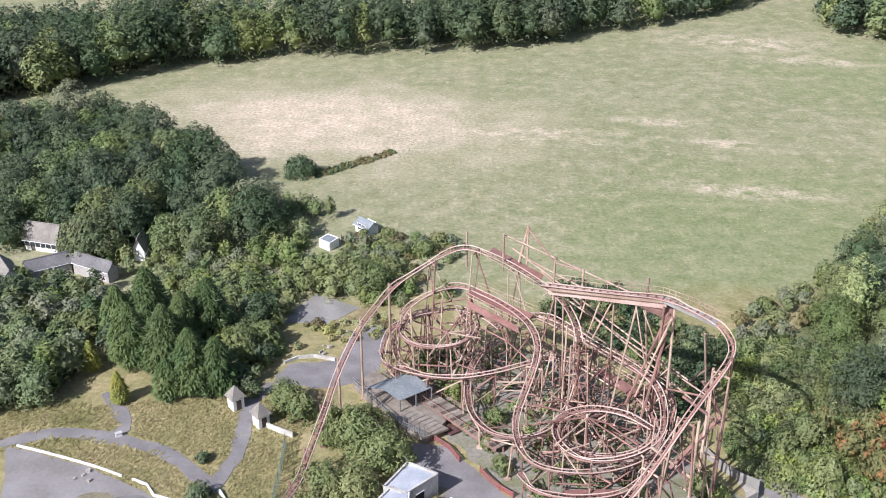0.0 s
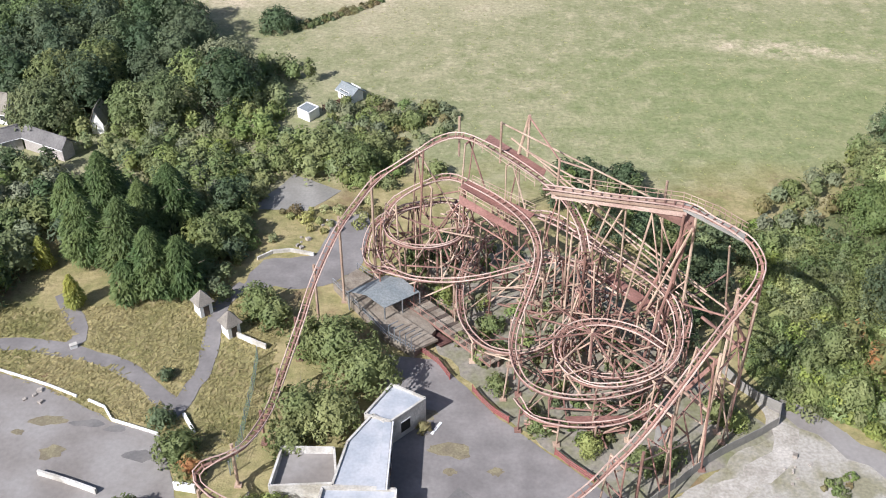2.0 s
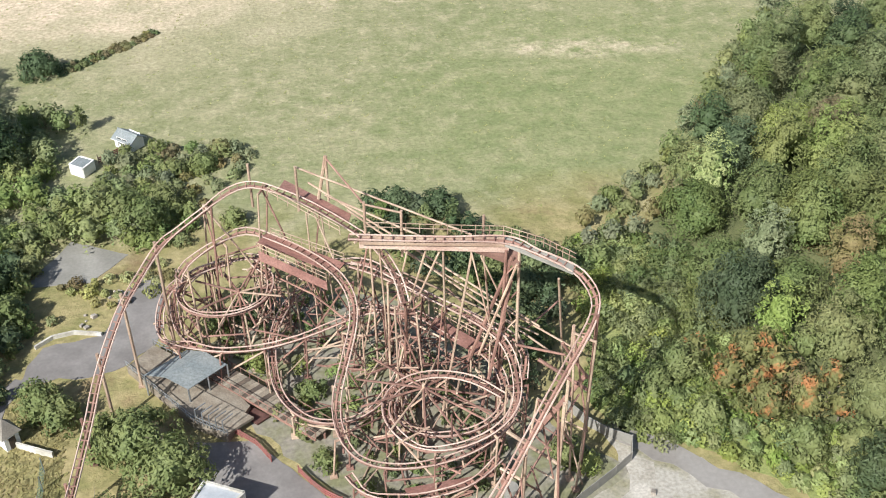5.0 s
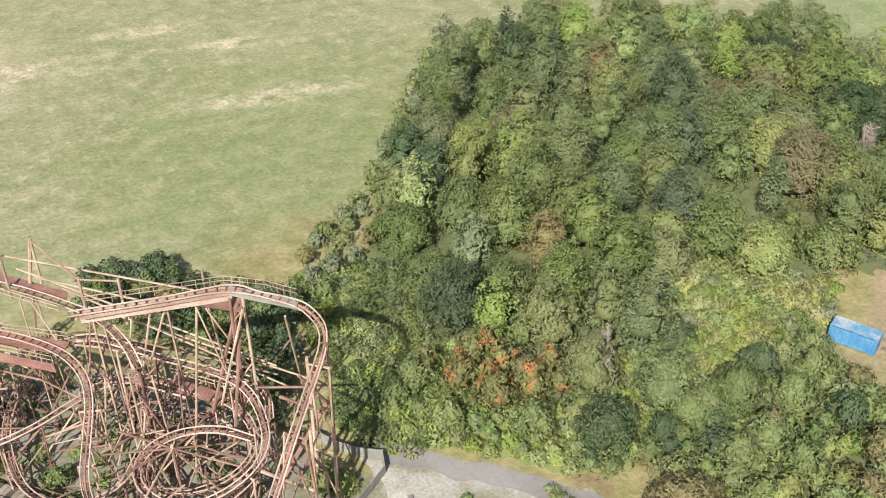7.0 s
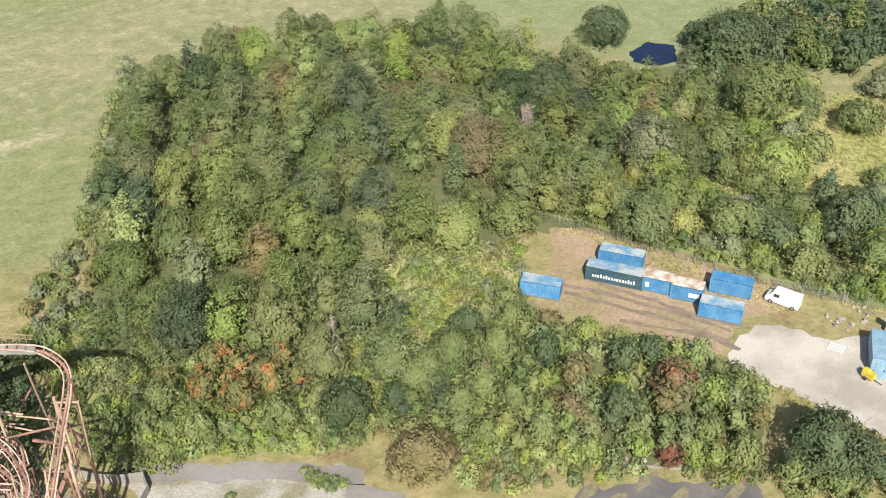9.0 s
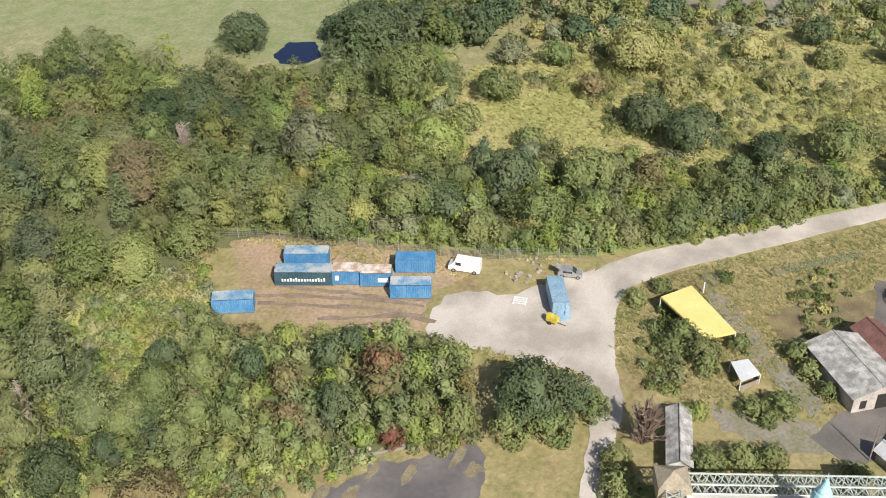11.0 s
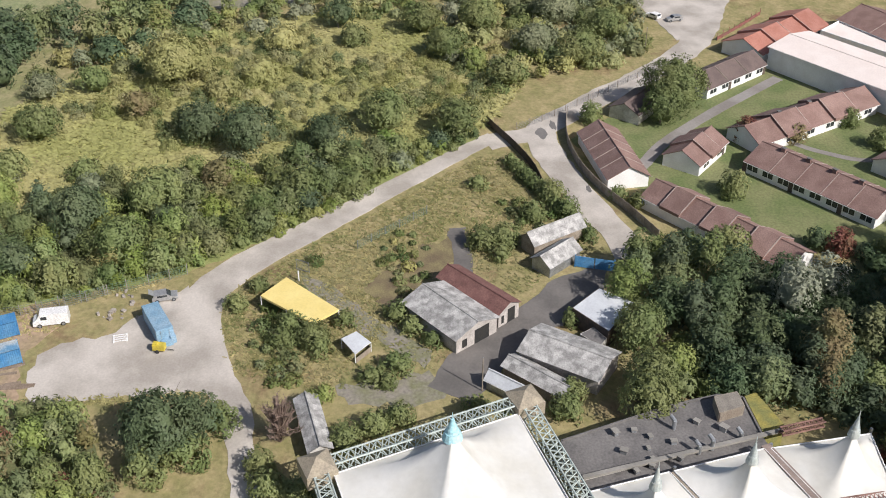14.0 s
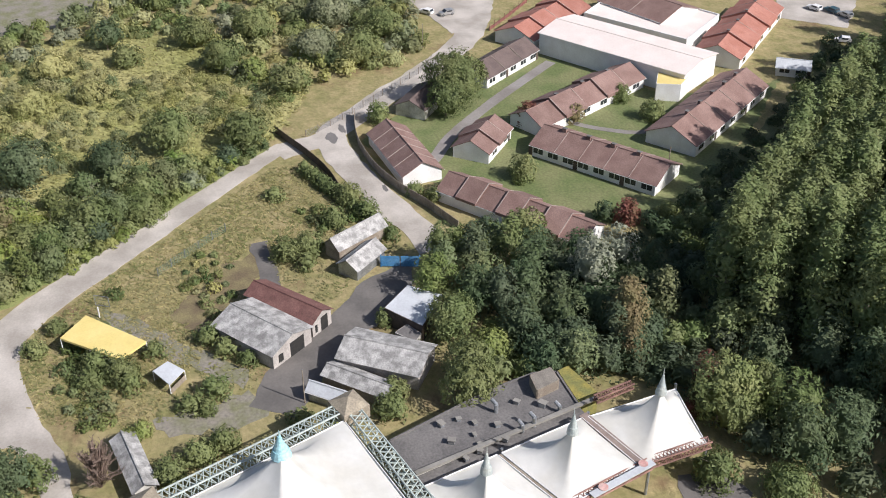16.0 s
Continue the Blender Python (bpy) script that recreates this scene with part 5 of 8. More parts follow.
# row of trees between the yard and the broken tarmac
for x, y, R, H, leaf in ((85.0, 76.8, 3.6, 6.5, "mid"), (90.4, 73.0, 3.2, 6, "mid"), (97.5, 76.3, 2.8, 5, "mid"), (93.8, 67.6, 2.6, 6, "dark"), (92.3, 60.9, 2.5, 7, "brown"), (87.4, 57.8, 2.4, 5, "brown"), (99.8, 58.2, 2.6, 7, "dark"), (91.6, 53.3, 2.8, 6, "dark"), (100.4, 50.4, 3.0, 7, "redbrown"), (97.1, 49.0, 2.4, 6, "brown"), (103.7, 56.8, 2.4, 6, "dark"), (103.3, 45.8, 2.4, 5, "lime"), (96.5, 37.4, 2.4, 4.6, "mid"), (97.1, 42.6, 2.2, 4, "mid"), (77.7, 69.1, 2.8, 5.5, "mid"), (83.4, 64.1, 2.8, 6, "mid"), (81.9, 58.5, 2.4, 4.5, "mid"), (77.9, 77.0, 2.6, 5, "mid"), (82.8, 69.3, 3.4, 6, "mid")):
    tree("tree", f"{leaf.replace('mid', 'green').replace('lime', 'light green').replace('redbrown', 'reddish brown')} tree in the shelter row", x, y, R, H, leaf, group="trees beside the yard")
for x, y, R, H, leaf in ((101.3, 28.9, 5.4, 9.0, "dark"), (104.1, 24.5, 3.6, 7, "dark"), (97.2, 30.5, 3.0, 5, "mid"), (99.5, 26.0, 3.2, 5, "mid"), (105.1, 22.0, 2.6, 5, "mid"), (66.6, 65.0, 4.6, 7.5, "brown"), (69.2, 69.4, 2.8, 6, "olive")):
    tree("tree", f"large round {leaf.replace('mid', 'green')} tree by the tarmac", x, y, R, H, leaf, group="round trees by the tarmac")
for x, y, R, H, leaf in ((90.3, 44.3, 1.7, 3, "red"), (96.0, 40.3, 1.4, 2.6, "red"), (93.3, 42.6, 1.7, 2.4, "lime"), (89.9, 47.9, 1.4, 2.2, "lime"), (79.1, 62.9, 1.8, 2.6, "lime"), (69.8, 75.5, 1.5, 2.6, "brown"), (84.5, 52.4, 1.8, 2.4, "lime")):
    tree("shrub", f"{leaf.replace('gold', 'yellow-green').replace('lime', 'light green').replace('red', 'crimson')} shrub by the broken tarmac", x, y, R, H, leaf, group="bright shrubs by the tarmac", size=0.36)
# trees and tall shrubs standing out of the scrub between pond, fence and track
for x, y, R, H, leaf in ((195.5, 129.8, 6, 9, "dark"), (148.3, 100.0, 3.4, 9, "olive"), *((179.9, 81.6, 6.1, 15.8, 'mid'), (206.8, 103.0, 7.4, 11.8, 'dark'), (220.3, 94.7, 5.3, 8.4, 'dark'), (220.6, 86.5, 3.6, 5.7, 'dark'), (149.3, 87.1, 5.9, 12.4, 'grey'), (166.1, 81.7, 4.7, 7.5, 'mid'), (167.0, 70.6, 6.6, 5.3, 'lime'), (176.6, 67.5, 3.6, 5.8, 'olive'), (193.2, 66.9, 5.1, 6.6, 'mid'), (214.9, 60.8, 3.9, 5.9, 'mid'), (211.8, 69.8, 4.2, 5.4, 'grey'), (201.5, 48.3, 3.7, 5.5, 'brown'), (218.6, 42.6, 7.8, 10.1, 'heath'), (190.1, 34.1, 5.3, 8.0, 'dark'), (155.6, 50.6, 5.1, 9.1, 'dark'), (147.4, 42.2, 4.6, 7.9, 'mid'), (162.3, 38.6, 5.3, 8.6, 'mid'), (169.9, 28.5, 3.8, 5.7, 'brown'), (141.9, 65.8, 4.7, 7.1, 'mid'), (139.9, 78.1, 4.8, 7.2, 'mid'), (134.6, 88.2, 4.4, 5.7, 'mid'), (149.6, 100.0, 5.0, 7.5, 'olive'), (144.7, 58.6, 3.5, 5.3, 'dark'), (141.0, 51.4, 3.8, 5.0, 'olive'), (172.9, 111.1, 5.6, 7.8, 'olive'), (173.3, 103.3, 4.8, 6.7, 'olive'), (183.0, 98.1, 4.7, 7.0, 'mid'), (185.2, 24.3, 5.8, 8.8, 'dark'), (184.4, 8.8, 4.7, 7.0, 'dark'), (178.9, 14.3, 2.7, 3.8, 'grey'), (191.8, -3.0, 5.5, 8.3, 'mid'), (188.8, -17.1, 5.0, 7.5, 'mid'), (173.5, 3.6, 3.6, 5.1, 'mid'), (180.5, -4.2, 3.1, 4.3, 'mid'), (164.2, 13.6, 4.9, 6.4, 'mid'), (248.2, 7.8, 4.0, 7.2, 'dark'), (229.0, -38.6, 5.7, 6.8, 'grey'), (227.9, -17.9, 5.3, 6.9, 'mid'), (212.4, -29.0, 4.5, 5.9, 'olive'), (223.0, -47.9, 5.8, 7.6, 'olive'), (244.0, -26.8, 5.4, 7.5, 'olive'), (248.7, -45.5, 5.8, 7.6, 'grey'), (244.2, -12.2, 5.1, 7.1, 'olive'), (222.0, -23.3, 3.4, 4.8, 'lime'), (162.3, 20.5, 3.5, 4.5, 'olive'), (148.1, 32.2, 3.5, 4.2, 'lime'), (153.8, 27.8, 3.0, 3.8, 'mid'), (176.1, 54.1, 3.4, 3.4, 'olive'), (172.5, 47.0, 3.3, 3.3, 'heath'), (234.9, 20.1, 4.7, 5.1, 'heath'), (210.8, 32.0, 4.0, 4.4, 'heath'), (218.3, 24.2, 4.4, 4.4, 'heath'), (220.9, 11.7, 3.9, 3.9, 'heath'), (238.1, 3.6, 3.9, 4.6, 'olive'), (236.7, -56.7, 5.6, 7.3, 'olive'))):
    tree("shrub" if H < 4 else "tree", f"{leaf.replace('mid', 'green').replace('lime', 'light green').replace('heath', 'yellow-olive').replace('grey', 'grey-green')} rounded tree standing out of the scrub", x, y, R, H, leaf, group="rounded trees on the heath", size=0.5, density=0.5)
# shrubs and trees among the sheds
for x, y, R, H, leaf in ((128.5, -2.5, 2.2, 3, "mid"), (125.0, -4.6, 2.0, 2.6, "mid"), (121.4, -7.3, 1.6, 2.2, "mid"), (132.6, 22.5, 2.0, 2.4, "olive"), (137.3, 19.3, 1.7, 2.2, "olive"), (125.8, 13.3, 2.6, 3.6, "olive"), (123.5, 10.3, 2.6, 3.4, "mid"), (120.6, 9.4, 2.0, 2.8, "mid"), (123.5, 14.7, 2.2, 2.4, "olive"), (127.5, 5.8, 1.8, 2.4, "mid"), (115.9, -1.9, 2.4, 3, "mid"), (114.0, 1.9, 2.0, 2.2, "mid"), (112.7, -0.3, 1.6, 2.0, "olive"), (167.2, -18.6, 2.2, 2.2, "mid"), (147.3, -17.3, 2.6, 4, "mid"), (147.9, -21.2, 2.6, 4, "olive"), (155.4, -27.2, 2.4, 3.6, "mid"), (143.6, -19.9, 2.0, 2.8, "mid"), (162.4, -31.8, 2.6, 3.6, "olive"), (156.6, -33.6, 2.4, 3.4, "mid"), (109.0, 10.0, 1.6, 2.6, "lime"), (110.8, 8.5, 1.5, 2.0, "lime"), (103.7, 1.7, 2.4, 3, "mid"), (105.3, -2.0, 2.2, 2.6, "olive")):
    tree("shrub" if H < 4 else "tree", f"{leaf.replace('mid', 'green').replace('lime', 'light green')} shrub overgrowing the shed yard", x, y, R, H, leaf, group="shrubs among the sheds", size=0.36)
for x, y, R, H, leaf in ((118.6, -37.4, 4.2, 7.5, "mid"), (108.1, -36.7, 4.2, 7, "mid"), (102.9, -35.0, 4.2, 7.5, "mid"), (113.0, -41.5, 3.4, 4.5, "lime"), (104.3, -24.1, 2.4, 4, "mid"), (108.0, -25.8, 2.0, 3.4, "olive"), (124.9, -28.5, 1.6, 2.8, "mid"), (105.2, -17.2, 1.8, 2.4, "lime"), (106.8, -12.1, 1.9, 2.4, "mid"), (101.2, 5.5, 2.6, 3.6, "mid"), (92.6, 14.8, 2.8, 4, "mid"), (91.2, 11.0, 2.8, 4, "mid"), (97.4, 16.3, 2.2, 3.6, "olive"), (94.6, -29.8, 1.5, 2.2, "mid"), (88.9, -66.5, 4.2, 8, "mid"), (90.8, -71.9, 3.6, 8.5, "mid"), (80.9, -60.6, 3.0, 4.5, "mid"), (96.0, -66.9, 2.0, 8, "red"), (75.6, -68.0, 3.6, 3.6, "mid")):
    tree("shrub" if H < 4 else "tree", f"{leaf.replace('mid', 'green').replace('lime', 'light green')} bushy tree beside sheds and tents", x, y, R, H, leaf, group="bushy trees by the tents", size=0.4)
for x, y, R, H, leaf in ((120.3, -60.5, 3.8, 13, "silver"), (122.7, -65.9, 3.2, 12.5, "silver"), (109.9, -61.6, 3.0, 12, "brown"), (104.7, -59.8, 2.4, 8, "brown"), (139.2, -56.8, 3.8, 7, "olive"), (137.8, -49.3, 3.8, 7, "mid")):
    tree("tree", f"{leaf.replace('silver', 'silver-leaved').replace('mid', 'green')} tree among dark woodland", x, y, R, H, leaf, "column" if leaf == "brown" else "round", group="pale trees in the dark wood")
tree("chestnut", "green broad-leaved tree with reddening twigs beside the tents", 90.3, -66.0, 4.4, 11.5, "olive", size=0.45)
tree("shrub", "crimson-leaved shrub beside the tents", 92.6, -63.0, 1.3, 3.4, "red", size=0.36)
# village garden trees
for x, y, R, H, leaf in ((195.8, -62.3, 6.6, 11.5, "mid"), (190.6, -58.7, 4.4, 8, "mid"), (182.3, -73.9, 2.8, 5, "red"), (161.2, -64.7, 3.0, 5, "olive"), (180.6, -83.7, 2.4, 4, "brown"), (177.1, -99.7, 2.8, 4.5, "olive"), (186.7, -97.0, 2.2, 4, "mid"), (192.6, -44.7, 2.8, 4.5, "olive"), (158.6, -46.7, 2.0, 2.6, "mid"), (161.6, -43.8, 1.8, 2.4, "mid"), (141.3, -76.8, 2.6, 4.5, "red"), (143.4, -73.4, 2.0, 3.5, "dark")):
    tree("shrub" if H < 4 else "tree", f"{leaf.replace('mid', 'green').replace('red', 'copper')} garden tree on the lawn", x, y, R, H, leaf, group="garden trees", size=0.42)
# hedge beside the track gate
for i in range(16):
    w = i / 15
    a, b = Vector((177.0, -26.8)), Vector((149.4, -36.8))
    p = a.lerp(b, w)
    tree("shrub", "green boundary hedge shrub", p.x - 1.5, p.y + 1.0, 1.7, 2.3, "mid", group="boundary hedge", size=0.36)
# tall poplars
prng = random.Random(77)
line = [Vector(p) + Vector((-1.5, -5.5)) for p in ((109.7, -70.8), (121.5, -82.6), (135.8, -99.3), (146.9, -114.2), (159.6, -131.4), (174.4, -151.5), (190.5, -173.0), (205.0, -194.0))]
for row in range(5):
    for a, b in zip(line, line[1:]):
        n = 3
        for i in range(n):
            p = a.lerp(b, (i + prng.uniform(0.1, 0.6)) / n)
            d = Vector((-0.80, -0.60)) * (row * 6.2 + prng.uniform(-1.2, 1.2))
            tree("poplar", "tall green poplar in a dense belt", p.x + d.x, p.y + d.y, prng.uniform(3.5, 4.3), prng.uniform(22, 27), "poplar", "column", "poplar belt", 0.5, 0.42)
# bare and dead trees
for name, label, x, y, R, H in (("bare_tree", "bare brown leafless tree by the hut", 102.6, 14.1, 3.6, 7.5), ("dead_tree", "bleached dead tree in the wood", 141.6, 109.8, 3.0, 11), ("dead_tree", "bleached leafless sapling in the wood", 72.7, 87.1, 1.6, 6.5), ("dead_tree", "bleached leafless sapling in the wood", 74.8, 90.4, 1.8, 8)):
    t = thing(name, label, "tree", pose(x, y, 0))
    part("trunk", trunk_build(random.Random(int(x)), R, H, H * 0.15, True), BROWNBARK if name == "bare_tree" else PALEBARK, t)


def tufts(name, label, poly, n, size, material, seed, clear=()):
    """Loose grass tufts: crossed blades standing on the ground."""
    rng = np.random.default_rng(seed)
    xs, ys = [p[0] for p in poly], [p[1] for p in poly]
    pts = np.stack([rng.uniform(min(xs), max(xs), n), rng.uniform(min(ys), max(ys), n)], 1)
    keep = np.array([inside(x, y, poly) and not any(inside(x, y, c) for c in (*clear, *PAVED)) for x, y in pts])
    for lane in LANES:
        keep &= (np.hypot(pts[:, :1] - lane[:, 0], pts[:, 1:] - lane[:, 1]) - lane[:, 2]).min(1) > 0.2
    pts = pts[keep]
    n = len(pts)
    h = size * rng.uniform(0.5, 1.3, (n, 1))
    quads = []
    for k in range(3):
        a = rng.uniform(0, 6.283, n)
        d = np.stack([np.cos(a), np.sin(a), 0 * a], 1)
        c = np.concatenate([pts + rng.normal(size=(n, 2)) * size * 0.4, np.zeros((n, 1))], 1)
        lean = np.stack([rng.normal(size=n) + 0.5, rng.normal(size=n) + 0.5, 0 * a], 1) * h * 0.9
        up = np.concatenate([np.zeros((n, 2)), h * 0.35], 1)
        quads.append(np.stack([c - d * h * 0.5, c + d * h * 0.5, c + d * h * 0.28 + up + lean, c - d * h * 0.28 + up * 0.9 + lean], 1))
    q = np.concatenate(quads)
    me = bpy.data.meshes.new(name)
    me.from_pydata(q.reshape(-1, 3).tolist(), [], np.arange(len(q) * 4).reshape(-1, 4).tolist())
    me.materials.append(material)
    return tagged(new(name, me), label, "grass", kind="stuff")


STRAWGRASS = mat("dry_grass", (0.50, 0.43, 0.22), (0.35, 0.33, 0.14), 0.1, 1.5, 0.9, vary=0.25, per="island", bump=0, leaf=0.45)
GREENGRASS = mat("green_grass", (0.26, 0.28, 0.11), (0.34, 0.32, 0.16), 0.06, 1.5, 0.9, vary=0.25, per="island", bump=0, leaf=0.45)
HEATHGRASS = mat("yellow_green_heath", (0.36, 0.362, 0.14), (0.43, 0.40, 0.185), 0.05, 1.2, 0.9, vary=0.1, per="island", bump=0, leaf=0.3)
tufts("heath_growth", "rank yellow-green growth over the heath", [(153.8, 76.2), (188.8, 77.7), (206.4, 75.9), (236.2, 56.8), (256.9, 22.9), (261.4, -5.7), (211.6, -33.7), (190.0, -21.5), (181.8, -6.6), (171.0, 19.5), (166.3, 50.0)], 38000, 0.85, HEATHGRASS, 67, clear=(DIRTFIELD,))
FIELD = [(-57.6, 205.7), (-75.1, 227.8), (-106.3, 240.2), (-116.8, 244.5), (-78.4, 271.4), (-14.0, 280.9), (56.0, 305.0), (96.2, 332.5), (119.8, 310.5), (140.8, 295.0), (150, 240), (110, 192), (80, 156), (52, 134), (10, 152), (-15, 175), (-45, 200)]
tufts("field_grass", "rough green and straw field grass tufts", FIELD, 9000, 0.22, GREENGRASS, 61)
PARK = [(-65.3, 103.7), (-60.2, 111.0), (-51.5, 108.6), (-44.0, 109.9), (-32.4, 111.2), (-25.7, 113.8), (-19.6, 103.9), (-19.3, 90.0), (-21.4, 85.2), (-26.4, 83.3), (-30.6, 87.0), (-38.9, 89.9), (-63.5, 99.2)]
tufts("rank_grass", "knee-high dry grass in the old park", PARK, 9000, 0.38, STRAWGRASS, 63, clear=([(-29.8, 89.9), (-28.7, 99.4), (-28.8, 106.3), (-27.3, 106.3), (-26.5, 99.4), (-28.0, 89.9)],))
tufts("yard_grass", "rank yellowing grass among the sheds", [(131.7, 24.6), (137.5, 24.6), (144.6, 19.8), (152.9, 10.8), (161.4, 1.4), (170.6, -8.4), (180.8, -19.6), (176.2, -28.2), (157.3, -32.6), (141.1, -13.8), (117.8, 4.3), (111.7, 7.8), (114.8, 18.0), (118.5, 22.4)], 11000, 0.35, STRAWGRASS, 64)
tufts("green_yard_grass", "green weeds among the sheds", [(131.7, 24.6), (137.5, 24.6), (144.6, 19.8), (152.9, 10.8), (161.4, 1.4), (170.6, -8.4), (180.8, -19.6), (176.2, -28.2), (144.9, -35.6), (134.8, -23.6), (114.5, -6.2), (111.7, 7.8), (114.8, 18.0), (118.5, 22.4)], 6000, 0.35, GREENGRASS, 65)
tufts("verge_grass", "rough grass along the gravel yards", [(124.8, 90.3), (140.8, 35.3), (139.7, 34.0), (135.5, 49.6), (129.2, 47.7), (126.2, 58.2), (124.6, 89.0), (113.6, 50.8), (114.7, 40.4), (113.8, 24.8), (111.7, 28.1), (111.2, 42.3)], 5000, 0.45, STRAWGRASS, 66)

# ---- the roller coaster ----
coaster = thing("roller_coaster", "derelict pink-rust steel roller coaster on a thicket of supports", "roller coaster", pose(0, 0, 0))
SLEEPER = Build().box(0, 0, -0.05, 1.04, 0.12, 0.1).mesh("sleeper", RUST)


def track(name, pts):
    """Two running rails on ties over a box spine."""
    p = smooth(pts, 0.95)
    root = new(name)
    root.parent = coaster
    rails, left, right, low = (Build(), Build()), [], [], []
    for i, a in enumerate(p):
        d = (p[min(i + 1, len(p) - 1)] - p[max(i - 1, 0)]).normalized()
        turn = (p[min(i + 2, len(p) - 1)] - a).normalized() - (a - p[max(i - 2, 0)]).normalized()
        s = d.cross(Vector((0, 0, 1))).normalized()
        bank = max(-0.9, min(0.9, turn.dot(s) * 1.6))
        s = (s - Vector((0, 0, 1)) * bank * 0.8).normalized()
        left.append(a - s * 0.45)
        right.append(a + s * 0.45)
        up = s.cross(d)
        part("sleeper", SLEEPER, None, root, m=Matrix.LocRotScale(a - up * 0.08, Matrix((s, d, up)).transposed().to_quaternion(), None))
        low.append(a - up * 0.35)
    for line, b in zip((left, right), rails):
        b.tube(line, 0.09, 5)
        part("rail", b, TRACKMAT, root)
    part("spine", Build().tube(low, 0.17, 6), RUST, root)
    return p


LINES = {}
LINES["drop"] = track("drop_track", [(19.0, 99.4, 17.5), (18.6, 102.1, 19.0), (17.2, 106.2, 20.0), (14.6, 109.8, 20.6), (10.5, 114.7, 21.0), (6.8, 118.1, 21.2), (4.2, 119.6, 21.2), (1.6, 119.7, 20.5), (-1.5, 118.3, 19.2), (-4.5, 117.3, 17.6), (-6.8, 116.4, 16.2), (-9.3, 113.0, 14.5), (-11.2, 109.3, 13.4), (-13.0, 105.5, 11.2), (-14.3, 102.4, 9.0), (-15.2, 99.7, 7.0), (-16.1, 96.6, 5.4), (-16.9, 91.5, 4.8), (-17.6, 85.9, 5.0), (-19.0, 80.3, 6.0), (-20.5, 78.0, 6.6), (-22.2, 77.0, 6.5), (-23.6, 76.3, 6.0), (-23.8, 75.3, 5.4), (-22.2, 74.0, 4.8), (-19.6, 72.8, 4.0), (-15.1, 70.2, 3.4), (-8.9, 68.8, 3.0)])
LINES["second"] = track("second_track", [(0.8, 119.5, 10.5), (-2.8, 118.2, 10.8), (-5.4, 115.9, 11.0), (-4.6, 116.9, 12.4), (-3.1, 117.5, 13.4), (-0.4, 118.2, 14.6), (3.1, 119.2, 15.0), (6.9, 116.5, 15.0), (10.6, 112.4, 15.0), (13.0, 109.0, 14.5), (14.0, 106.0, 13.4), (13.7, 103.3, 12.0), (12.4, 100.6, 9.6), (11.0, 97.4, 7.6), (10.6, 94.5, 6.4), (11.4, 91.3, 5.5), (13.3, 89.4, 5.0), (16.6, 88.2, 5.0), (20.7, 88.2, 5.0), (24.8, 89.0, 5.4), (28.4, 90.8, 6.2), (30.2, 93.9, 7.4)])
LINES["small_helix"] = track("small_helix_track", [(9.4, 115.7, 9.5), (7.1, 118.4, 10.0), (3.1, 120.2, 10.4), (-0.0, 120.4, 10.0), (-3.6, 119.0, 9.6), (-5.5, 116.1, 9.2), (-4.2, 113.3, 8.8), (-1.1, 112.2, 8.6), (2.4, 112.4, 8.8), (4.8, 114.2, 9.2), (5.2, 116.9, 9.8), (3.5, 119.1, 10.2)])
LINES["low_helix"] = track("low_helix_track", [(-5.0, 121.9, 7.6), (-7.4, 119.2, 7.0), (-8.3, 115.8, 6.0), (-7.8, 112.6, 5.4), (-5.0, 111.6, 5.0), (-1.5, 110.0, 5.0), (3.1, 109.3, 5.2), (7.7, 109.2, 6.0), (12.3, 109.8, 7.0), (16.8, 110.2, 8.0), (20.3, 107.9, 8.6)])
LINES["inner_helix"] = track("inner_helix_track", [(-5.8, 122.4, 6.6), (-6.7, 118.8, 5.8), (-6.1, 114.2, 5.2), (-4.6, 112.0, 4.9)])
LINES["low_loop"] = track("low_loop_track", [(9.6, 119.5, 5.4), (6.8, 116.6, 5.0), (4.9, 112.1, 4.4), (4.4, 107.2, 3.8), (5.1, 102.4, 3.4), (7.6, 98.8, 3.2), (11.1, 97.4, 3.4), (14.3, 97.9, 3.8), (16.6, 99.8, 4.4), (18.5, 101.6, 6.0), (19.2, 102.4, 10.0), (19.3, 101.3, 13.5), (19.1, 100.1, 17.0)])
LINES["third"] = track("third_track", [(12.9, 112.5, 14.0), (16.9, 111.2, 14.0), (21.9, 105.4, 13.6), (26.9, 100.3, 13.0), (29.3, 97.4, 12.0), (29.9, 93.9, 10.6), (29.1, 90.8, 9.0), (26.5, 88.7, 8.0), (22.5, 88.1, 7.0), (18.6, 89.2, 6.4), (16.3, 92.9, 6.0), (16.1, 96.5, 6.0), (18.2, 98.8, 6.4), (21.7, 99.0, 7.0), (25.6, 96.9, 7.6), (28.5, 93.2, 8.0)])
LINES["fourth"] = track("fourth_track", [(15.4, 111.2, 8.0), (21.2, 108.7, 8.0), (25.1, 104.0, 8.0), (28.3, 100.3, 7.6), (29.4, 96.5, 6.6), (28.2, 93.6, 5.4), (24.6, 92.2, 4.6), (19.9, 93.2, 4.0), (17.5, 96.6, 3.6), (18.5, 99.9, 3.6)])
LINES["bottom_ring"] = track("bottom_ring_track", [(11.0, 89.6, 3.4), (12.6, 87.1, 3.0), (16.6, 85.9, 2.8), (20.6, 85.9, 2.8), (24.0, 86.7, 3.0), (27.0, 88.7, 3.4)])
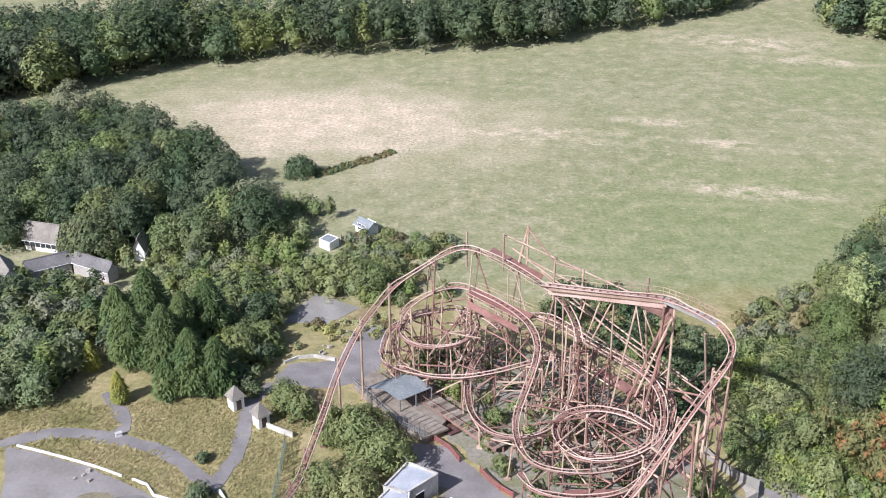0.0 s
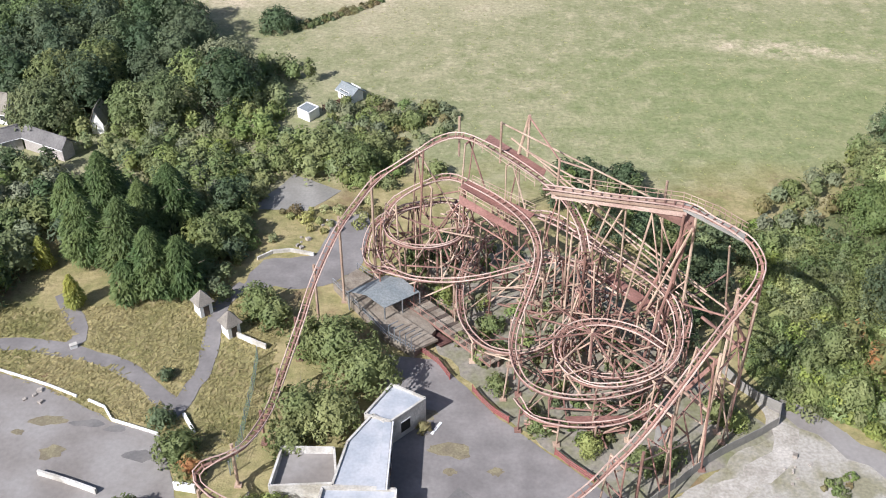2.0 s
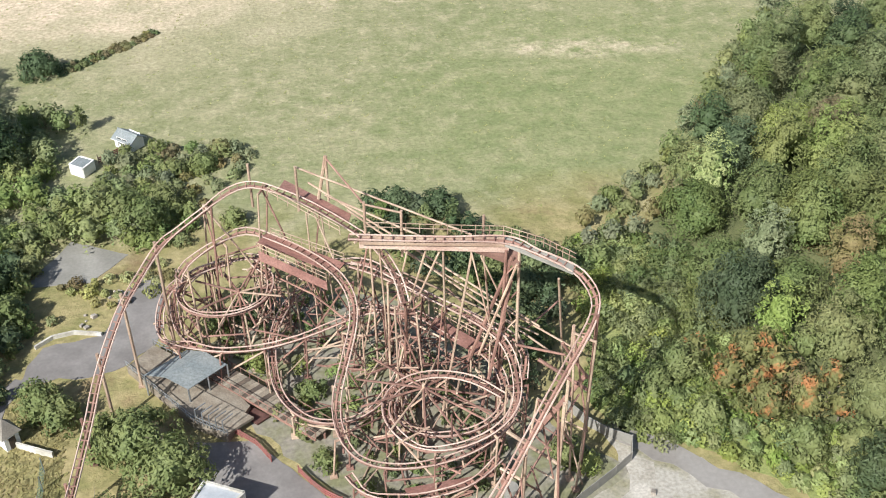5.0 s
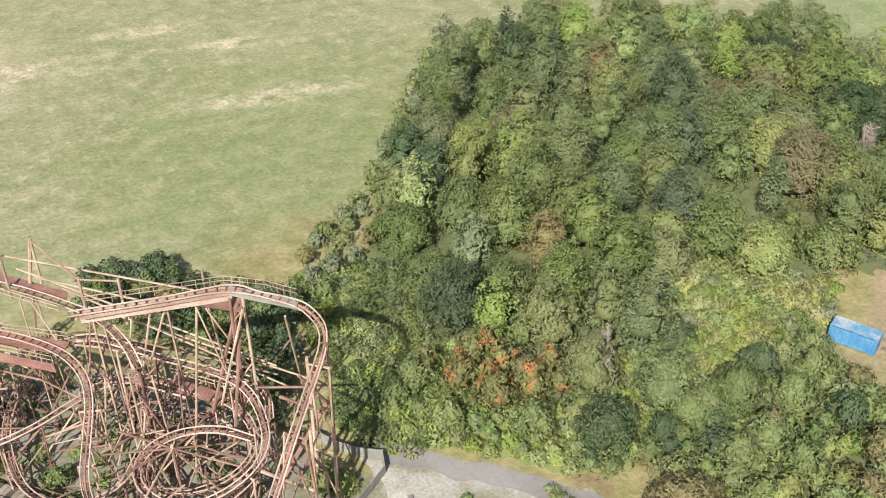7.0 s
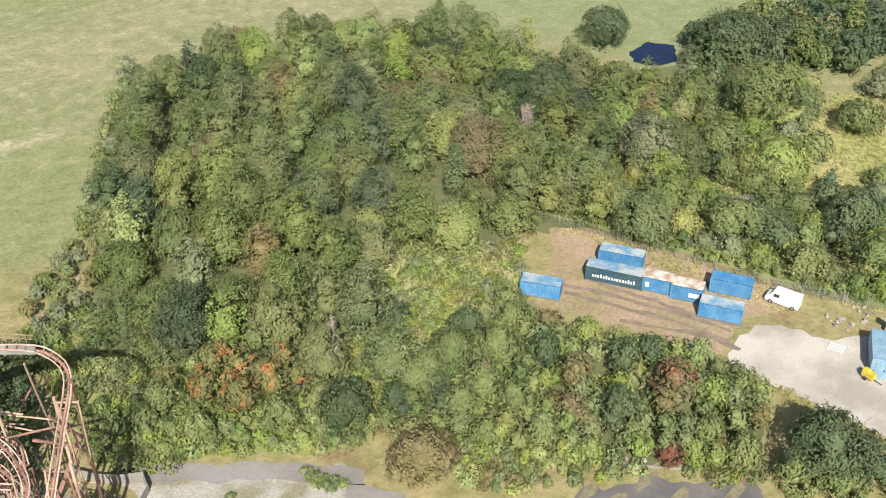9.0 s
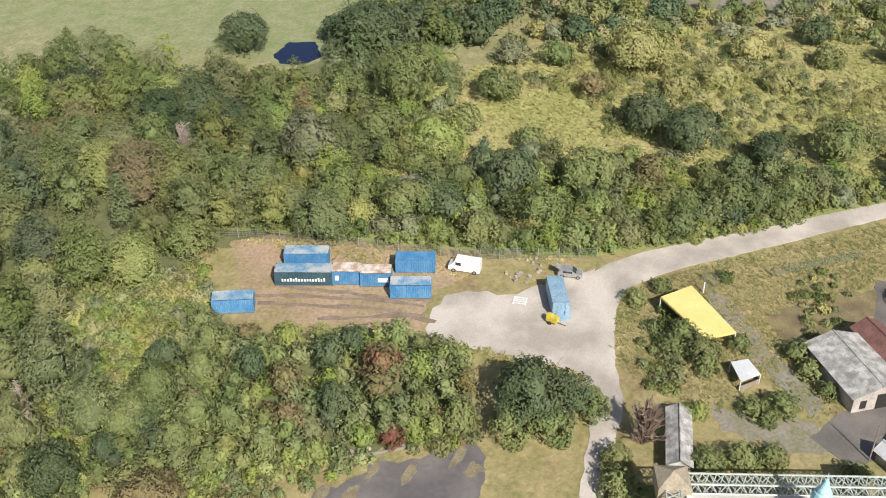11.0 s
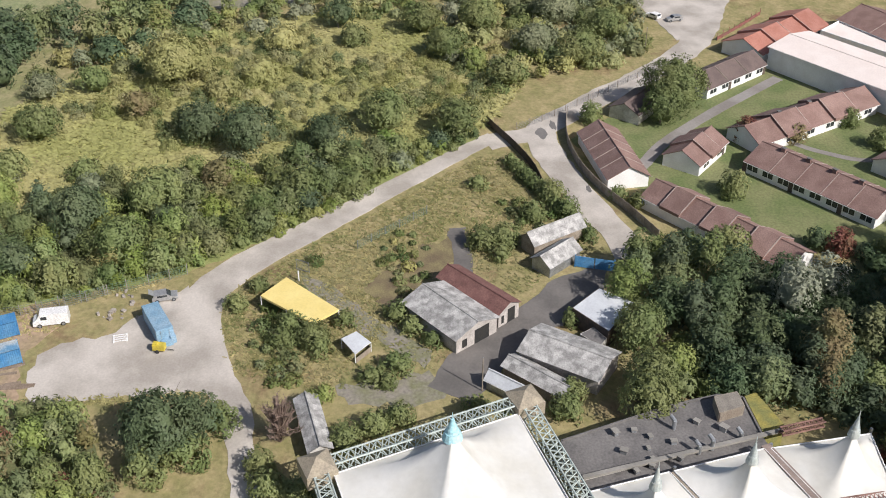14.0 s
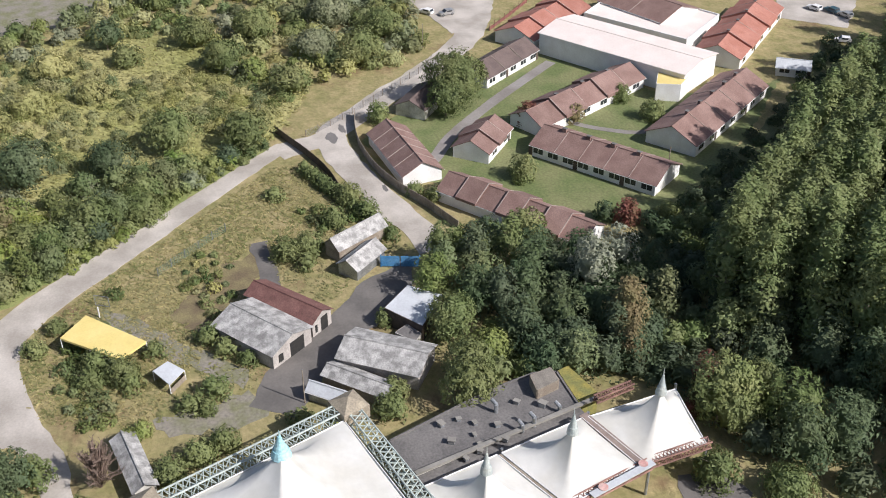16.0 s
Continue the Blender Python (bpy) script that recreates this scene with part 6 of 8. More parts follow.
LINES["first_drop"] = track("first_drop_track", [(13.8, 102.5, 24.6), (22.3, 100.4, 24.6), (29.3, 98.9, 24.6), (32.1, 96.3, 24.6), (34.9, 93.7, 24.2), (36.0, 92.2, 23.6), (36.3, 89.8, 23.0), (35.3, 87.8, 21.8), (32.2, 84.8, 19.4), (29.5, 82.4, 17.0), (27.0, 80.3, 14.4), (24.4, 78.0, 12.0), (21.8, 75.8, 10.2), (19.7, 74.4, 8.8), (17.5, 72.9, 7.4), (14.5, 71.3, 6.0), (10.2, 69.3, 4.6), (6.0, 67.3, 4.0)])
LINES["ladder"] = track("ladder_track", [(14.5, 111.6, 14.0), (17.6, 110.3, 13.2), (21.7, 107.9, 11.8), (25.1, 106.1, 10.6), (28.4, 104.3, 9.4), (31.3, 102.3, 8.4), (32.6, 100.1, 7.2), (31.8, 97.2, 6.2)])
crng = random.Random(5)


def column(x, y, z, r=0.16, lean=(0, 0), z0=0.0):
    b = Build().rod((x + lean[0], y + lean[1], z0 - 0.15), (x, y, z), r, 7)
    if z0 == 0:
        b.box(x + lean[0], y + lean[1], 0, 0.8, 0.8, 0.22)
    return part("column", b, crng.choice((PALESTEEL, RUST, PALESTEEL)), coaster)


def brace(a, b, r=0.1):
    return part("brace", Build().rod(a, b, r, 6), crng.choice((PALESTEEL, RUST, RUST)), coaster)


feet = []
for name, gap in (("drop", 7.0), ("second", 6.0), ("small_helix", 5.5), ("low_helix", 5.5), ("low_loop", 6.0), ("third", 6.0), ("fourth", 6.0), ("bottom_ring", 4.0), ("ladder", 6.0), ("first_drop", 7.5)):
    p = LINES[name]
    k = max(3, int(gap / 0.95))
    old = None
    for i in range(k // 2, len(p), k):
        a = p[i]
        if a.y < 66 or a.z > 23.8:
            continue
        d = (p[min(i + 1, len(p) - 1)] - p[max(i - 1, 0)])
        d = Vector((d.x, d.y, 0)).normalized()
        s = Vector((-d.y, d.x, 0))
        tall = a.z > 9
        side = s * (1.15 if tall else 0.8)
        if name == "drop" and a.x < -4:
            c1 = a - s * 0.75
            column(c1.x, c1.y, a.z + 0.3, 0.19)
            brace(c1 + Vector((0, 0, -0.5)), a - Vector((0, 0, 0.45)), 0.12)
            feet.append(c1)
            continue
        for w in ((-1, 1) if crng.random() < 0.55 else (crng.choice((-1, 1)),)):
            c1 = a + side * w
            column(c1.x, c1.y, a.z - 0.35 + (0.9 if crng.random() < 0.25 else 0), crng.uniform(0.09, 0.13), (side.x * w * 0.18 * a.z / 6 + crng.uniform(-0.07, 0.07) * a.z, side.y * w * 0.18 * a.z / 6 + crng.uniform(-0.07, 0.07) * a.z))
        brace(a + side + Vector((0, 0, -0.5)), a - side + Vector((0, 0, -0.5)), 0.14)
        if tall:
            m = a.z * crng.uniform(0.4, 0.6)
            brace(Vector((a.x, a.y, m)) + side * 1.15, Vector((a.x, a.y, m)) - side * 1.15)
            brace(Vector((a.x, a.y, m)) + side * 1.15, a - side + Vector((0, 0, -0.6)), 0.1)
            brace(Vector((a.x, a.y, 0.4)) + side * 1.3, Vector((a.x, a.y, m)) - side * 1.15, 0.1)
        if old is not None and crng.random() < 0.75:
            brace(Vector((old.x, old.y, old.z * 0.25)), a + Vector((0, 0, -0.7)), 0.12)
        if old is not None and crng.random() < 0.6:
            brace(old + Vector((0, 0, -0.7 - old.z * 0.35)), a + Vector((0, 0, -0.7 - a.z * 0.35)), 0.12)
        feet.append(a)
        old = a
# long cross ties between neighbouring bents
for i in range(170):
    a, b = crng.choice(feet), crng.choice(feet)
    if 4 < (Vector(a).xy - Vector(b).xy).length < 13 and a.x > -2 and b.x > -2 and a.y < 122:
        h = min(a.z, b.z)
        brace(Vector((a.x, a.y, h * crng.uniform(0.3, 0.9))), Vector((b.x, b.y, h * crng.uniform(0.3, 0.9))), crng.uniform(0.07, 0.13))
# the wheel of struts under the near helix
hub = Vector(((20.5, 97.6, 7.0)))
for i in range(11):
    a = i / 11 * math.tau
    e = hub + Vector((math.cos(a) * 7.5, math.sin(a) * 7.5, crng.uniform(-3.5, 0.6)))
    brace(hub + Vector((0, 0, -0.5)), e, 0.13)
column(hub.x, hub.y, hub.z, 0.2)
hub = Vector(((1.4, 115.3, 9.0)))
for i in range(8):
    a = i / 8 * math.tau + 0.3
    brace(hub, hub + Vector((math.cos(a) * 5.6, math.sin(a) * 5.6, crng.uniform(-1.5, 0.8))), 0.13)
column(hub.x, hub.y, hub.z + 0.5, 0.18)

# loose and collapsed members inside the two helices
for cx, cy, rad, n, top in ((22.2, 97.4, 9.0, 52, 7.0), (15.7, 108.9, 7.0, 22, 7.0), (-0.1, 122.0, 6.0, 16, 6.0), (8.2, 120.6, 6.0, 12, 6.0), (27.8, 106.5, 7.0, 14, 8.0)):
    for i in range(n):
        t, q = crng.uniform(0, math.tau), rad * math.sqrt(crng.random())
        a = Vector((cx + math.cos(t) * q, cy + math.sin(t) * q, crng.uniform(0.3, top)))
        u, ln = crng.uniform(0, math.tau), crng.uniform(2.5, 6.5)
        b = a + Vector((math.cos(u) * ln, math.sin(u) * ln, crng.uniform(-0.45, 0.45) * ln))
        b.z = max(b.z, 0.15)
        brace(a, b, crng.uniform(0.07, 0.15))

# decks beside the upper tracks
for pts in ((((8.3, 120.1, 21.0)), ((15.1, 112.2, 20.6)), ((14.6, 110.9, 20.4)), ((7.6, 118.7, 21.0))),
            (((5.4, 118.3, 15.0)), ((13.9, 110.9, 14.8)), ((12.7, 109.7, 14.4)), ((4.3, 116.6, 15.0))),
            (((4.3, 115.5, 14.6)), ((11.5, 108.7, 14.2)), ((11.5, 107.7, 13.8)), ((4.3, 114.5, 14.0))),
            (((23.7, 107.2, 8.2)), ((28.4, 101.5, 8.0)), ((27.1, 100.1, 8.0)), ((22.8, 105.6, 8.0)))):
    part("deck", Build().plate(pts, 0.12), DECK, coaster, "rusty sheet-metal deck")
part("deck", Build().plate([(16.5, 87.3, 2.6), (23.9, 87.5, 2.6), (23.3, 86.5, 2.6), (16.8, 86.2, 2.6)], 0.2), DECK, coaster, "dark red low platform deck")
# handrails along the decks
for a, b in ((((6.2, 116.9, 21.2)), ((13.4, 108.5, 20.6))), (((6.0, 116.3, 16.0)), ((13.8, 110.2, 15.6))), (((4.2, 115.1, 15.0)), ((11.5, 108.4, 14.4))), (((23.5, 106.7, 9.0)), ((28.9, 100.7, 8.6)))):
    a, b = Vector(a), Vector(b)
    h = Build()
    for z in (0.55, 1.1):
        h.rod(a + Vector((0, 0, z)), b + Vector((0, 0, z)), 0.05, 5)
    for i in range(8):
        q = a.lerp(b, i / 7)
        h.rod(q, q + Vector((0, 0, 1.1)), 0.05, 5)
    part("handrail", h, PALESTEEL, coaster)
# lift platform: walkway, girder, end platform and rail
for pts in ([(14.9, 103.0, 24.4), (29.5, 99.7, 24.4), (29.3, 98.5, 24.2), (14.8, 101.8, 24.2)], [(29.5, 99.9, 24.4), (35.3, 94.0, 24.2), (34.9, 92.9, 24.0), (29.1, 98.8, 24.2)]):
    part("walkway", Build().plate(pts, 0.25), CONCRETE if pts[0][0] > 25 else PALESTEEL, coaster, "pale planked walkway at the lift's top")
rail = [Vector(p) for p in ((15.6, 103.4, 24.4), (22.5, 101.6, 24.4), (29.5, 99.9, 24.4), (33.0, 97.1, 24.4), (35.5, 94.2, 24.2))]
h = Build()
for a, b in zip(rail, rail[1:]):
    for z in (0.6, 1.15):
        h.rod(a + Vector((0, 0, z)), b + Vector((0, 0, z)), 0.05, 5)
    for i in range(5):
        q = a.lerp(b, i / 5)
        h.rod(q, q + Vector((0, 0, 1.15)), 0.05, 5)
part("handrail", h, PALESTEEL, coaster, "thin pale guard rail")
g1, g2 = Vector(((14.9, 102.8, 23.4))), Vector(((29.9, 99.0, 23.4)))
part("girder", Build().beam(g1, g2, 0.7, 0.8), TRACKMAT, coaster)
# slender leaning props of the lift platform
for top, foot, r in ((((21.8, 101.4, 23.2)), ((19.7, 102.4, 14.0)), 0.12), (((23.4, 101.2, 23.2)), ((20.6, 102.2, 15.0)), 0.12), (((23.4, 101.2, 23.2)), (24.4, 103.7, 0), 0.13), (((26.4, 100.2, 23.2)), (22.7, 98.7, 0), 0.14), (((27.5, 100.0, 22.0)), (30.3, 103.8, 0), 0.13), (((17.1, 104.4, 22.0)), (18.3, 108.0, 0), 0.12), (((30.4, 97.4, 22.4)), ((27.0, 99.0, 9.0)), 0.15), (((26.1, 100.1, 23.0)), ((27.9, 98.3, 14.0)), 0.1), (((34.5, 95.9, 21.0)), (38.8, 103.8, 0), 0.14), (((27.2, 100.0, 22.0)), ((31.9, 99.4, 10.0)), 0.1), (((20.1, 102.6, 23.0)), ((18.8, 103.1, 16.0)), 0.1)):
    part("prop", Build().rod(top, foot, r, 6), PALESTEEL, coaster)
part("bracket", Build().plate([(26.0, 99.9, 23.4), (31.5, 100.6, 23.4), (30.8, 98.1, 21.8)], 0.5), RUST, coaster, "rusty triangular platform bracket")
# heavy tower at the end of the lift
tw = Vector(((30.2, 98.5, 23.5)))
for dx, dy in ((-0.7, 0), (0.7, 0), (0, 1.4)):
    column(tw.x + dx, tw.y + dy, 23.4, 0.17, (dx * 0.6, dy))
for z in (4, 8, 12, 16, 20):
    brace(tw + Vector((-0.9, 0, z - 23.5)), tw + Vector((0.9, 0, z - 21.5)), 0.1)
brace((tw.x, tw.y, 22.5), ((26.2, 100.4, 7.0)), 0.22)
brace((tw.x, tw.y, 19.5), ((26.8, 96.3, 3.0)), 0.2)
# masts above the lift, joined by sloping guard beams
masts = [((9.5, 115.6, 25.5)), ((12.9, 114.7, 27.0)), ((16.0, 106.7, 25.8)), ((19.6, 104.4, 25.8)), ((27.8, 101.6, 26.0)), ((4.3, 120.4, 23.5))]
for m in masts:
    part("mast", Build().rod((m[0], m[1], m[2] - 6.0), m, 0.16, 7), PALESTEEL, coaster)
part("brace", Build().rod(masts[1], ((11.8, 115.4, 21.0)), 0.2, 6), PALESTEEL, coaster, "pale leaning strut")
for a, b in zip(masts[:4], masts[1:5]):
    if a is masts[1] or a is masts[2]:
        brace(Vector(a) - Vector((0, 0, 0.3)), Vector(b) - Vector((0, 0, 0.3)), 0.12)
for (a, b) in ((((9.6, 116.2, 25.0)), ((27.1, 103.8, 22.0))), (((10.8, 115.9, 23.0)), ((34.2, 100.0, 11.0))), (((14.7, 112.6, 21.0)), ((35.0, 98.6, 8.5))), (((18.6, 111.4, 17.0)), ((37.6, 98.0, 9.0))), (((12.4, 113.0, 23.0)), ((22.8, 106.6, 20.0))), (((20.2, 109.0, 14.0)), ((35.8, 105.2, 5.0)))):
    part("guard_beam", Build().rod(a, b, 0.12, 6), PALESTEEL, coaster)
# big columns at the open side of the first drop
for x, y, z in ((35.9, 87.8, 22.6), (31.2, 81.9, 17.5), (27.0, 79.7, 13.6), (23.2, 75.7, 9.4), (34.5, 90.2, 19.5)):
    column(x, y, z, 0.19)
for x, y, z in ((35.9, 87.8, 12.5), (31.2, 81.9, 9.0)):
    brace((x, y, z), (x - 4.5, y + 3.5, z + 2.0), 0.2)
brace(((33.2, 89.5, 18.0)), ((36.5, 90.2, 12.0)), 0.2)
brace(((36.6, 90.7, 12.0)), ((30.6, 90.0, 4.0)), 0.28)
brace(((30.6, 96.5, 12.0)), ((34.5, 91.9, 14.0)), 0.14)
# trestle of the far low turn
for x, y in ((-23.8, 73.0), (-21.7, 73.0), (-19.5, 73.0)):
    column(x, y, 5.0, 0.2, (0.9, -0.6))
# concrete pier
part("pier", Build().rod((27.7, 85.9, 0), (27.7, 85.9, 1.9), 0.75, 16), CONCRETE, coaster, "pale concrete pier")

# ---- station ----
station = thing("ride_station", "derelict coaster station with a slate-blue canopy", "station", pose(0, 0, 0))
st = [Vector(p) for p in ((-10.4, 109.3, 3.3), (-5.5, 112.7, 3.3), (-0.9, 109.2, 3.3), (-5.4, 105.9, 3.3))]
mid1, mid2 = (st[0] + st[3]) / 2 + Vector((0, 0, 0.8)), (st[1] + st[2]) / 2 + Vector((0, 0, 0.8))
for a, b, c, d in ((st[0], st[1], mid2, mid1), (mid1, mid2, st[2], st[3])):
    part("roof", Build().plate([a, d, c, b], 0.12), SLATEBLUE, station)
for p in st + [(st[0] + st[1]) / 2, (st[2] + st[3]) / 2]:
    part("post", Build().rod((p.x, p.y, 0), (p.x, p.y, 3.25), 0.11, 6), GALV, station)
pl = [Vector(p) for p in ((-12.9, 113.5, 1.1), (-9.8, 116.9, 1.1), (-1.9, 109.3, 1.1), (1.3, 104.1, 1.1), (-1.4, 99.8, 1.1), (-5.1, 102.7, 1.1))]
part("platform", Build().plate(pl[::-1], 1.1), WOOD, station, "grey boarded platform")
lo = [Vector(p) for p in ((-9.0, 107.3, 1.3), (-5.6, 109.0, 1.3), (1.6, 102.0, 1.3), (-1.8, 99.8, 1.3))]
part("loading_deck", Build().plate(lo[::-1], 0.35), WOOD, station, "grey boarded loading deck")
pit = [Vector(p) for p in ((-5.4, 109.0, 0.5), (-4.0, 110.0, 0.5), (3.4, 102.7, 0.4), (1.9, 101.7, 0.4))]
part("track_pit", Build().plate(pit[::-1], 0.2), DARKRED, station, "dark red track pit between the decks")
b1 = [Vector(p) for p in ((-3.7, 110.1, 1.4), (-1.4, 111.5, 1.4), (10.3, 99.2, 1.1), (8.2, 97.5, 1.1))]
for i in range(26):
    # one board of the brake-run deck after another
    u, v = i / 26, (i + 0.93) / 26
    part("board", Build().plate([b1[0].lerp(b1[3], u), b1[0].lerp(b1[3], v), b1[1].lerp(b1[2], v), b1[1].lerp(b1[2], u)], 0.1), WOOD if i % 3 else DARKWOOD, station)
for k in (0, 1):
    a, b = b1[0].lerp(b1[1], k), b1[3].lerp(b1[2], k)
    part("kerb_beam", Build().beam(a - Vector((0, 0, 0.25)), b - Vector((0, 0, 0.25)), 0.2, 0.3), RUST, station)
    h = Build().rod(a + Vector((0, 0, 0.9)), b + Vector((0, 0, 0.9)), 0.05, 5)
    for i in range(13):
        q = a.lerp(b, i / 12)
        h.rod(q, q + Vector((0, 0, 0.9)), 0.045, 5)
    part("handrail", h, RUST, station)
for i in range(6):
    q = b1[3].lerp(b1[0], i / 5).lerp(b1[2].lerp(b1[1], i / 5), 0.5)
    part("trestle", Build().rod((q.x, q.y, -0.1), (q.x, q.y, q.z - 0.3), 0.14, 6), RUST, station)
for a, b in ((pl[0], pl[5]), (pl[1], pl[2]), (pl[5], pl[4])):
    h = Build()
    for z in (0.5, 1.0):
        h.rod(a + Vector((0, 0, z)), b + Vector((0, 0, z)), 0.05, 5)
    for i in range(11):
        q = a.lerp(b, i / 10)
        h.rod(q, q + Vector((0, 0, 1.0)), 0.05, 5)
    part("handrail", h, GALV, station)
for i in range(5):
    q = pl[5].lerp(pl[4], 0.1 + i * 0.2)
    part("gate_frame", Build().rod(q, q + Vector((0, 0, 2.2)), 0.07, 5).rod(q + Vector((0, 0, 2.2)), q + Vector((1.2, 0.9, 2.2)), 0.07, 5), GALV, station)

# ---- buildings ----


def gable(name, label, cat, cx, cy, L, W, turn, eave, rise, wall, roof, group="", seams=0, over=0.35, sheets=False, door="", windows=0, chimneys=0, both=True, step=0.0):
    """A house or shed with two roof slopes; its length lies along its own x."""
    ob = thing(name, label, cat, pose(cx, cy, 0, 0, 0, turn), group)
    l2, w2, t = L / 2, W / 2, 0.22
    part("wall", Build().box(0, -w2 + t / 2, 0, L, t, eave), wall, ob)
    part("wall", Build().box(0, w2 - t / 2, 0, L, t, eave), wall, ob)
    for s in (-1, 1):
        x0, x1 = s * (l2 - t), s * l2
        q = [(x, y, z) for x in (x0, x1) for y, z in ((-w2 + t, 0), (w2 - t, 0), (w2 - t, eave), (0, eave + rise - 0.1), (-w2 + t, eave))]
        part("gable_wall", Build().add(q, [(4, 3, 2, 1, 0), (5, 6, 7, 8, 9)] + [(i, (i + 1) % 5, 5 + (i + 1) % 5, 5 + i) for i in range(5)]), wall, ob)
    slope = rise / w2
    if sheets:
        n, rows = max(4, round(L / 1.15)), 3
        sx, sy = (L + 2 * over) / n, (w2 + over) / rows
        b = Build()
        for k in range(7):
            b.add([(-sx / 2 * 1.02 + sx * 1.02 * k / 6, 0, 0.016 * (k % 2)), (-sx / 2 * 1.02 + sx * 1.02 * k / 6, -sy * 1.08, 0.016 * (k % 2) - sy * 1.08 * slope)], [])
        b.f = [(2 * k, 2 * k + 1, 2 * k + 3, 2 * k + 2) for k in range(6)]
        me = b.mesh("roof_sheet", roof)
        for s in (1, -1):
            for i in range(n):
                for j in range(rows):
                    m = pose(-l2 - over + sx * (i + 0.5), -s * sy * j, eave + rise + 0.1 - slope * sy * j - 0.015 * j, 0, 0, 0 if s > 0 else 180)
                    part("roof_sheet", me, None, ob, m=m)
        part("roof_lining", Build().add([(-l2, -w2, eave - 0.05), (l2, -w2, eave - 0.05), (l2, 0, eave + rise - 0.06), (-l2, 0, eave + rise - 0.06), (-l2, w2, eave - 0.05), (l2, w2, eave - 0.05)], [(0, 1, 2, 3), (3, 2, 5, 4)]), DARKWOOD, ob)
        part("ridge_cap", Build().rod((-l2 - over, 0, eave + rise + 0.1), (l2 + over, 0, eave + rise + 0.1), 0.14, 6), roof, ob)
    else:
        cuts = [-l2 - over] + ([-l2 + L * (i + 1) / (seams + 1) for i in range(seams)] if step else []) + [l2 + over]
        for s in (-1, 1):
            y, z = s * (w2 + over), eave - over * slope
            for i, (x0, x1) in enumerate(zip(cuts, cuts[1:])):
                up = 0.12 + step * (i % 2)
                out = y + s * step * 0.6 * (i % 2)
                pts = [(x0, 0, eave + rise + up), (x1, 0, eave + rise + up), (x1, out, z + up), (x0, out, z + up)]
                part("roof_slope", Build().plate(pts if s < 0 else pts[::-1], 0.14 + step * (i % 2)), roof, ob)
            part("gutter", Build().rod((-l2 - over, y, z), (l2 + over, y, z), 0.07, 5), WHITEPAINT, ob)
        part("ridge", Build().rod((-l2 - over, 0, eave + rise + 0.12), (l2 + over, 0, eave + rise + 0.12), 0.13, 6), roof, ob)
    for i in range(seams):
        x = -l2 + L * (i + 1) / (seams + 1)
        b = Build()
        for s in (-1, 1):
            b.beam((x, 0, eave + rise + 0.17 + step), (x, s * (w2 + over), eave - over * slope + 0.17 + step), 0.16 if step else 0.1, 0.1)
        part("roof_verge", b, PALEVERGE if roof in (TILE, REDTILE) else WOOD, ob)
    for i in range(chimneys):
        x = -l2 + L * (i + 1) / (chimneys + 1) + 0.8
        c = part("chimney", Build().box(x, 0.2, eave + rise - 0.3, 0.8, 0.6, 1.0), roof, ob)
        part("cap", Build().box(x, 0.2, eave + rise + 0.7, 0.95, 0.75, 0.08), FELT, c)
    for i in range(windows):
        x = -l2 + L * (i + 0.5) / windows
        for s in (-1, 1):
            if s == 1 and not both:
                continue
            w = part("window", Build().box(x, s * (w2 + 0.012), 0.8, 2.4, 0.06, 1.3), WHITEPAINT, ob)
            for k in (-1, 1):
                part("pane", Build().box(x + k * 0.58, s * (w2 + 0.035), 0.9, 1.02, 0.05, 1.1), GLASSDARK, w)
            if i % 3 == 1:
                part("door", Build().box(x + 1.75, s * (w2 + 0.012), 0, 0.9, 0.07, 2.0), DARKWOOD, ob)
    if door:
        part("opening", Build().box((l2 if "+" in door else -l2) * 1.0, -w2 * 0.25, 0, 0.06, W * 0.36, eave * 0.92), SHADEHOLE, ob)
        part("opening", Build().box((l2 if "+" in door else -l2) * 1.0, w2 * 0.6, 0.5, 0.06, W * 0.12, eave * 0.5), SHADEHOLE, ob)
    return ob


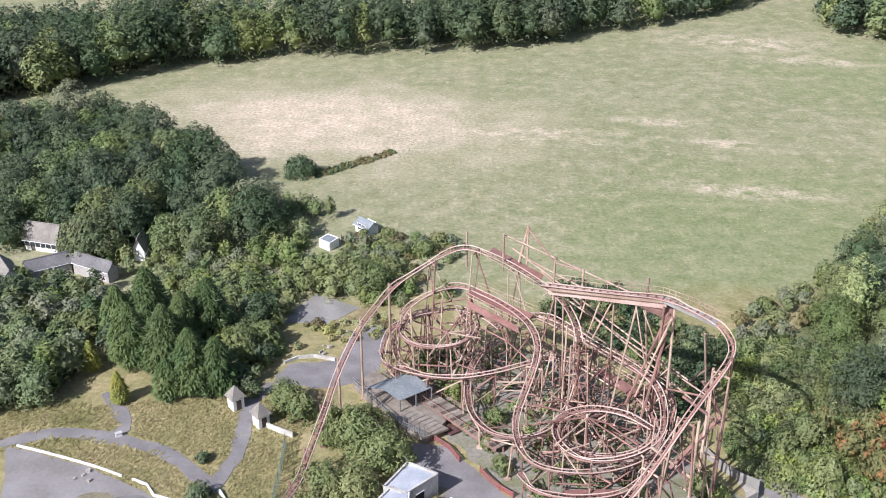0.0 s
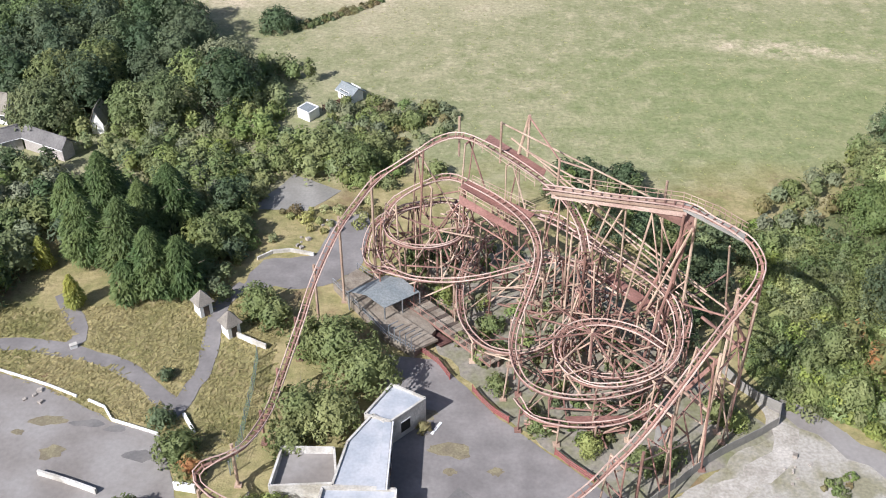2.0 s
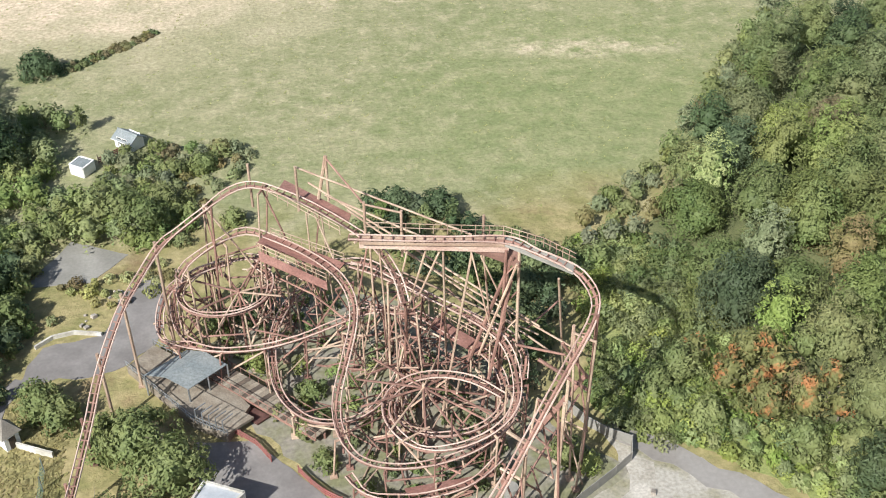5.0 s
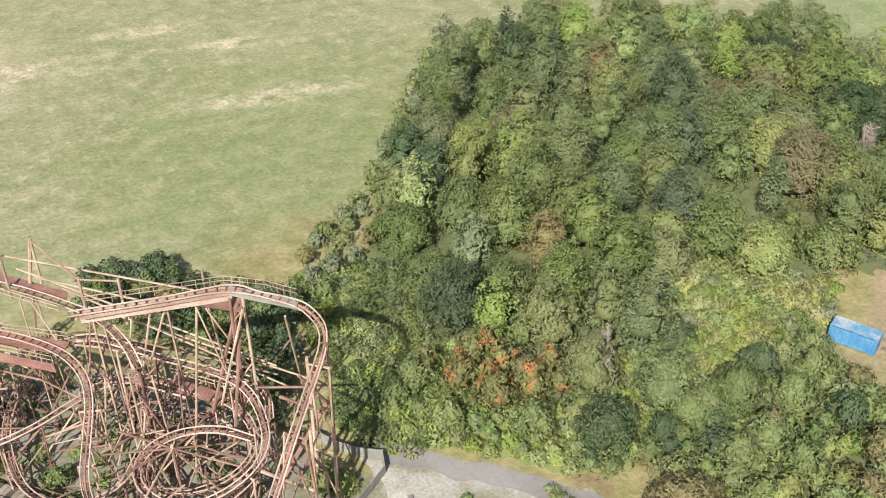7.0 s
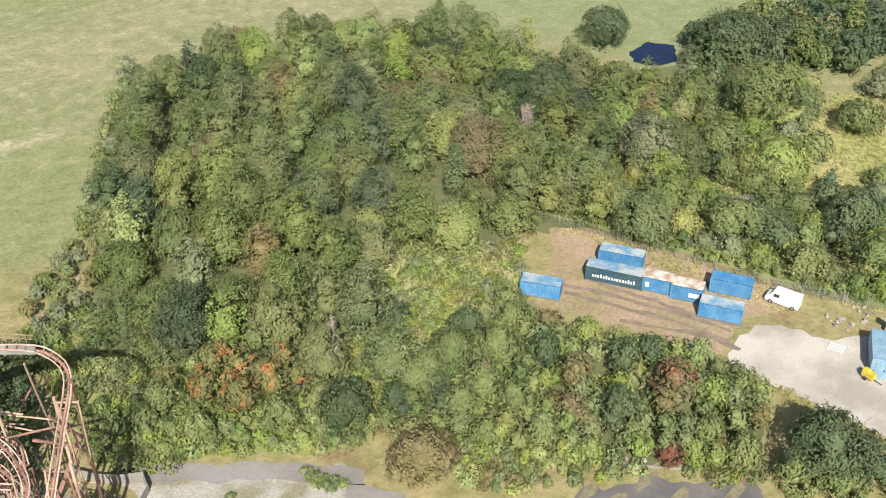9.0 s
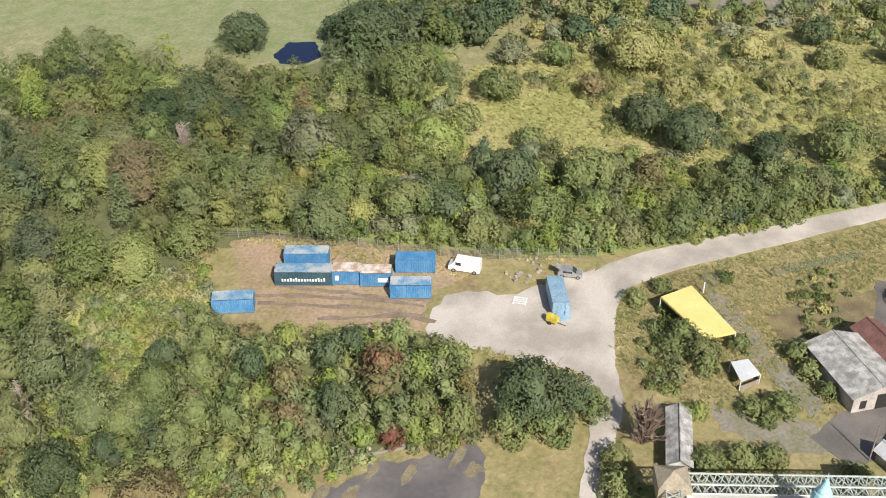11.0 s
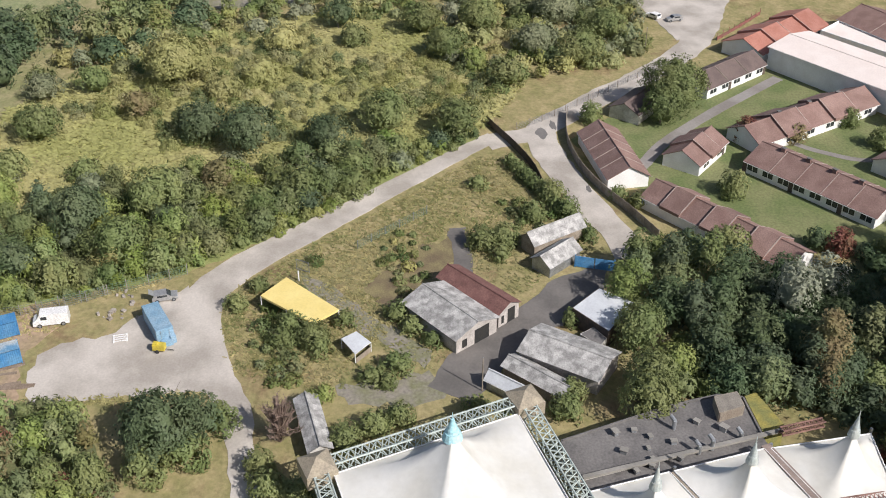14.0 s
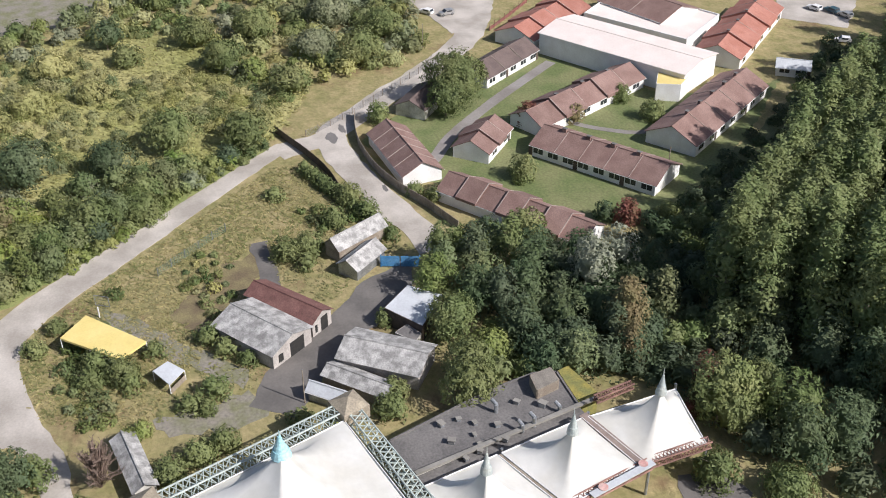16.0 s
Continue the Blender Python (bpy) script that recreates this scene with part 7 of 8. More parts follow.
def flat(name, label, cat, poly, h, wall, roof, parapet=0.0, par_mat=None, group="", openings=()):
    """A flat-roofed building on any outline."""
    cx, cy = sum(p[0] for p in poly) / len(poly), sum(p[1] for p in poly) / len(poly)
    ob = thing(name, label, cat, pose(cx, cy, 0), group)
    q = [Vector((x - cx, y - cy, 0)) for x, y in poly]
    if sum(a.x * b.y - b.x * a.y for a, b in zip(q, q[1:] + q[:1])) < 0:
        q.reverse()
    for a, b in zip(q, q[1:] + q[:1]):
        part("wall", Build().beam(a + Vector((0, 0, h / 2)), b + Vector((0, 0, h / 2)), 0.2, h), wall, ob)
        if parapet:
            part("parapet", Build().beam(a + Vector((0, 0, h + parapet / 2)), b + Vector((0, 0, h + parapet / 2)), 0.26, parapet), par_mat or wall, ob)
    part("roof", Build().plate([p + Vector((0, 0, h + 0.02)) for p in q], 0.18), roof, ob)
    for x, y, w, z0, hh in openings:
        # a dark doorway or window on the wall nearest to x, y
        g = Vector((x - cx, y - cy, 0))
        best = min(zip(q, q[1:] + q[:1]), key=lambda e: ((g - e[0]) - (e[1] - e[0]) * max(0, min(1, (g - e[0]).dot(e[1] - e[0]) / (e[1] - e[0]).length_squared))).length)
        d = (best[1] - best[0]).normalized()
        n = Vector((d.y, -d.x, 0))
        m = best[0] + d * max(w / 2, min((best[1] - best[0]).length - w / 2, (g - best[0]).dot(d))) + n * 0.1
        o = part("window" if z0 > 0.3 else "door", Build().beam(m - d * w / 2 + Vector((0, 0, z0 + hh / 2)), m + d * w / 2 + Vector((0, 0, z0 + hh / 2)), 0.08, hh), SHADEHOLE, ob)
        part("frame", Build().beam(m - d * w / 2 + Vector((0, 0, z0 + hh + 0.05)), m + d * w / 2 + Vector((0, 0, z0 + hh + 0.05)), 0.14, 0.12), WHITEPAINT, o)
    return ob


# holiday village
V = "holiday village bungalows"
gable("bungalow", "white bungalow with brown tiled roof by the road", "house", 174.41, -45.21, 18.98, 7.83, 6.0, 2.4, 2.2, WHITEWALL, TILE, V, seams=4)
gable("bungalow", "small white bungalow with stepped brown roof", "house", 175.33, -61.59, 12.14, 7.52, -41.1, 2.4, 2.0, WHITEWALL, TILE, V, seams=2, windows=2, step=0.5)
gable("bungalow", "long white bungalow with brown roof and window row", "house", 161.59, -81.62, 26.86, 10.12, 36.4, 2.4, 2.2, WHITEWALL, TILE, V, seams=4, windows=8, chimneys=4)
gable("bungalow", "terrace of bungalows with stepped maroon tiles", "house", 147.91, -59.00, 30.15, 7.60, 36.1, 2.4, 2.0, WHITEWALL, TILE, V, seams=6, step=0.4)
gable("bungalow", "long white wing with dark brown tiled roof", "house", 173.79, -110.94, 34.95, 10.79, -54.1, 2.6, 2.6, WHITEWALL, TILE, V, seams=4, chimneys=5, windows=7)
gable("bungalow", "brown-roofed bungalow row beside the lawn", "house", 187.47, -87.58, 34.42, 8.67, -62.1, 2.4, 2.2, WHITEWALL, TILE, V, seams=4, chimneys=3, windows=6, step=0.5)
gable("bungalow", "dark-roofed bungalow row by the hall", "house", 210.56, -77.58, 20.77, 7.81, -53.9, 2.4, 2.0, WHITEWALL, DARKTILE, V, seams=2, windows=5)
gable("bungalow", "orange-tiled wing beside the hall", "house", 230.49, -96.16, 26.60, 10.82, -52.0, 2.8, 2.2, WHITEWALL, REDTILE, V, seams=3, windows=4, step=0.5)
gable("bungalow", "orange-tiled wing with dark chimneys", "house", 210.79, -139.89, 37.81, 10.82, -46.5, 2.8, 2.4, WHITEWALL, REDTILE, V, seams=4, chimneys=4, windows=5, step=0.5)
gable("bungalow", "dark-roofed outbuilding under trees", "house", 196.55, -55.05, 10.94, 6.72, -41.6, 2.4, 1.6, DIRTYWHITE, DARKTILE, V)
hall = gable("hall", "long white hall with a low white roof", "hall", 205.00, -106.50, 37.99, 14.82, 33.8, 5.2, 1.1, WHITEWALL, CREAMROOF, seams=0)
for i in range(5):
    part("window", Build().box(18 - i * 1.5, 0, 1.2, 1.0, 0.1, 1.4), GLASSDARK, hall, m=pose(0, -7.9, 0))
flat("annex", "white box annex with an orange flat roof", "annex", [(190.3, -107.4), (187.1, -113.5), (183.0, -109.0), (185.0, -104.3)], 4.0, WHITEWALL, YELLOW)
flat("hotel_block", "low hotel block with pale flat roof", "hotel", [(228.9, -106.7), (205.9, -122.6), (218.1, -138.0), (243.2, -123.4)], 3.5, WHITEWALL, CREAMROOF, 0.4)
gable("hotel_wing", "brown-roofed white hotel wing behind the hall", "hotel", 229.09, -124.11, 19.93, 14.69, 24.6, 4.0, 2.4, WHITEWALL, TILE, seams=1)
gable("garden_hut", "small white hut with dark openings", "hut", 188.55, -140.47, 7.11, 3.63, -122.5, 2.2, 1.3, WHITEWALL, WHITESHEET, windows=2)
for x, y, hgt in ((156.3, -92.7, 5), (228.0, -64.4, 6), (110.6, -13.5, 6)):
    p = thing("pole", "thin weathered timber pole", "pole", pose(x, y, 0), "poles")
    part("shaft", Build().rod((0, 0, -0.2), (0, 0, hgt), 0.1, 6, 0.07), WOOD, p)
    part("cap", Build().rod((0, 0, hgt), (0, 0, hgt + 0.12), 0.09, 6, 0.03), GALV, p)

# sheds
SH = "derelict sheds"
gable("shed", "grey cement-sheeted workshop with an open end", "shed", 126.27, -10.21, 12.08, 8.03, 36.5, 2.8, 1.25, PINKWALL, ASBESTOS, SH, sheets=True, door="-")
gable("shed", "maroon-roofed workshop joined to its neighbour", "shed", 131.27, -15.00, 13.26, 4.36, 38.5, 2.8, 1.1, PINKWALL, REDSHEET, SH, sheets=True, door="-")
gable("shed", "large pale-roofed shed with patched sheets", "shed", 115.03, -26.37, 12.26, 7.01, 54.0, 2.8, 1.15, PINKWALL, ASBESTOS, SH, sheets=True)
gable("shed", "low lean-to shed with ribbed roof", "shed", 111.16, -21.42, 10.03, 3.07, 44.5, 2.0, 0.7, WOOD, ASBESTOS, SH, sheets=True)
gable("shed", "small pale tin shed by the tent", "shed", 110.12, -16.60, 4.94, 1.91, 47.7, 1.9, 0.8, GALV, WHITESHEET, SH)
flat("shed", "shed with a bright white mono roof", "shed", [(125.0, -28.7), (129.7, -33.6), (125.7, -38.0), (119.0, -32.9)], 3.0, DARKWOOD, WHITESHEET, group=SH)
flat("shed", "low grey outhouse between sheds", "shed", [(119.9, -29.0), (121.2, -31.1), (118.6, -32.5), (116.9, -31.2)], 2.0, DIRTYWHITE, FELT, group=SH)
gable("shed", "weathered barn with a patched grey roof", "shed", 147.56, -29.38, 10.66, 3.49, -60.3, 2.6, 1.4, WOOD, ASBESTOS, SH, sheets=True)
gable("shed", "grey timber shed with patched roof", "shed", 141.17, -28.87, 7.52, 3.81, -49.9, 2.2, 1.2, GALV, ASBESTOS, SH, sheets=True)
gable("shed", "narrow hut with a dark broken roof", "shed", 103.55, 9.71, 10.27, 2.68, 12.4, 2.2, 0.7, DIRTYWHITE, ASBESTOS, SH, sheets=True)
canopy = thing("canopy", "open shelter with a bright yellow sheet roof", "shelter", pose(0, 0, 0))
c = [Vector(p) for p in ((131.7, 18.4, 3.0), (136.3, 14.7, 3.0), (127.5, 6.5, 2.8), (124.4, 10.3, 2.8))]
part("roof", Build().plate(c[::-1], 0.12), YELLOW, canopy)
for a, b in zip(c, c[1:] + c[:1]):
    part("valance", Build().beam(a - Vector((0, 0, 0.2)), b - Vector((0, 0, 0.2)), 0.08, 0.35), YELLOW, canopy)
for p in c + [(c[0] + c[3]) / 2, (c[1] + c[2]) / 2]:
    part("post", Build().rod((p.x, p.y, 0), (p.x, p.y, p.z - 0.1), 0.08, 6), WHITEPAINT, canopy)
booth = thing("booth", "small white-roofed booth on thin posts", "booth", pose(0, 0, 0))
c = [Vector(p) for p in ((121.5, 6.1, 1.9), (123.1, 3.9, 1.9), (120.5, 1.8, 1.8), (117.9, 4.1, 1.8))]
part("roof", Build().plate(c[::-1], 0.15), WHITESHEET, booth)
for p in c:
    part("post", Build().rod((p.x, p.y, 0), (p.x, p.y, p.z - 0.1), 0.07, 6), WHITEPAINT, booth)
for a, b in zip(c[:3], c[1:]):
    part("panel", Build().beam((a.x, a.y, 0.5), (b.x, b.y, 0.45), 0.06, 0.9), WOOD, booth)
bg = thing("blue_gate", "blue sheet-metal yard gate", "gate", pose(139.2, -34.9, 0, 0, 0, 72))
for k in (-1, 1):
    part("leaf", Build().box(k * 1.6, 0, 0.15, 3.0, 0.1, 2.0), BLUE, bg)
    part("post", Build().rod((k * 3.2, 0, 0), (k * 3.2, 0, 2.4), 0.1, 6), BLUE, bg)

# ---- tents ----


def tent(name, label, corners, peak, sag, cowl, group="", cols=28, vent=1.0):
    """A stretched membrane: straight edges rising in a hollow curve to an off-centre peak."""
    ob = thing(name, label, "tent", pose(0, 0, 0), group)
    edge = []
    C = [Vector(c) for c in corners]
    n = cols // len(C) * len(C)
    per = n // len(C)
    for a, b in zip(C, C[1:] + C[:1]):
        for i in range(per):
            w = i / per
            p = a.lerp(b, w)
            mid = (a + b) / 2
            edge.append(p + (Vector(peak) - p) * 0.0 - Vector((0, 0, 1)) * sag * 4 * w * (1 - w) * 0.3)
    top, rings, verts = Vector(peak), 16, []
    for r in range(rings + 1):
        w = r / rings
        for i, e in enumerate(edge):
            lift = w ** 3.4
            fold = 0.12 * math.sin(i * 2.4) * w * (1 - w)
            p = e.lerp(Vector((top.x, top.y, e.z)), w * 0.985)
            verts.append(Vector((p.x, p.y, e.z + (top.z - e.z) * (0.22 * w + 0.78 * lift) + fold)))
    k = len(edge)
    me = Build().add(verts, [(r * k + i, r * k + (i + 1) % k, (r + 1) * k + (i + 1) % k, (r + 1) * k + i) for r in range(rings) for i in range(k)]).mesh("membrane", TENT)
    for f in me.polygons:
        f.use_smooth = True
    part("membrane", me, None, ob)
    s = part("cowl", Build().rod(top - Vector((0, 0, 0.5)), top + Vector((0, 0, 0.5)), 1.25 * vent, 14, 0.95 * vent), cowl, ob, "louvred vent cowl")
    for j in range(4):
        z = top.z + 0.45 + j * 0.5
        r = (0.95 - j * 0.2) * vent
        part("louvre", Build().rod((top.x, top.y, z - 0.1), (top.x, top.y, z + 0.45), r, 14, r * 0.62), cowl, s)
    part("finial", Build().rod((top.x, top.y, top.z + 2.2), (top.x, top.y, top.z + 3.4), 0.09, 6, 0.03), cowl, ob)
    for a, b in zip(C, C[1:] + C[:1]):
        part("edge_rope", Build().rod(a, b, 0.09, 6), WHITEPAINT, ob)
    return ob


def truss(a, b, w, h, material, parent, bays):
    """A box lattice girder: four chords and zigzag webs."""
    a, b = Vector(a), Vector(b)
    d = (b - a).normalized()
    s = Vector((-d.y, d.x, 0)).normalized() * w / 2
    u = Vector((0, 0, h))
    for o in (s, -s, s + u, -s + u):
        part("chord", Build().rod(a + o, b + o, 0.13, 6), material, parent)
    web = Build()
    for i in range(bays):
        p, q = a.lerp(b, i / bays), a.lerp(b, (i + 1) / bays)
        m = (p + q) / 2
        for o in (s, -s):
            web.rod(p + o, m + o + u, 0.075, 5).rod(m + o + u, q + o, 0.075, 5)
        for z in (Vector(), u):
            web.rod(p + s + z, m - s + z, 0.075, 5).rod(m - s + z, q + s + z, 0.075, 5)
            web.rod(p - s + z, m + s + z, 0.07, 5).rod(m + s + z, q - s + z, 0.07, 5)
    part("web", web, material, parent)


TZ = 8.0
h1, h2 = Vector((99.0, -17.5, TZ)), Vector((89.2, 8.3, TZ))
along = (h1 - h2).normalized()
out = Vector((-along.y, along.x, 0))
if out.x > 0:
    out = -out
far1 = Vector((79.8, -22.5, TZ))
away = (far1 - h1).normalized()
h3 = h1 + away * 34
h4 = h2 + away * 34
frame_thing = thing("space_frame", "pale green lattice girders carrying the big tent", "space frame", pose(0, 0, 0))
for a, b in ((h2, h1), (h1, h3), (h3, h4), (h4, h2)):
    truss(a - Vector((0, 0, 0.9)), b - Vector((0, 0, 0.9)), 1.7, 1.6, LATTICE, frame_thing, 16)
for p in (h1, h2, h3, h4):
    hb = Build()
    for i in range(4):
        q = [p + Vector((math.cos(a), math.sin(a), 0)) * 2.7 for a in (math.atan2(along.y, along.x) + math.pi / 4 + k * math.pi / 2 for k in (i, i + 1))]
        hb.add([q[0] + Vector((0, 0, 0.85)), q[1] + Vector((0, 0, 0.85)), p + Vector((0, 0, 2.0))], [(0, 1, 2)])
        hb.add([q[0] - Vector((0, 0, 1.1)), q[1] - Vector((0, 0, 1.1)), q[1] + Vector((0, 0, 0.85)), q[0] + Vector((0, 0, 0.85))], [(0, 1, 2, 3)])
    part("hub", hb, HUB, frame_thing, "tan pyramid cap")
    part("mast", Build().rod((p.x, p.y, -0.2), (p.x, p.y, TZ), 0.35, 10), GALV, frame_thing)
i1 = [h1 + (h2 - h1).normalized() * 1.6 + away * 1.6, h3 + (h2 - h1).normalized() * 1.6 - away * 1.6, h4 - (h2 - h1).normalized() * 1.6 - away * 1.6, h2 - (h2 - h1).normalized() * 1.6 + away * 1.6]
pk = Vector((89.0, -7.5, 12.5))
tent("big_tent", "huge white membrane tent with a turquoise vent", i1, pk, 0.6, TENTBLUE)
tent("small_tent", "white peaked tent on a lattice frame", [(90.6, -46.8, 6.0), (92.2, -60.1, 6.0), (81.8, -58.9, 6.0), (80.7, -50.2, 6.0)], ((87.5, -55.0, 11.0)), 0.5, TENTGREY, "row of peaked tents", vent=0.6)
tent("small_tent", "white peaked tent in a row", [(87.7, -34.0, 6.0), (90.6, -46.0, 6.0), (80.4, -49.3, 6.0), (77.3, -38.5, 6.0)], ((84.1, -41.6, 11.0)), 0.5, TENTGREY, "row of peaked tents", vent=0.6)
tent("small_tent", "white peaked tent beside the big top", [(85.1, -23.2, 6.0), (87.6, -33.4, 6.0), (77.0, -38.0, 6.0), (75.0, -27.6, 6.0)], ((81.0, -29.6, 11.0)), 0.5, TENTGREY, "row of peaked tents", vent=0.6)
VALLEY = mat("pinkish_grey_boards", (0.30, 0.235, 0.205), (0.235, 0.18, 0.155), 0.5, 5, 0.9)
REDBOARD = mat("faded_red_sign", (0.45, 0.17, 0.15), (0.62, 0.42, 0.38), 0.4, 3, 0.7)
rf = thing("tent_frame", "rusty lattice frame round the small tents", "frame", pose(0, 0, 0))
truss(((81.3, -51.0, 5.0)), ((82.3, -59.7, 5.0)), 1.0, 1.0, RUST, rf, 8)
truss(((77.7, -39.0, 5.0)), ((81.1, -50.9, 5.0)), 1.0, 1.0, RUST, rf, 8)
truss((94.4, -49.6, 4.6), (95.7, -55.6, 4.6), 0.8, 0.8, RUST, rf, 5)
part("gutter", Build().beam((91.2, -46.3, 5.95), (80.4, -49.9, 5.95), 1.25, 0.25), VALLEY, rf, "boarded brown valley walk between tents")
part("banner", Build().beam((77.7, -41.6, 6.3), (80.4, -50.9, 6.45), 0.95, 0.16), WHITESHEET, rf, "white name board along the tents' edge")
for x, y in ((78.4, -43.4), (80.5, -49.6)):
    part("disc", Build().rod((x, y, 6.38), (x, y, 6.52), 0.6, 14), REDBOARD, rf, "faded red round sign")
part("gutter", Build().beam(((87.6, -33.7, 5.8)), ((77.2, -38.1, 5.8)), 0.5, 0.25), WOOD, rf, "brown valley gutter")
for p in ((81.3, -51.0), (82.4, -59.4), (91.4, -47.2), (93.1, -60.6), (88.4, -34.3)):
    part("mast", Build().rod((*p, -0.2), (*p, 6), 0.2, 8), GALV, rf)

block = flat("service_block", "flat felt-roofed service block with vents", "building", [(95.7, -21.9), (101.3, -37.5), (102.8, -44.2), (102.1, -47.3), (95.2, -47.5), (89.1, -23.0)], 4.0, DIRTYWHITE, FELT, 0.25, FELT)
part("lower_roof", Build().plate([Vector(p) - block.location for p in ((88.9, -23.1, 3.8), (95.1, -47.6, 3.8), (92.5, -48.0, 3.8), (85.8, -23.6, 3.8))], 0.3), FELT, block, "narrow felt roof beside the tents")
part("walkway", Build().beam(Vector(((88.9, -23.3, 4.5))) - block.location, Vector(((95.2, -50.2, 4.5))) - block.location, 0.6, 0.3), CONCRETE, block, "pale capped gutter walk")
vr = random.Random(8)
for px, py, s in ((96.5, -28.9, 0.8), (96.8, -31.4, 0.6), (95.5, -33.2, 0.6), (93.1, -29.3, 0.8), (93.5, -32.5, 0.5), (91.5, -32.6, 0.6), (94.3, -35.9, 0.7), (89.7, -30.1, 0.6), (90.4, -32.2, 0.6), (91.5, -36.0, 0.7), (96.2, -42.9, 0.9), (97.7, -39.8, 0.7)):
    v = thing("roof_vent", "small grey ventilation box on felt roof", "vent", pose(px, py, 4.02, 0, 0, vr.uniform(0, 90)), "roof vents")
    part("box", Build().box(0, 0, 0, s, s * 0.8, s * 0.7), GALV, v)
    part("hood", Build().plate([(-s * 0.65, -s * 0.55, s * 0.85), (s * 0.65, -s * 0.55, s * 0.85), (s * 0.65, s * 0.55, s * 0.95), (-s * 0.65, s * 0.55, s * 0.95)], 0.1), CONCRETE, v)
for px, py, hh in ((96.9, -36.6, 1.4), (92.9, -40.4, 1.6), (94.5, -44.6, 1.0), (92.4, -38.6, 1.2)):
    v = thing("duct", "grey bent ventilation duct", "duct", pose(px, py, 4.02, 0, 0, 30), "roof ducts")
    part("pipe", Build().rod((0, 0, 0), (0, 0, hh), 0.28, 10), GALV, v)
    part("elbow", Build().rod((0, 0, hh), (0.8, 0, hh + 0.35), 0.28, 10), GALV, v)
flat("roof_hut", "weathered timber plant hut on the roof", "hut", [(100.9, -42.9), (101.6, -46.1), (98.9, -46.2), (97.8, -42.7)], 5.6, WOOD, THATCH)
sheet("mossy_roof", [(102.8, -47.8), (103.4, -49.6), (96.8, -51.2), (95.5, -48.0)], 3.7, MOSSROOF, "mossy yellow-green low roof", "roof", 0, 0, 3.7, "")

# ---- container yard ----


def container(x, y, L, turn, body, roof, label, W=2.44, H=2.6, lettered=False, group="site containers"):
    ob = thing("container", label, "container", pose(x, y, 0.12, 0, 0, turn), group)
    n = int(L / 0.28)
    for s in (-1, 1):
        b, pts = Build(), []
        for i in range(n * 2 + 1):
            xx = -L / 2 + 0.1 + (L - 0.2) * i / (n * 2)
            yy = s * (W / 2 - (0.05 if (i // 1) % 2 else 0.0))
            pts += [(xx, yy, 0.12), (xx, yy, H - 0.1)]
        b.add(pts, [(2 * i, 2 * i + 2, 2 * i + 3, 2 * i + 1) if s < 0 else (2 * i + 1, 2 * i + 3, 2 * i + 2, 2 * i) for i in range(n * 2)])
        part("side", b, body, ob)
        part("end", Build().box(s * (L / 2 - 0.06), 0, 0.1, 0.1, W - 0.1, H - 0.15), body, ob)
    for sx in (-1, 1):
        for sy in (-1, 1):
            part("corner_post", Build().box(sx * (L / 2 - 0.08), sy * (W / 2 - 0.07), 0, 0.18, 0.18, H), body, ob)
    part("floor", Build().box(0, 0, 0, L - 0.1, W - 0.1, 0.16), FELT, ob)
    b, k = Build(), int(L / 0.2)
    b.add([(-L / 2 + L * i / k, sy * W / 2, H - (0.0 if i % 2 else 0.022)) for i in range(k + 1) for sy in (-1, 1)], [(2 * i, 2 * i + 2, 2 * i + 3, 2 * i + 1) for i in range(k)])
    part("roof", b, roof, ob)
    for k in (-1, 1):
        d = part("door", Build().box(-L / 2 - 0.02, k * W / 4, 0.2, 0.06, W / 2 - 0.12, H - 0.4), body, ob)
        part("lock_bar", Build().rod((-L / 2 - 0.07, k * W / 4, 0.25), (-L / 2 - 0.07, k * W / 4, H - 0.25), 0.03, 5), GALV, d)
    return ob


for x, y, L, turn, body, roof, label, W in (
        (118.3, 72.5, 9.1, -68, NAVY, BLUEROOF, "long dark teal container with white lettering bars", 2.6),
        (123.1, 74.6, 7.2, -68, BLUE, BLUEROOF, "blue container behind the dark one", 2.5),
        (121.1, 66.3, 4.6, -68, BLUE, RUSTROOF, "blue container with rust-stained white roof", 2.6),
        (122.4, 61.8, 4.9, -68, BLUE, RUSTROOF, "blue container with streaked roof and label plate", 2.6),
        (128.2, 57.5, 6.4, -68, BLUE, BLUE, "blue container by the fence", 2.5),
        (121.5, 55.4, 6.4, -68, BLUE, BLUEROOF, "faded blue container at the yard edge", 2.5),
        (107.7, 79.0, 6.3, -64, BLUE, BLUEROOF, "faded blue container by the trees", 2.5)):
    ob = container(x, y, L, turn, body, roof, label, W)
    if body is NAVY:
        for i in range(16):
            tall = 0.66 if i in (3, 5, 13, 15) else 0.46
            part("letter_bar", Build().box(-3.3 + i * 0.44, -W / 2 - 0.03, 0.85, 0.27, 0.03, tall), WHITEPAINT, ob)
    if "label" in label:
        part("plate", Build().box(1.2, -W / 2 - 0.03, 0.9, 1.7, 0.04, 0.75), WHITEPAINT, ob)
    if "rust" in label:
        part("sign", Build().box(-1.5, -W / 2 - 0.03, 0.9, 0.6, 0.04, 0.9), WHITEPAINT, ob)
cx, cy, cl, cw, ca = 127.85, 33.51, 7.19, 2.56, 25.7
cabin = container(cx, cy, cl, ca, PALEBLUE, PALEBLUE, "pale blue site cabin on the gravel", min(cw, 2.8), 2.7, group="cabins")
part("step", Build().box(-3.9, 0, 0, 1.2, 1.6, 0.9), PALEBLUE, cabin)
part("bin", Build().box(-3.6, -1.0, 0.0, 1.1, 0.8, 1.3), PALEBLUE, cabin)

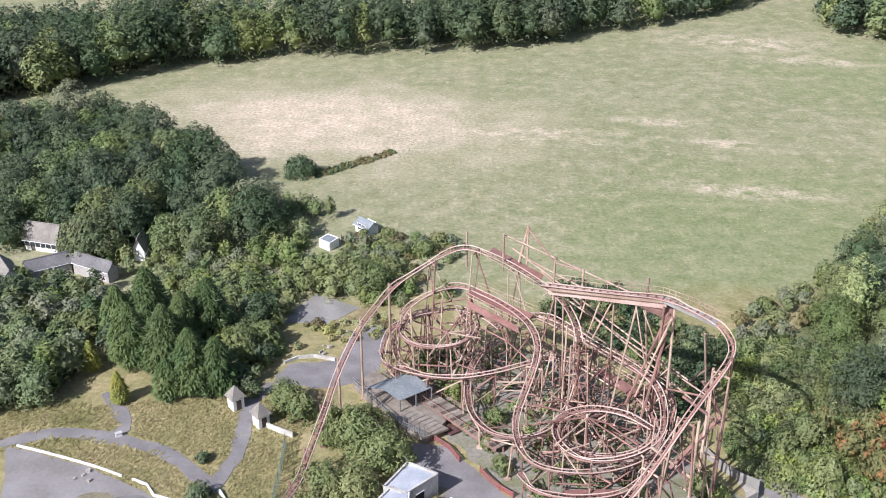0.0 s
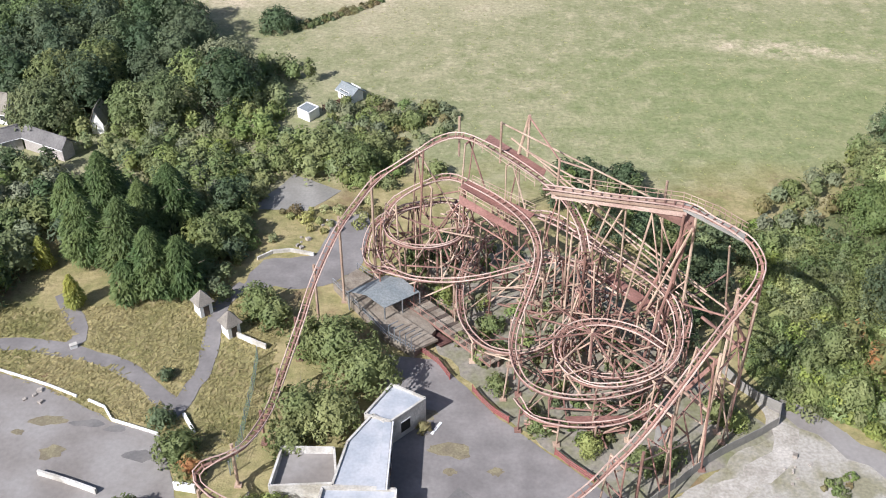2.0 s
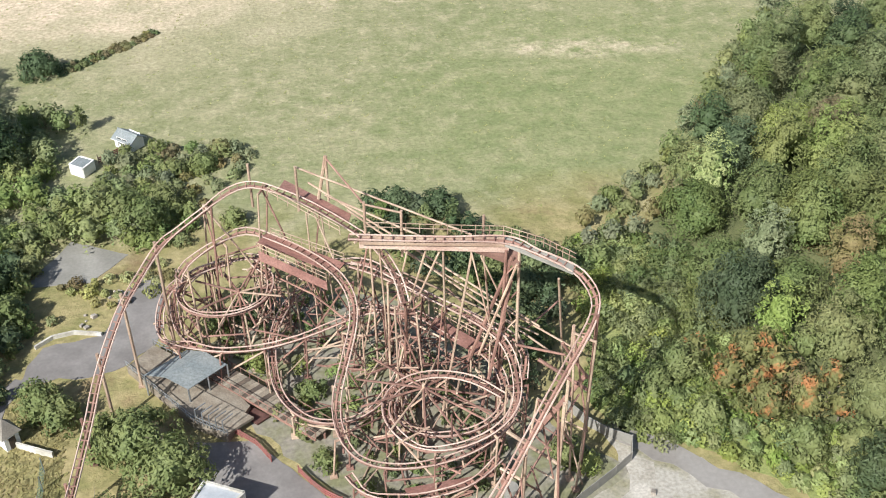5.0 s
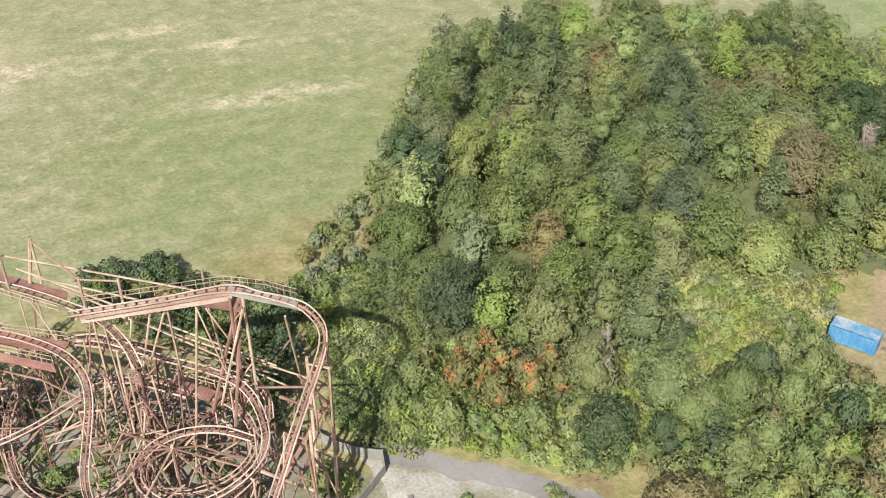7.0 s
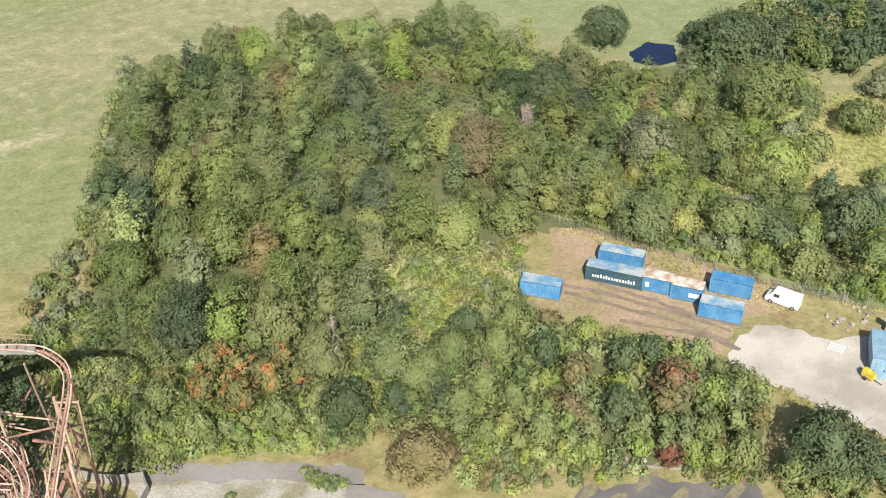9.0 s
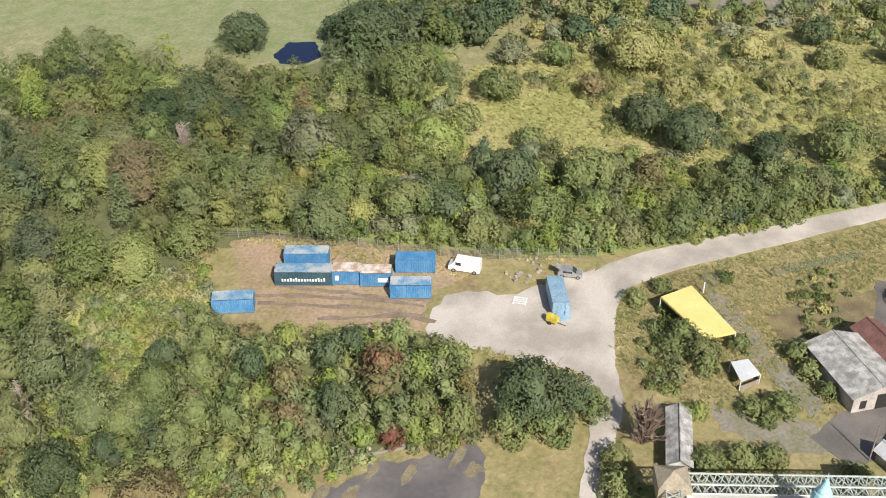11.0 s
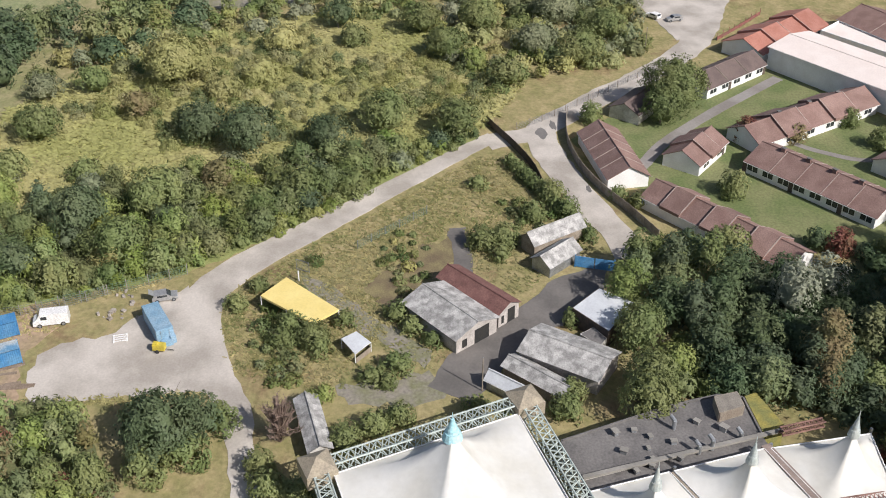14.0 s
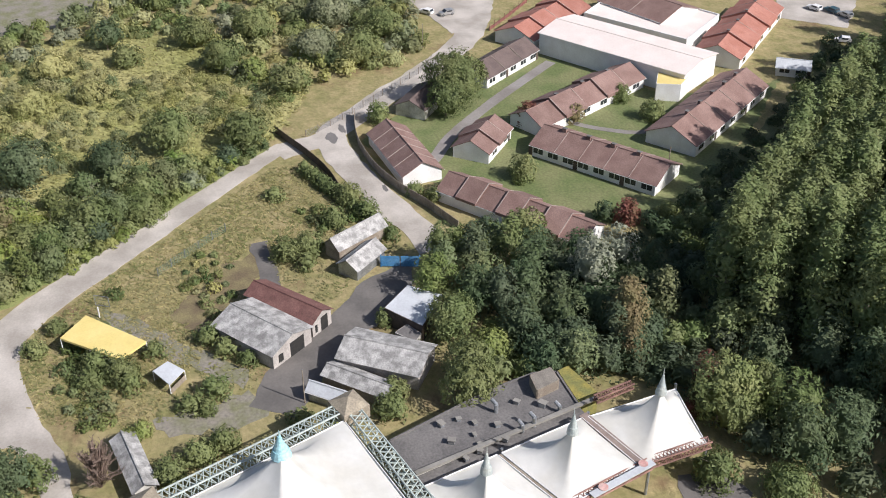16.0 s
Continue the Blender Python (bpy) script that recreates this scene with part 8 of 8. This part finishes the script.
van = thing("van", "white panel van parked by the fence", "van", pose(131.0, 50.0, 0, 0, 0, 98))
vb = Build()
prof = [(-2.6, 0.35), (-2.6, 2.25), (1.5, 2.3), (2.05, 1.45), (2.6, 1.15), (2.65, 0.4)]
vb.add([(x, -0.95, z) for x, z in prof] + [(x, 0.95, z) for x, z in prof], [tuple(range(6)), tuple(range(11, 5, -1))] + [(i, 6 + i, 6 + (i + 1) % 6, (i + 1) % 6) for i in range(6)])
part("body", vb, WHITEPAINT, van)
part("windscreen", Build().add([(1.56, -0.85, 2.24), (1.56, 0.85, 2.24), (2.05, 0.88, 1.49), (2.05, -0.88, 1.49)], [(0, 3, 2, 1)]), GLASSDARK, van)


def parked_car(x, y, turn, paint, label, boot=False):
    """A small hatchback."""
    car = thing("car", label, "car", pose(x, y, 0.06, 0, 0, turn), "parked cars")
    prof = [(-1.95, 0.35), (-1.95, 0.95), (-1.6, 1.4), (0.3, 1.45), (1.0, 0.95), (1.95, 0.8), (2.0, 0.35)]
    part("body", Build().add([(x, -0.85, z) for x, z in prof] + [(x, 0.85, z) for x, z in prof], [tuple(range(7)), tuple(range(13, 6, -1))] + [(i, 7 + i, 7 + (i + 1) % 7, (i + 1) % 7) for i in range(7)]), paint, car)
    part("windscreen", Build().add([(0.36, -0.75, 1.452), (0.36, 0.75, 1.452), (0.99, 0.78, 0.995), (0.99, -0.78, 0.995)], [(0, 3, 2, 1)]), GLASSDARK, car)
    part("rear_window", Build().add([(-1.63, -0.7, 1.40), (-1.63, 0.7, 1.40), (-1.93, 0.7, 1.0), (-1.93, -0.7, 1.0)], [(0, 1, 2, 3)]), GLASSDARK, car)
    if boot:
        part("tailgate", Build().plate([(-1.6, -0.7, 1.45), (-1.6, 0.7, 1.45), (-2.35, 0.7, 1.95), (-2.35, -0.7, 1.95)], 0.08), paint, car)
    wheels(car, 0.32, (-1.25, 1.3), 0.85)
    for s in (-1, 1):
        part("side_window", Build().box(-0.4, s * 0.853, 0.98, 1.5, 0.03, 0.36), GLASSDARK, car)
        part("headlight", Build().box(1.93, s * 0.6, 0.62, 0.1, 0.32, 0.14), WHITEPAINT, car)
    return car


def wheels(ob, r, xs, w):
    for x in xs:
        for s in (-1, 1):
            wheel = part("wheel", Build().rod((x, s * (w - 0.12), r), (x, s * (w + 0.04), r), r, 14), RUBBER, ob)
            part("rim", Build().rod((x, s * (w + 0.02), r), (x, s * (w + 0.055), r), r * 0.6, 10), GALV, wheel)


wheels(van, 0.36, (-1.7, 1.7), 0.95)
for s in (-1, 1):
    part("side_window", Build().box(0.95, s * 0.953, 1.4, 0.9, 0.03, 0.55), GLASSDARK, van)
parked_car(135.9, 33.8, -78, SILVER, "small silver hatchback with its boot open", True)
parked_car(219.8, -172.1, 20, NAVY, "dark car parked behind the hotel")
parked_car(222.6, -168.8, 25, WHITEPAINT, "white car parked behind the hotel")
parked_car(216.0, -173.6, 15, SILVER, "silver car parked behind the hotel")
parked_car(201.5, -162.8, 60, WHITEPAINT, "white car parked under the poplars")
parked_car(249.6, -71.6, 40, WHITEPAINT, "white car parked at the edge of the car park")
parked_car(247.2, -76.4, 100, SILVER, "silver car standing in the car park")
mixer = thing("mixer", "yellow towed machine by the cabin", "machine", pose(122.9, 32.7, 0, 0, 0, 80))
part("body", Build().box(0, 0, 0.45, 1.8, 1.0, 0.9).box(0.5, 0, 1.35, 0.7, 0.8, 0.2), SAFETY, mixer)
part("drawbar", Build().rod((-0.9, 0, 0.5), (-2.2, 0, 0.4), 0.06, 6), RUBBER, mixer)
for s in (-1, 1):
    part("wheel", Build().rod((0.2, s * 0.5, 0.3), (0.2, s * 0.68, 0.3), 0.3, 12), RUBBER, mixer)
pal = thing("pallet", "white pallet frame lying on gravel", "pallet", pose(126.3, 39.0, 0.06, 0, 0, 10))
for i in range(4):
    part("slat", Build().box(-0.75 + i * 0.5, 0, 0.12, 0.2, 2.2, 0.06), WHITEPAINT, pal)
for s in (-1, 1):
    part("bearer", Build().box(0, s * 0.95, 0, 1.9, 0.18, 0.12), WHITEPAINT, pal)


def mesh_fence(name, label, pts, h, gap, post_mat, wire_mat, group="", boards=False):
    """Posts along a line with rails and mesh wires, or boards."""
    ob = thing(name, label, "fence", pose(0, 0, 0), group)
    p = smooth([(x, y, 0) for x, y in pts], gap)
    for a in p:
        part("post", Build().rod(a - Vector((0, 0, 0.2)), a + Vector((0, 0, h + 0.12)), 0.07, 5), post_mat, ob)
    for a, b in zip(p, p[1:]):
        if boards:
            if wire_mat is REDPAINT:
                for z in (0.3, 0.62, 0.94):
                    part("board", Build().beam(a.lerp(b, 0.03) + Vector((0, 0, z)), b.lerp(a, 0.03) + Vector((0, 0, z - 0.04)), 0.06, 0.22), wire_mat, ob)
            else:
                part("panel", Build().beam(a + Vector((0, 0, h / 2)), b + Vector((0, 0, h / 2)), 0.07, h), wire_mat, ob)
        else:
            w = Build()
            for k in range(5):
                z = h * (k + 0.6) / 5
                w.rod(a + Vector((0, 0, z)), b + Vector((0, 0, z)), 0.022, 3)
            for k in range(6):
                q = a.lerp(b, (k + 0.5) / 6)
                w.rod(q, q + Vector((0, 0, h)), 0.018, 3)
            part("mesh_panel", w, wire_mat, ob)
    return ob


mesh_fence("fence", "pale posted mesh fence along the wood", [(121.6, 98.9), (126.0, 87.6), (129.7, 72.8), (132.2, 60.2), (134.7, 49.2), (137.9, 42.7)], 2.0, 3.2, CONCRETE, GALV, "boundary fences")
mesh_fence("fence", "pale posted mesh fence beside the track", [(134.0, 52.9), (137.9, 42.6), (141.3, 33.8), (142.7, 31.2)], 2.0, 3.2, CONCRETE, GREENMESH, "boundary fences")
mesh_fence("fence", "green mesh fence between bungalows and track", [(190.0, -28.8), (194.3, -35.8), (204.4, -48.5), (212.9, -58.5), (219.7, -67.2)], 1.6, 3.2, WOOD, GALV, "boundary fences")
mesh_fence("board_fence", "weathered grey board fence along the road", [(196.5, -40.4), (189.5, -38.9), (182.0, -38.2), (172.0, -39.0), (163.5, -41.4), (156.0, -44.6), (147.5, -47.6)], 1.8, 2.4, WOOD, WOOD, "board fences", True)
mesh_fence("board_fence", "dark board fence at the gate", [(193.5, -23.2), (188.0, -25.2), (181.5, -27.6), (173.5, -29.8), (164.5, -30.8)], 1.7, 2.4, DARKWOOD, DARKWOOD, "board fences", True)
mesh_fence("fence", "leaning green mesh fence panels", [(148.1, 3.6), (152.6, -1.4), (158.7, -8.7)], 1.6, 3.0, GALV, GREENMESH, "boundary fences")
mesh_fence("board_fence", "red board fence beside the car park", [(233.6, -83.4), (241.0, -91.0), (249.9, -99.6)], 1.8, 2.6, REDPAINT, REDPAINT, "board fences", True)
mesh_fence("green_fence", "long green mesh fence down the park", [(-21.3, 99.4), (-21.1, 94.0), (-21.2, 89.0), (-21.2, 84.2), (-21.8, 79.8)], 2.2, 2.6, GALV, GREENMESH, "boundary fences")
mesh_fence("plaza_barrier", "faded red board barrier round the plaza", [(-1.7, 101.9), (1.5, 98.9), (3.1, 96.0)], 1.1, 2.2, REDPAINT, REDPAINT, "red barriers", True)
mesh_fence("plaza_barrier", "broken red barrier beside the weeds", [(5.9, 93.9), (7.9, 90.7), (10.4, 88.4)], 1.1, 2.2, REDPAINT, REDPAINT, "red barriers", True)
mesh_fence("plaza_barrier", "red board barrier below the first drop", [(15.2, 83.7), (17.2, 81.5), (19.2, 79.7)], 1.1, 2.2, REDPAINT, REDPAINT, "red barriers", True)
mesh_fence("concrete_wall", "pale concrete panel wall by the gravel", [(21.3, 73.7), (26.3, 77.3), (33.2, 82.9), (42.9, 89.3), (39.5, 93.3), (37.0, 98.0)], 1.5, 2.6, CONCRETE, CONCRETE, "boundary walls", True)


def kerb(label, pts, h, w, material):
    ob = thing("low_wall", label, "wall", pose(0, 0, 0), "low white walls")
    p = smooth([(x, y, 0) for x, y in pts], 2.5)
    for a, b in zip(p, p[1:]):
        part("block", Build().beam(a + Vector((0, 0, h / 2)), b + Vector((0, 0, h / 2)), w, h), material, ob)


kerb("low white kerb wall round the tarmac pad", [(-59.1, 99.2), (-55.7, 98.1), (-47.4, 95.0), (-42.5, 92.7)], 0.35, 0.22, WHITEWALL)
kerb("low white kerb wall, wavy end", [(-40.9, 92.1), (-38.8, 91.1), (-37.6, 89.1), (-34.9, 88.0), (-31.2, 86.6)], 0.35, 0.22, WHITEWALL)
kerb("thick stained white wall stub on the pad", [(-43.4, 80.5), (-40.1, 79.4), (-36.1, 77.8)], 0.8, 0.3, DIRTYWHITE)
kerb("low white wall along a lower pad", [(-46.0, 75.3), (-41.7, 73.8), (-37.6, 72.6)], 0.5, 0.3, WHITEWALL)
kerb("white wall stub by the orange bush", [(-27.6, 78.5), (-25.1, 78.0)], 1.3, 0.3, WHITEWALL)
kerb("curved white wall by the lane", [(-24.4, 120.2), (-22.3, 121.9), (-19.4, 122.2), (-16.4, 121.2)], 0.55, 0.28, DIRTYWHITE)
kerb("white wall beside a gate kiosk", [(-24.6, 103.7), (-22.5, 102.5), (-20.5, 101.4)], 0.9, 0.25, DIRTYWHITE)
kerb("broken white kerb by the path", [(-28.8, 89.7), (-27.0, 86.8)], 0.5, 0.35, WHITEWALL)
kerb("broken kerb of the puddled yard", [(85.6, 48.8), (86.8, 46.9), (90.3, 42.2), (92.6, 39.7)], 0.3, 0.2, CONCRETE)


def kiosk(x, y, s, h, label):
    ob = thing("gate_kiosk", label, "kiosk", pose(x, y, 0, 0, 0, 40), "gate kiosks")
    part("body", Build().box(0, 0, 0, s, s, h), WHITEWALL, ob)
    e = s * 0.68
    part("roof", Build().add([(-e, -e, h), (e, -e, h), (e, e, h), (-e, e, h), (0, 0, h + s * 1.05)], [(0, 1, 4), (1, 2, 4), (2, 3, 4), (3, 0, 4), (3, 2, 1, 0)]), THATCH, ob)
    part("door", Build().box(0, -s / 2 - 0.01, 0, 0.8, 0.06, 1.7), DARKWOOD, ob)


marker = thing("bollard", "small white block beside the footpath", "bollard", pose(-45.4, 101.6, 0, 0, 0, 30))
part("block", Build().box(0, 0, 0, 0.9, 0.5, 0.6), WHITEWALL, marker)
part("cap", Build().box(0, 0, 0.6, 1.0, 0.6, 0.08), DIRTYWHITE, marker)
plank = thing("plank", "white plank lying on the plaza", "plank", pose(1.5, 87.7, 0.06, 0, 0, 60))
part("board", Build().box(0, 0, 0, 2.2, 0.35, 0.08), WHITEPAINT, plank)

kiosk(-29.9, 108.7, 1.8, 2.1, "small white turret with a pointed roof")
kiosk(-25.5, 104.5, 1.8, 2.1, "small white turret by the wall")

# white flat buildings on the plaza
flat("plaza_building", "white flat-roofed block with a grey roof", "building", [(-6.7, 86.4), (-3.8, 91.3), (0.2, 89.0), (-3.7, 85.3)], 3.6, DIRTYWHITE, ROOFGREY, 0.3, DIRTYWHITE, openings=((-1.7, 89.1, 2.2, 0.1, 2.6), (-2.9, 87.6, 1.4, 0.9, 1.6), (-0.5, 90.1, 1.2, 0.9, 1.5)))
flat("plaza_building", "long flat-roofed building, peeling grey roof", "building", [(-8.4, 82.2), (-5.8, 86.4), (-3.6, 84.7), (-3.8, 75.6), (-9.6, 75.9)], 3.6, DIRTYWHITE, ROOFGREY, 0.25, DIRTYWHITE, openings=((-3.5, 85.3, 2.4, 0.1, 2.5), (-3.6, 82.5, 2.0, 0.8, 1.6), (-3.6, 80.3, 1.6, 0.8, 1.6)))
flat("plaza_building", "walled yard with pale floor", "building", [(-15.9, 82.5), (-10.0, 82.4), (-9.3, 77.3), (-16.6, 76.9)], 1.6, DIRTYWHITE, PADMAT, 1.0, DIRTYWHITE)
flat("plaza_building", "front block with a bleached roof", "building", [(-10.6, 75.7), (-2.7, 75.5), (-2.9, 68.9), (-11.4, 69.6)], 3.4, DIRTYWHITE, ROOFGREY, 0.4, DIRTYWHITE)
gable("field_shed", "white hut with blue-grey roof at the field edge", "shed", -14.58, 167.63, 3.70, 2.73, 135.8, 1.7, 0.8, WHITEWALL, SLATEBLUE, "field huts", windows=1)
flat("field_shed", "small white flat-roofed hut", "shed", [(-23.2, 160.9), (-21.8, 163.0), (-19.6, 161.4), (-21.1, 159.2)], 1.7, WHITEWALL, SLATEBLUE, 0.1, group="field huts")
mesh_fence("board_fence", "rusty board fence between field huts", [(-19.2, 163.1), (-17.1, 164.8), (-15.4, 166.2)], 1.6, 2.0, DARKWOOD, REDPAINT, "board fences", True)
roofs = [Vector(p) for p in ((-4.0, 84.9, 4.0), (-4.3, 75.2, 4.0))]
cover = thing("gutter_cover", "pale blue capped gutter along the flat roof", "gutter", pose(0, 0, 0))
part("cap", Build().beam(roofs[0], roofs[1], 0.9, 0.2), ROOFGREY, cover)
part("lip", Build().beam(roofs[0] + Vector((0.6, 0, 0.05)), roofs[1] + Vector((0.6, 0, 0.05)), 0.16, 0.3), WHITEPAINT, cover)
# old park village
gable("cottage", "cream cottage with pale shingle roof", "cottage", -75.69, 160.36, 6.93, 3.35, 164.3, 2.6, 2.6, WHITEWALL, THATCH, "old park cottages", windows=3)
gable("cottage", "low cream block with a grey roof", "cottage", -62.80, 149.24, 8.46, 2.47, 152.8, 2.6, 1.2, PINKWALL, FELT, "old park cottages")
gable("cottage", "low grey-roofed hall in the old park", "cottage", -71.48, 149.51, 7.47, 3.29, 31.7, 2.6, 1.2, DIRTYWHITE, FELT, "old park cottages")
gable("cottage", "cottage with a steep pale gable", "cottage", -56.37, 157.00, 3.98, 2.07, 89.9, 2.4, 2.2, WHITEWALL, THATCH, "old park cottages")
gable("cottage", "cottage with grey roof at the park edge", "cottage", -77.98, 146.18, 7.70, 3.72, 125.2, 2.6, 1.8, WHITEWALL, THATCH, "old park cottages")
flat("far_shelter", "small white shelter in a far paddock", "shelter", [(233.3, 94.7), (234.4, 91.5), (230.1, 90.0), (229.0, 93.1)], 2.2, WHITEWALL, WHITESHEET)


def rubble(x, y, n, spread, seed):
    ob = tagged(new("rubble"), "heap of pale rubble and rubbish", "rubble", "rubble heaps")
    ob.location = (x, y, 0)
    r = random.Random(seed)
    for i in range(n):
        s = r.uniform(0.25, 0.7)
        part("lump", Build().box(0, 0, 0, s, s * r.uniform(0.5, 1), s * 0.6), RUBBLE, ob, m=pose(r.gauss(0, spread), r.gauss(0, spread), 0, r.uniform(-12, 12), r.uniform(-12, 12), r.uniform(0, 90)))


for i, (x, y, n, s) in enumerate(((133.8, 41.1, 14, 1.3), (137.3, 40.1, 5, 0.6), (-15.0, 129.3, 8, 0.8), (-18.0, 124.8, 6, 0.8), (-47.5, 92.9, 6, 0.7), (-19.8, 77.2, 6, 0.6), (86.4, 47.5, 7, 0.9), (42.7, 80.9, 8, 2.0), (142.6, -34.0, 6, 0.8))):
    rubble(x, y, n, s, i)
gate = thing("mesh_gate", "open galvanised mesh gate", "gate", pose(141.6, 11.5, 0, 0, 0, 60))
part("frame", Build().rod((0, 0, 0), (0, 0, 2), 0.06, 5).rod((2.4, 0, 0.1), (2.4, 0, 2), 0.05, 5).rod((0, 0, 2), (2.4, 0, 2), 0.05, 5).rod((0, 0, 0.15), (2.4, 0, 0.15), 0.05, 5), GALV, gate)
g = Build()
for i in range(9):
    g.rod((0.25 * i + 0.2, 0, 0.15), (0.25 * i + 0.2, 0, 2), 0.015, 3)
part("mesh_panel", g, GALV, gate)
post = thing("gate_post", "white gate post beside the mesh gate", "post", pose(139.4, 13.1, 0))
part("shaft", Build().rod((0, 0, -0.1), (0, 0, 2.0), 0.12, 6), WHITEPAINT, post)
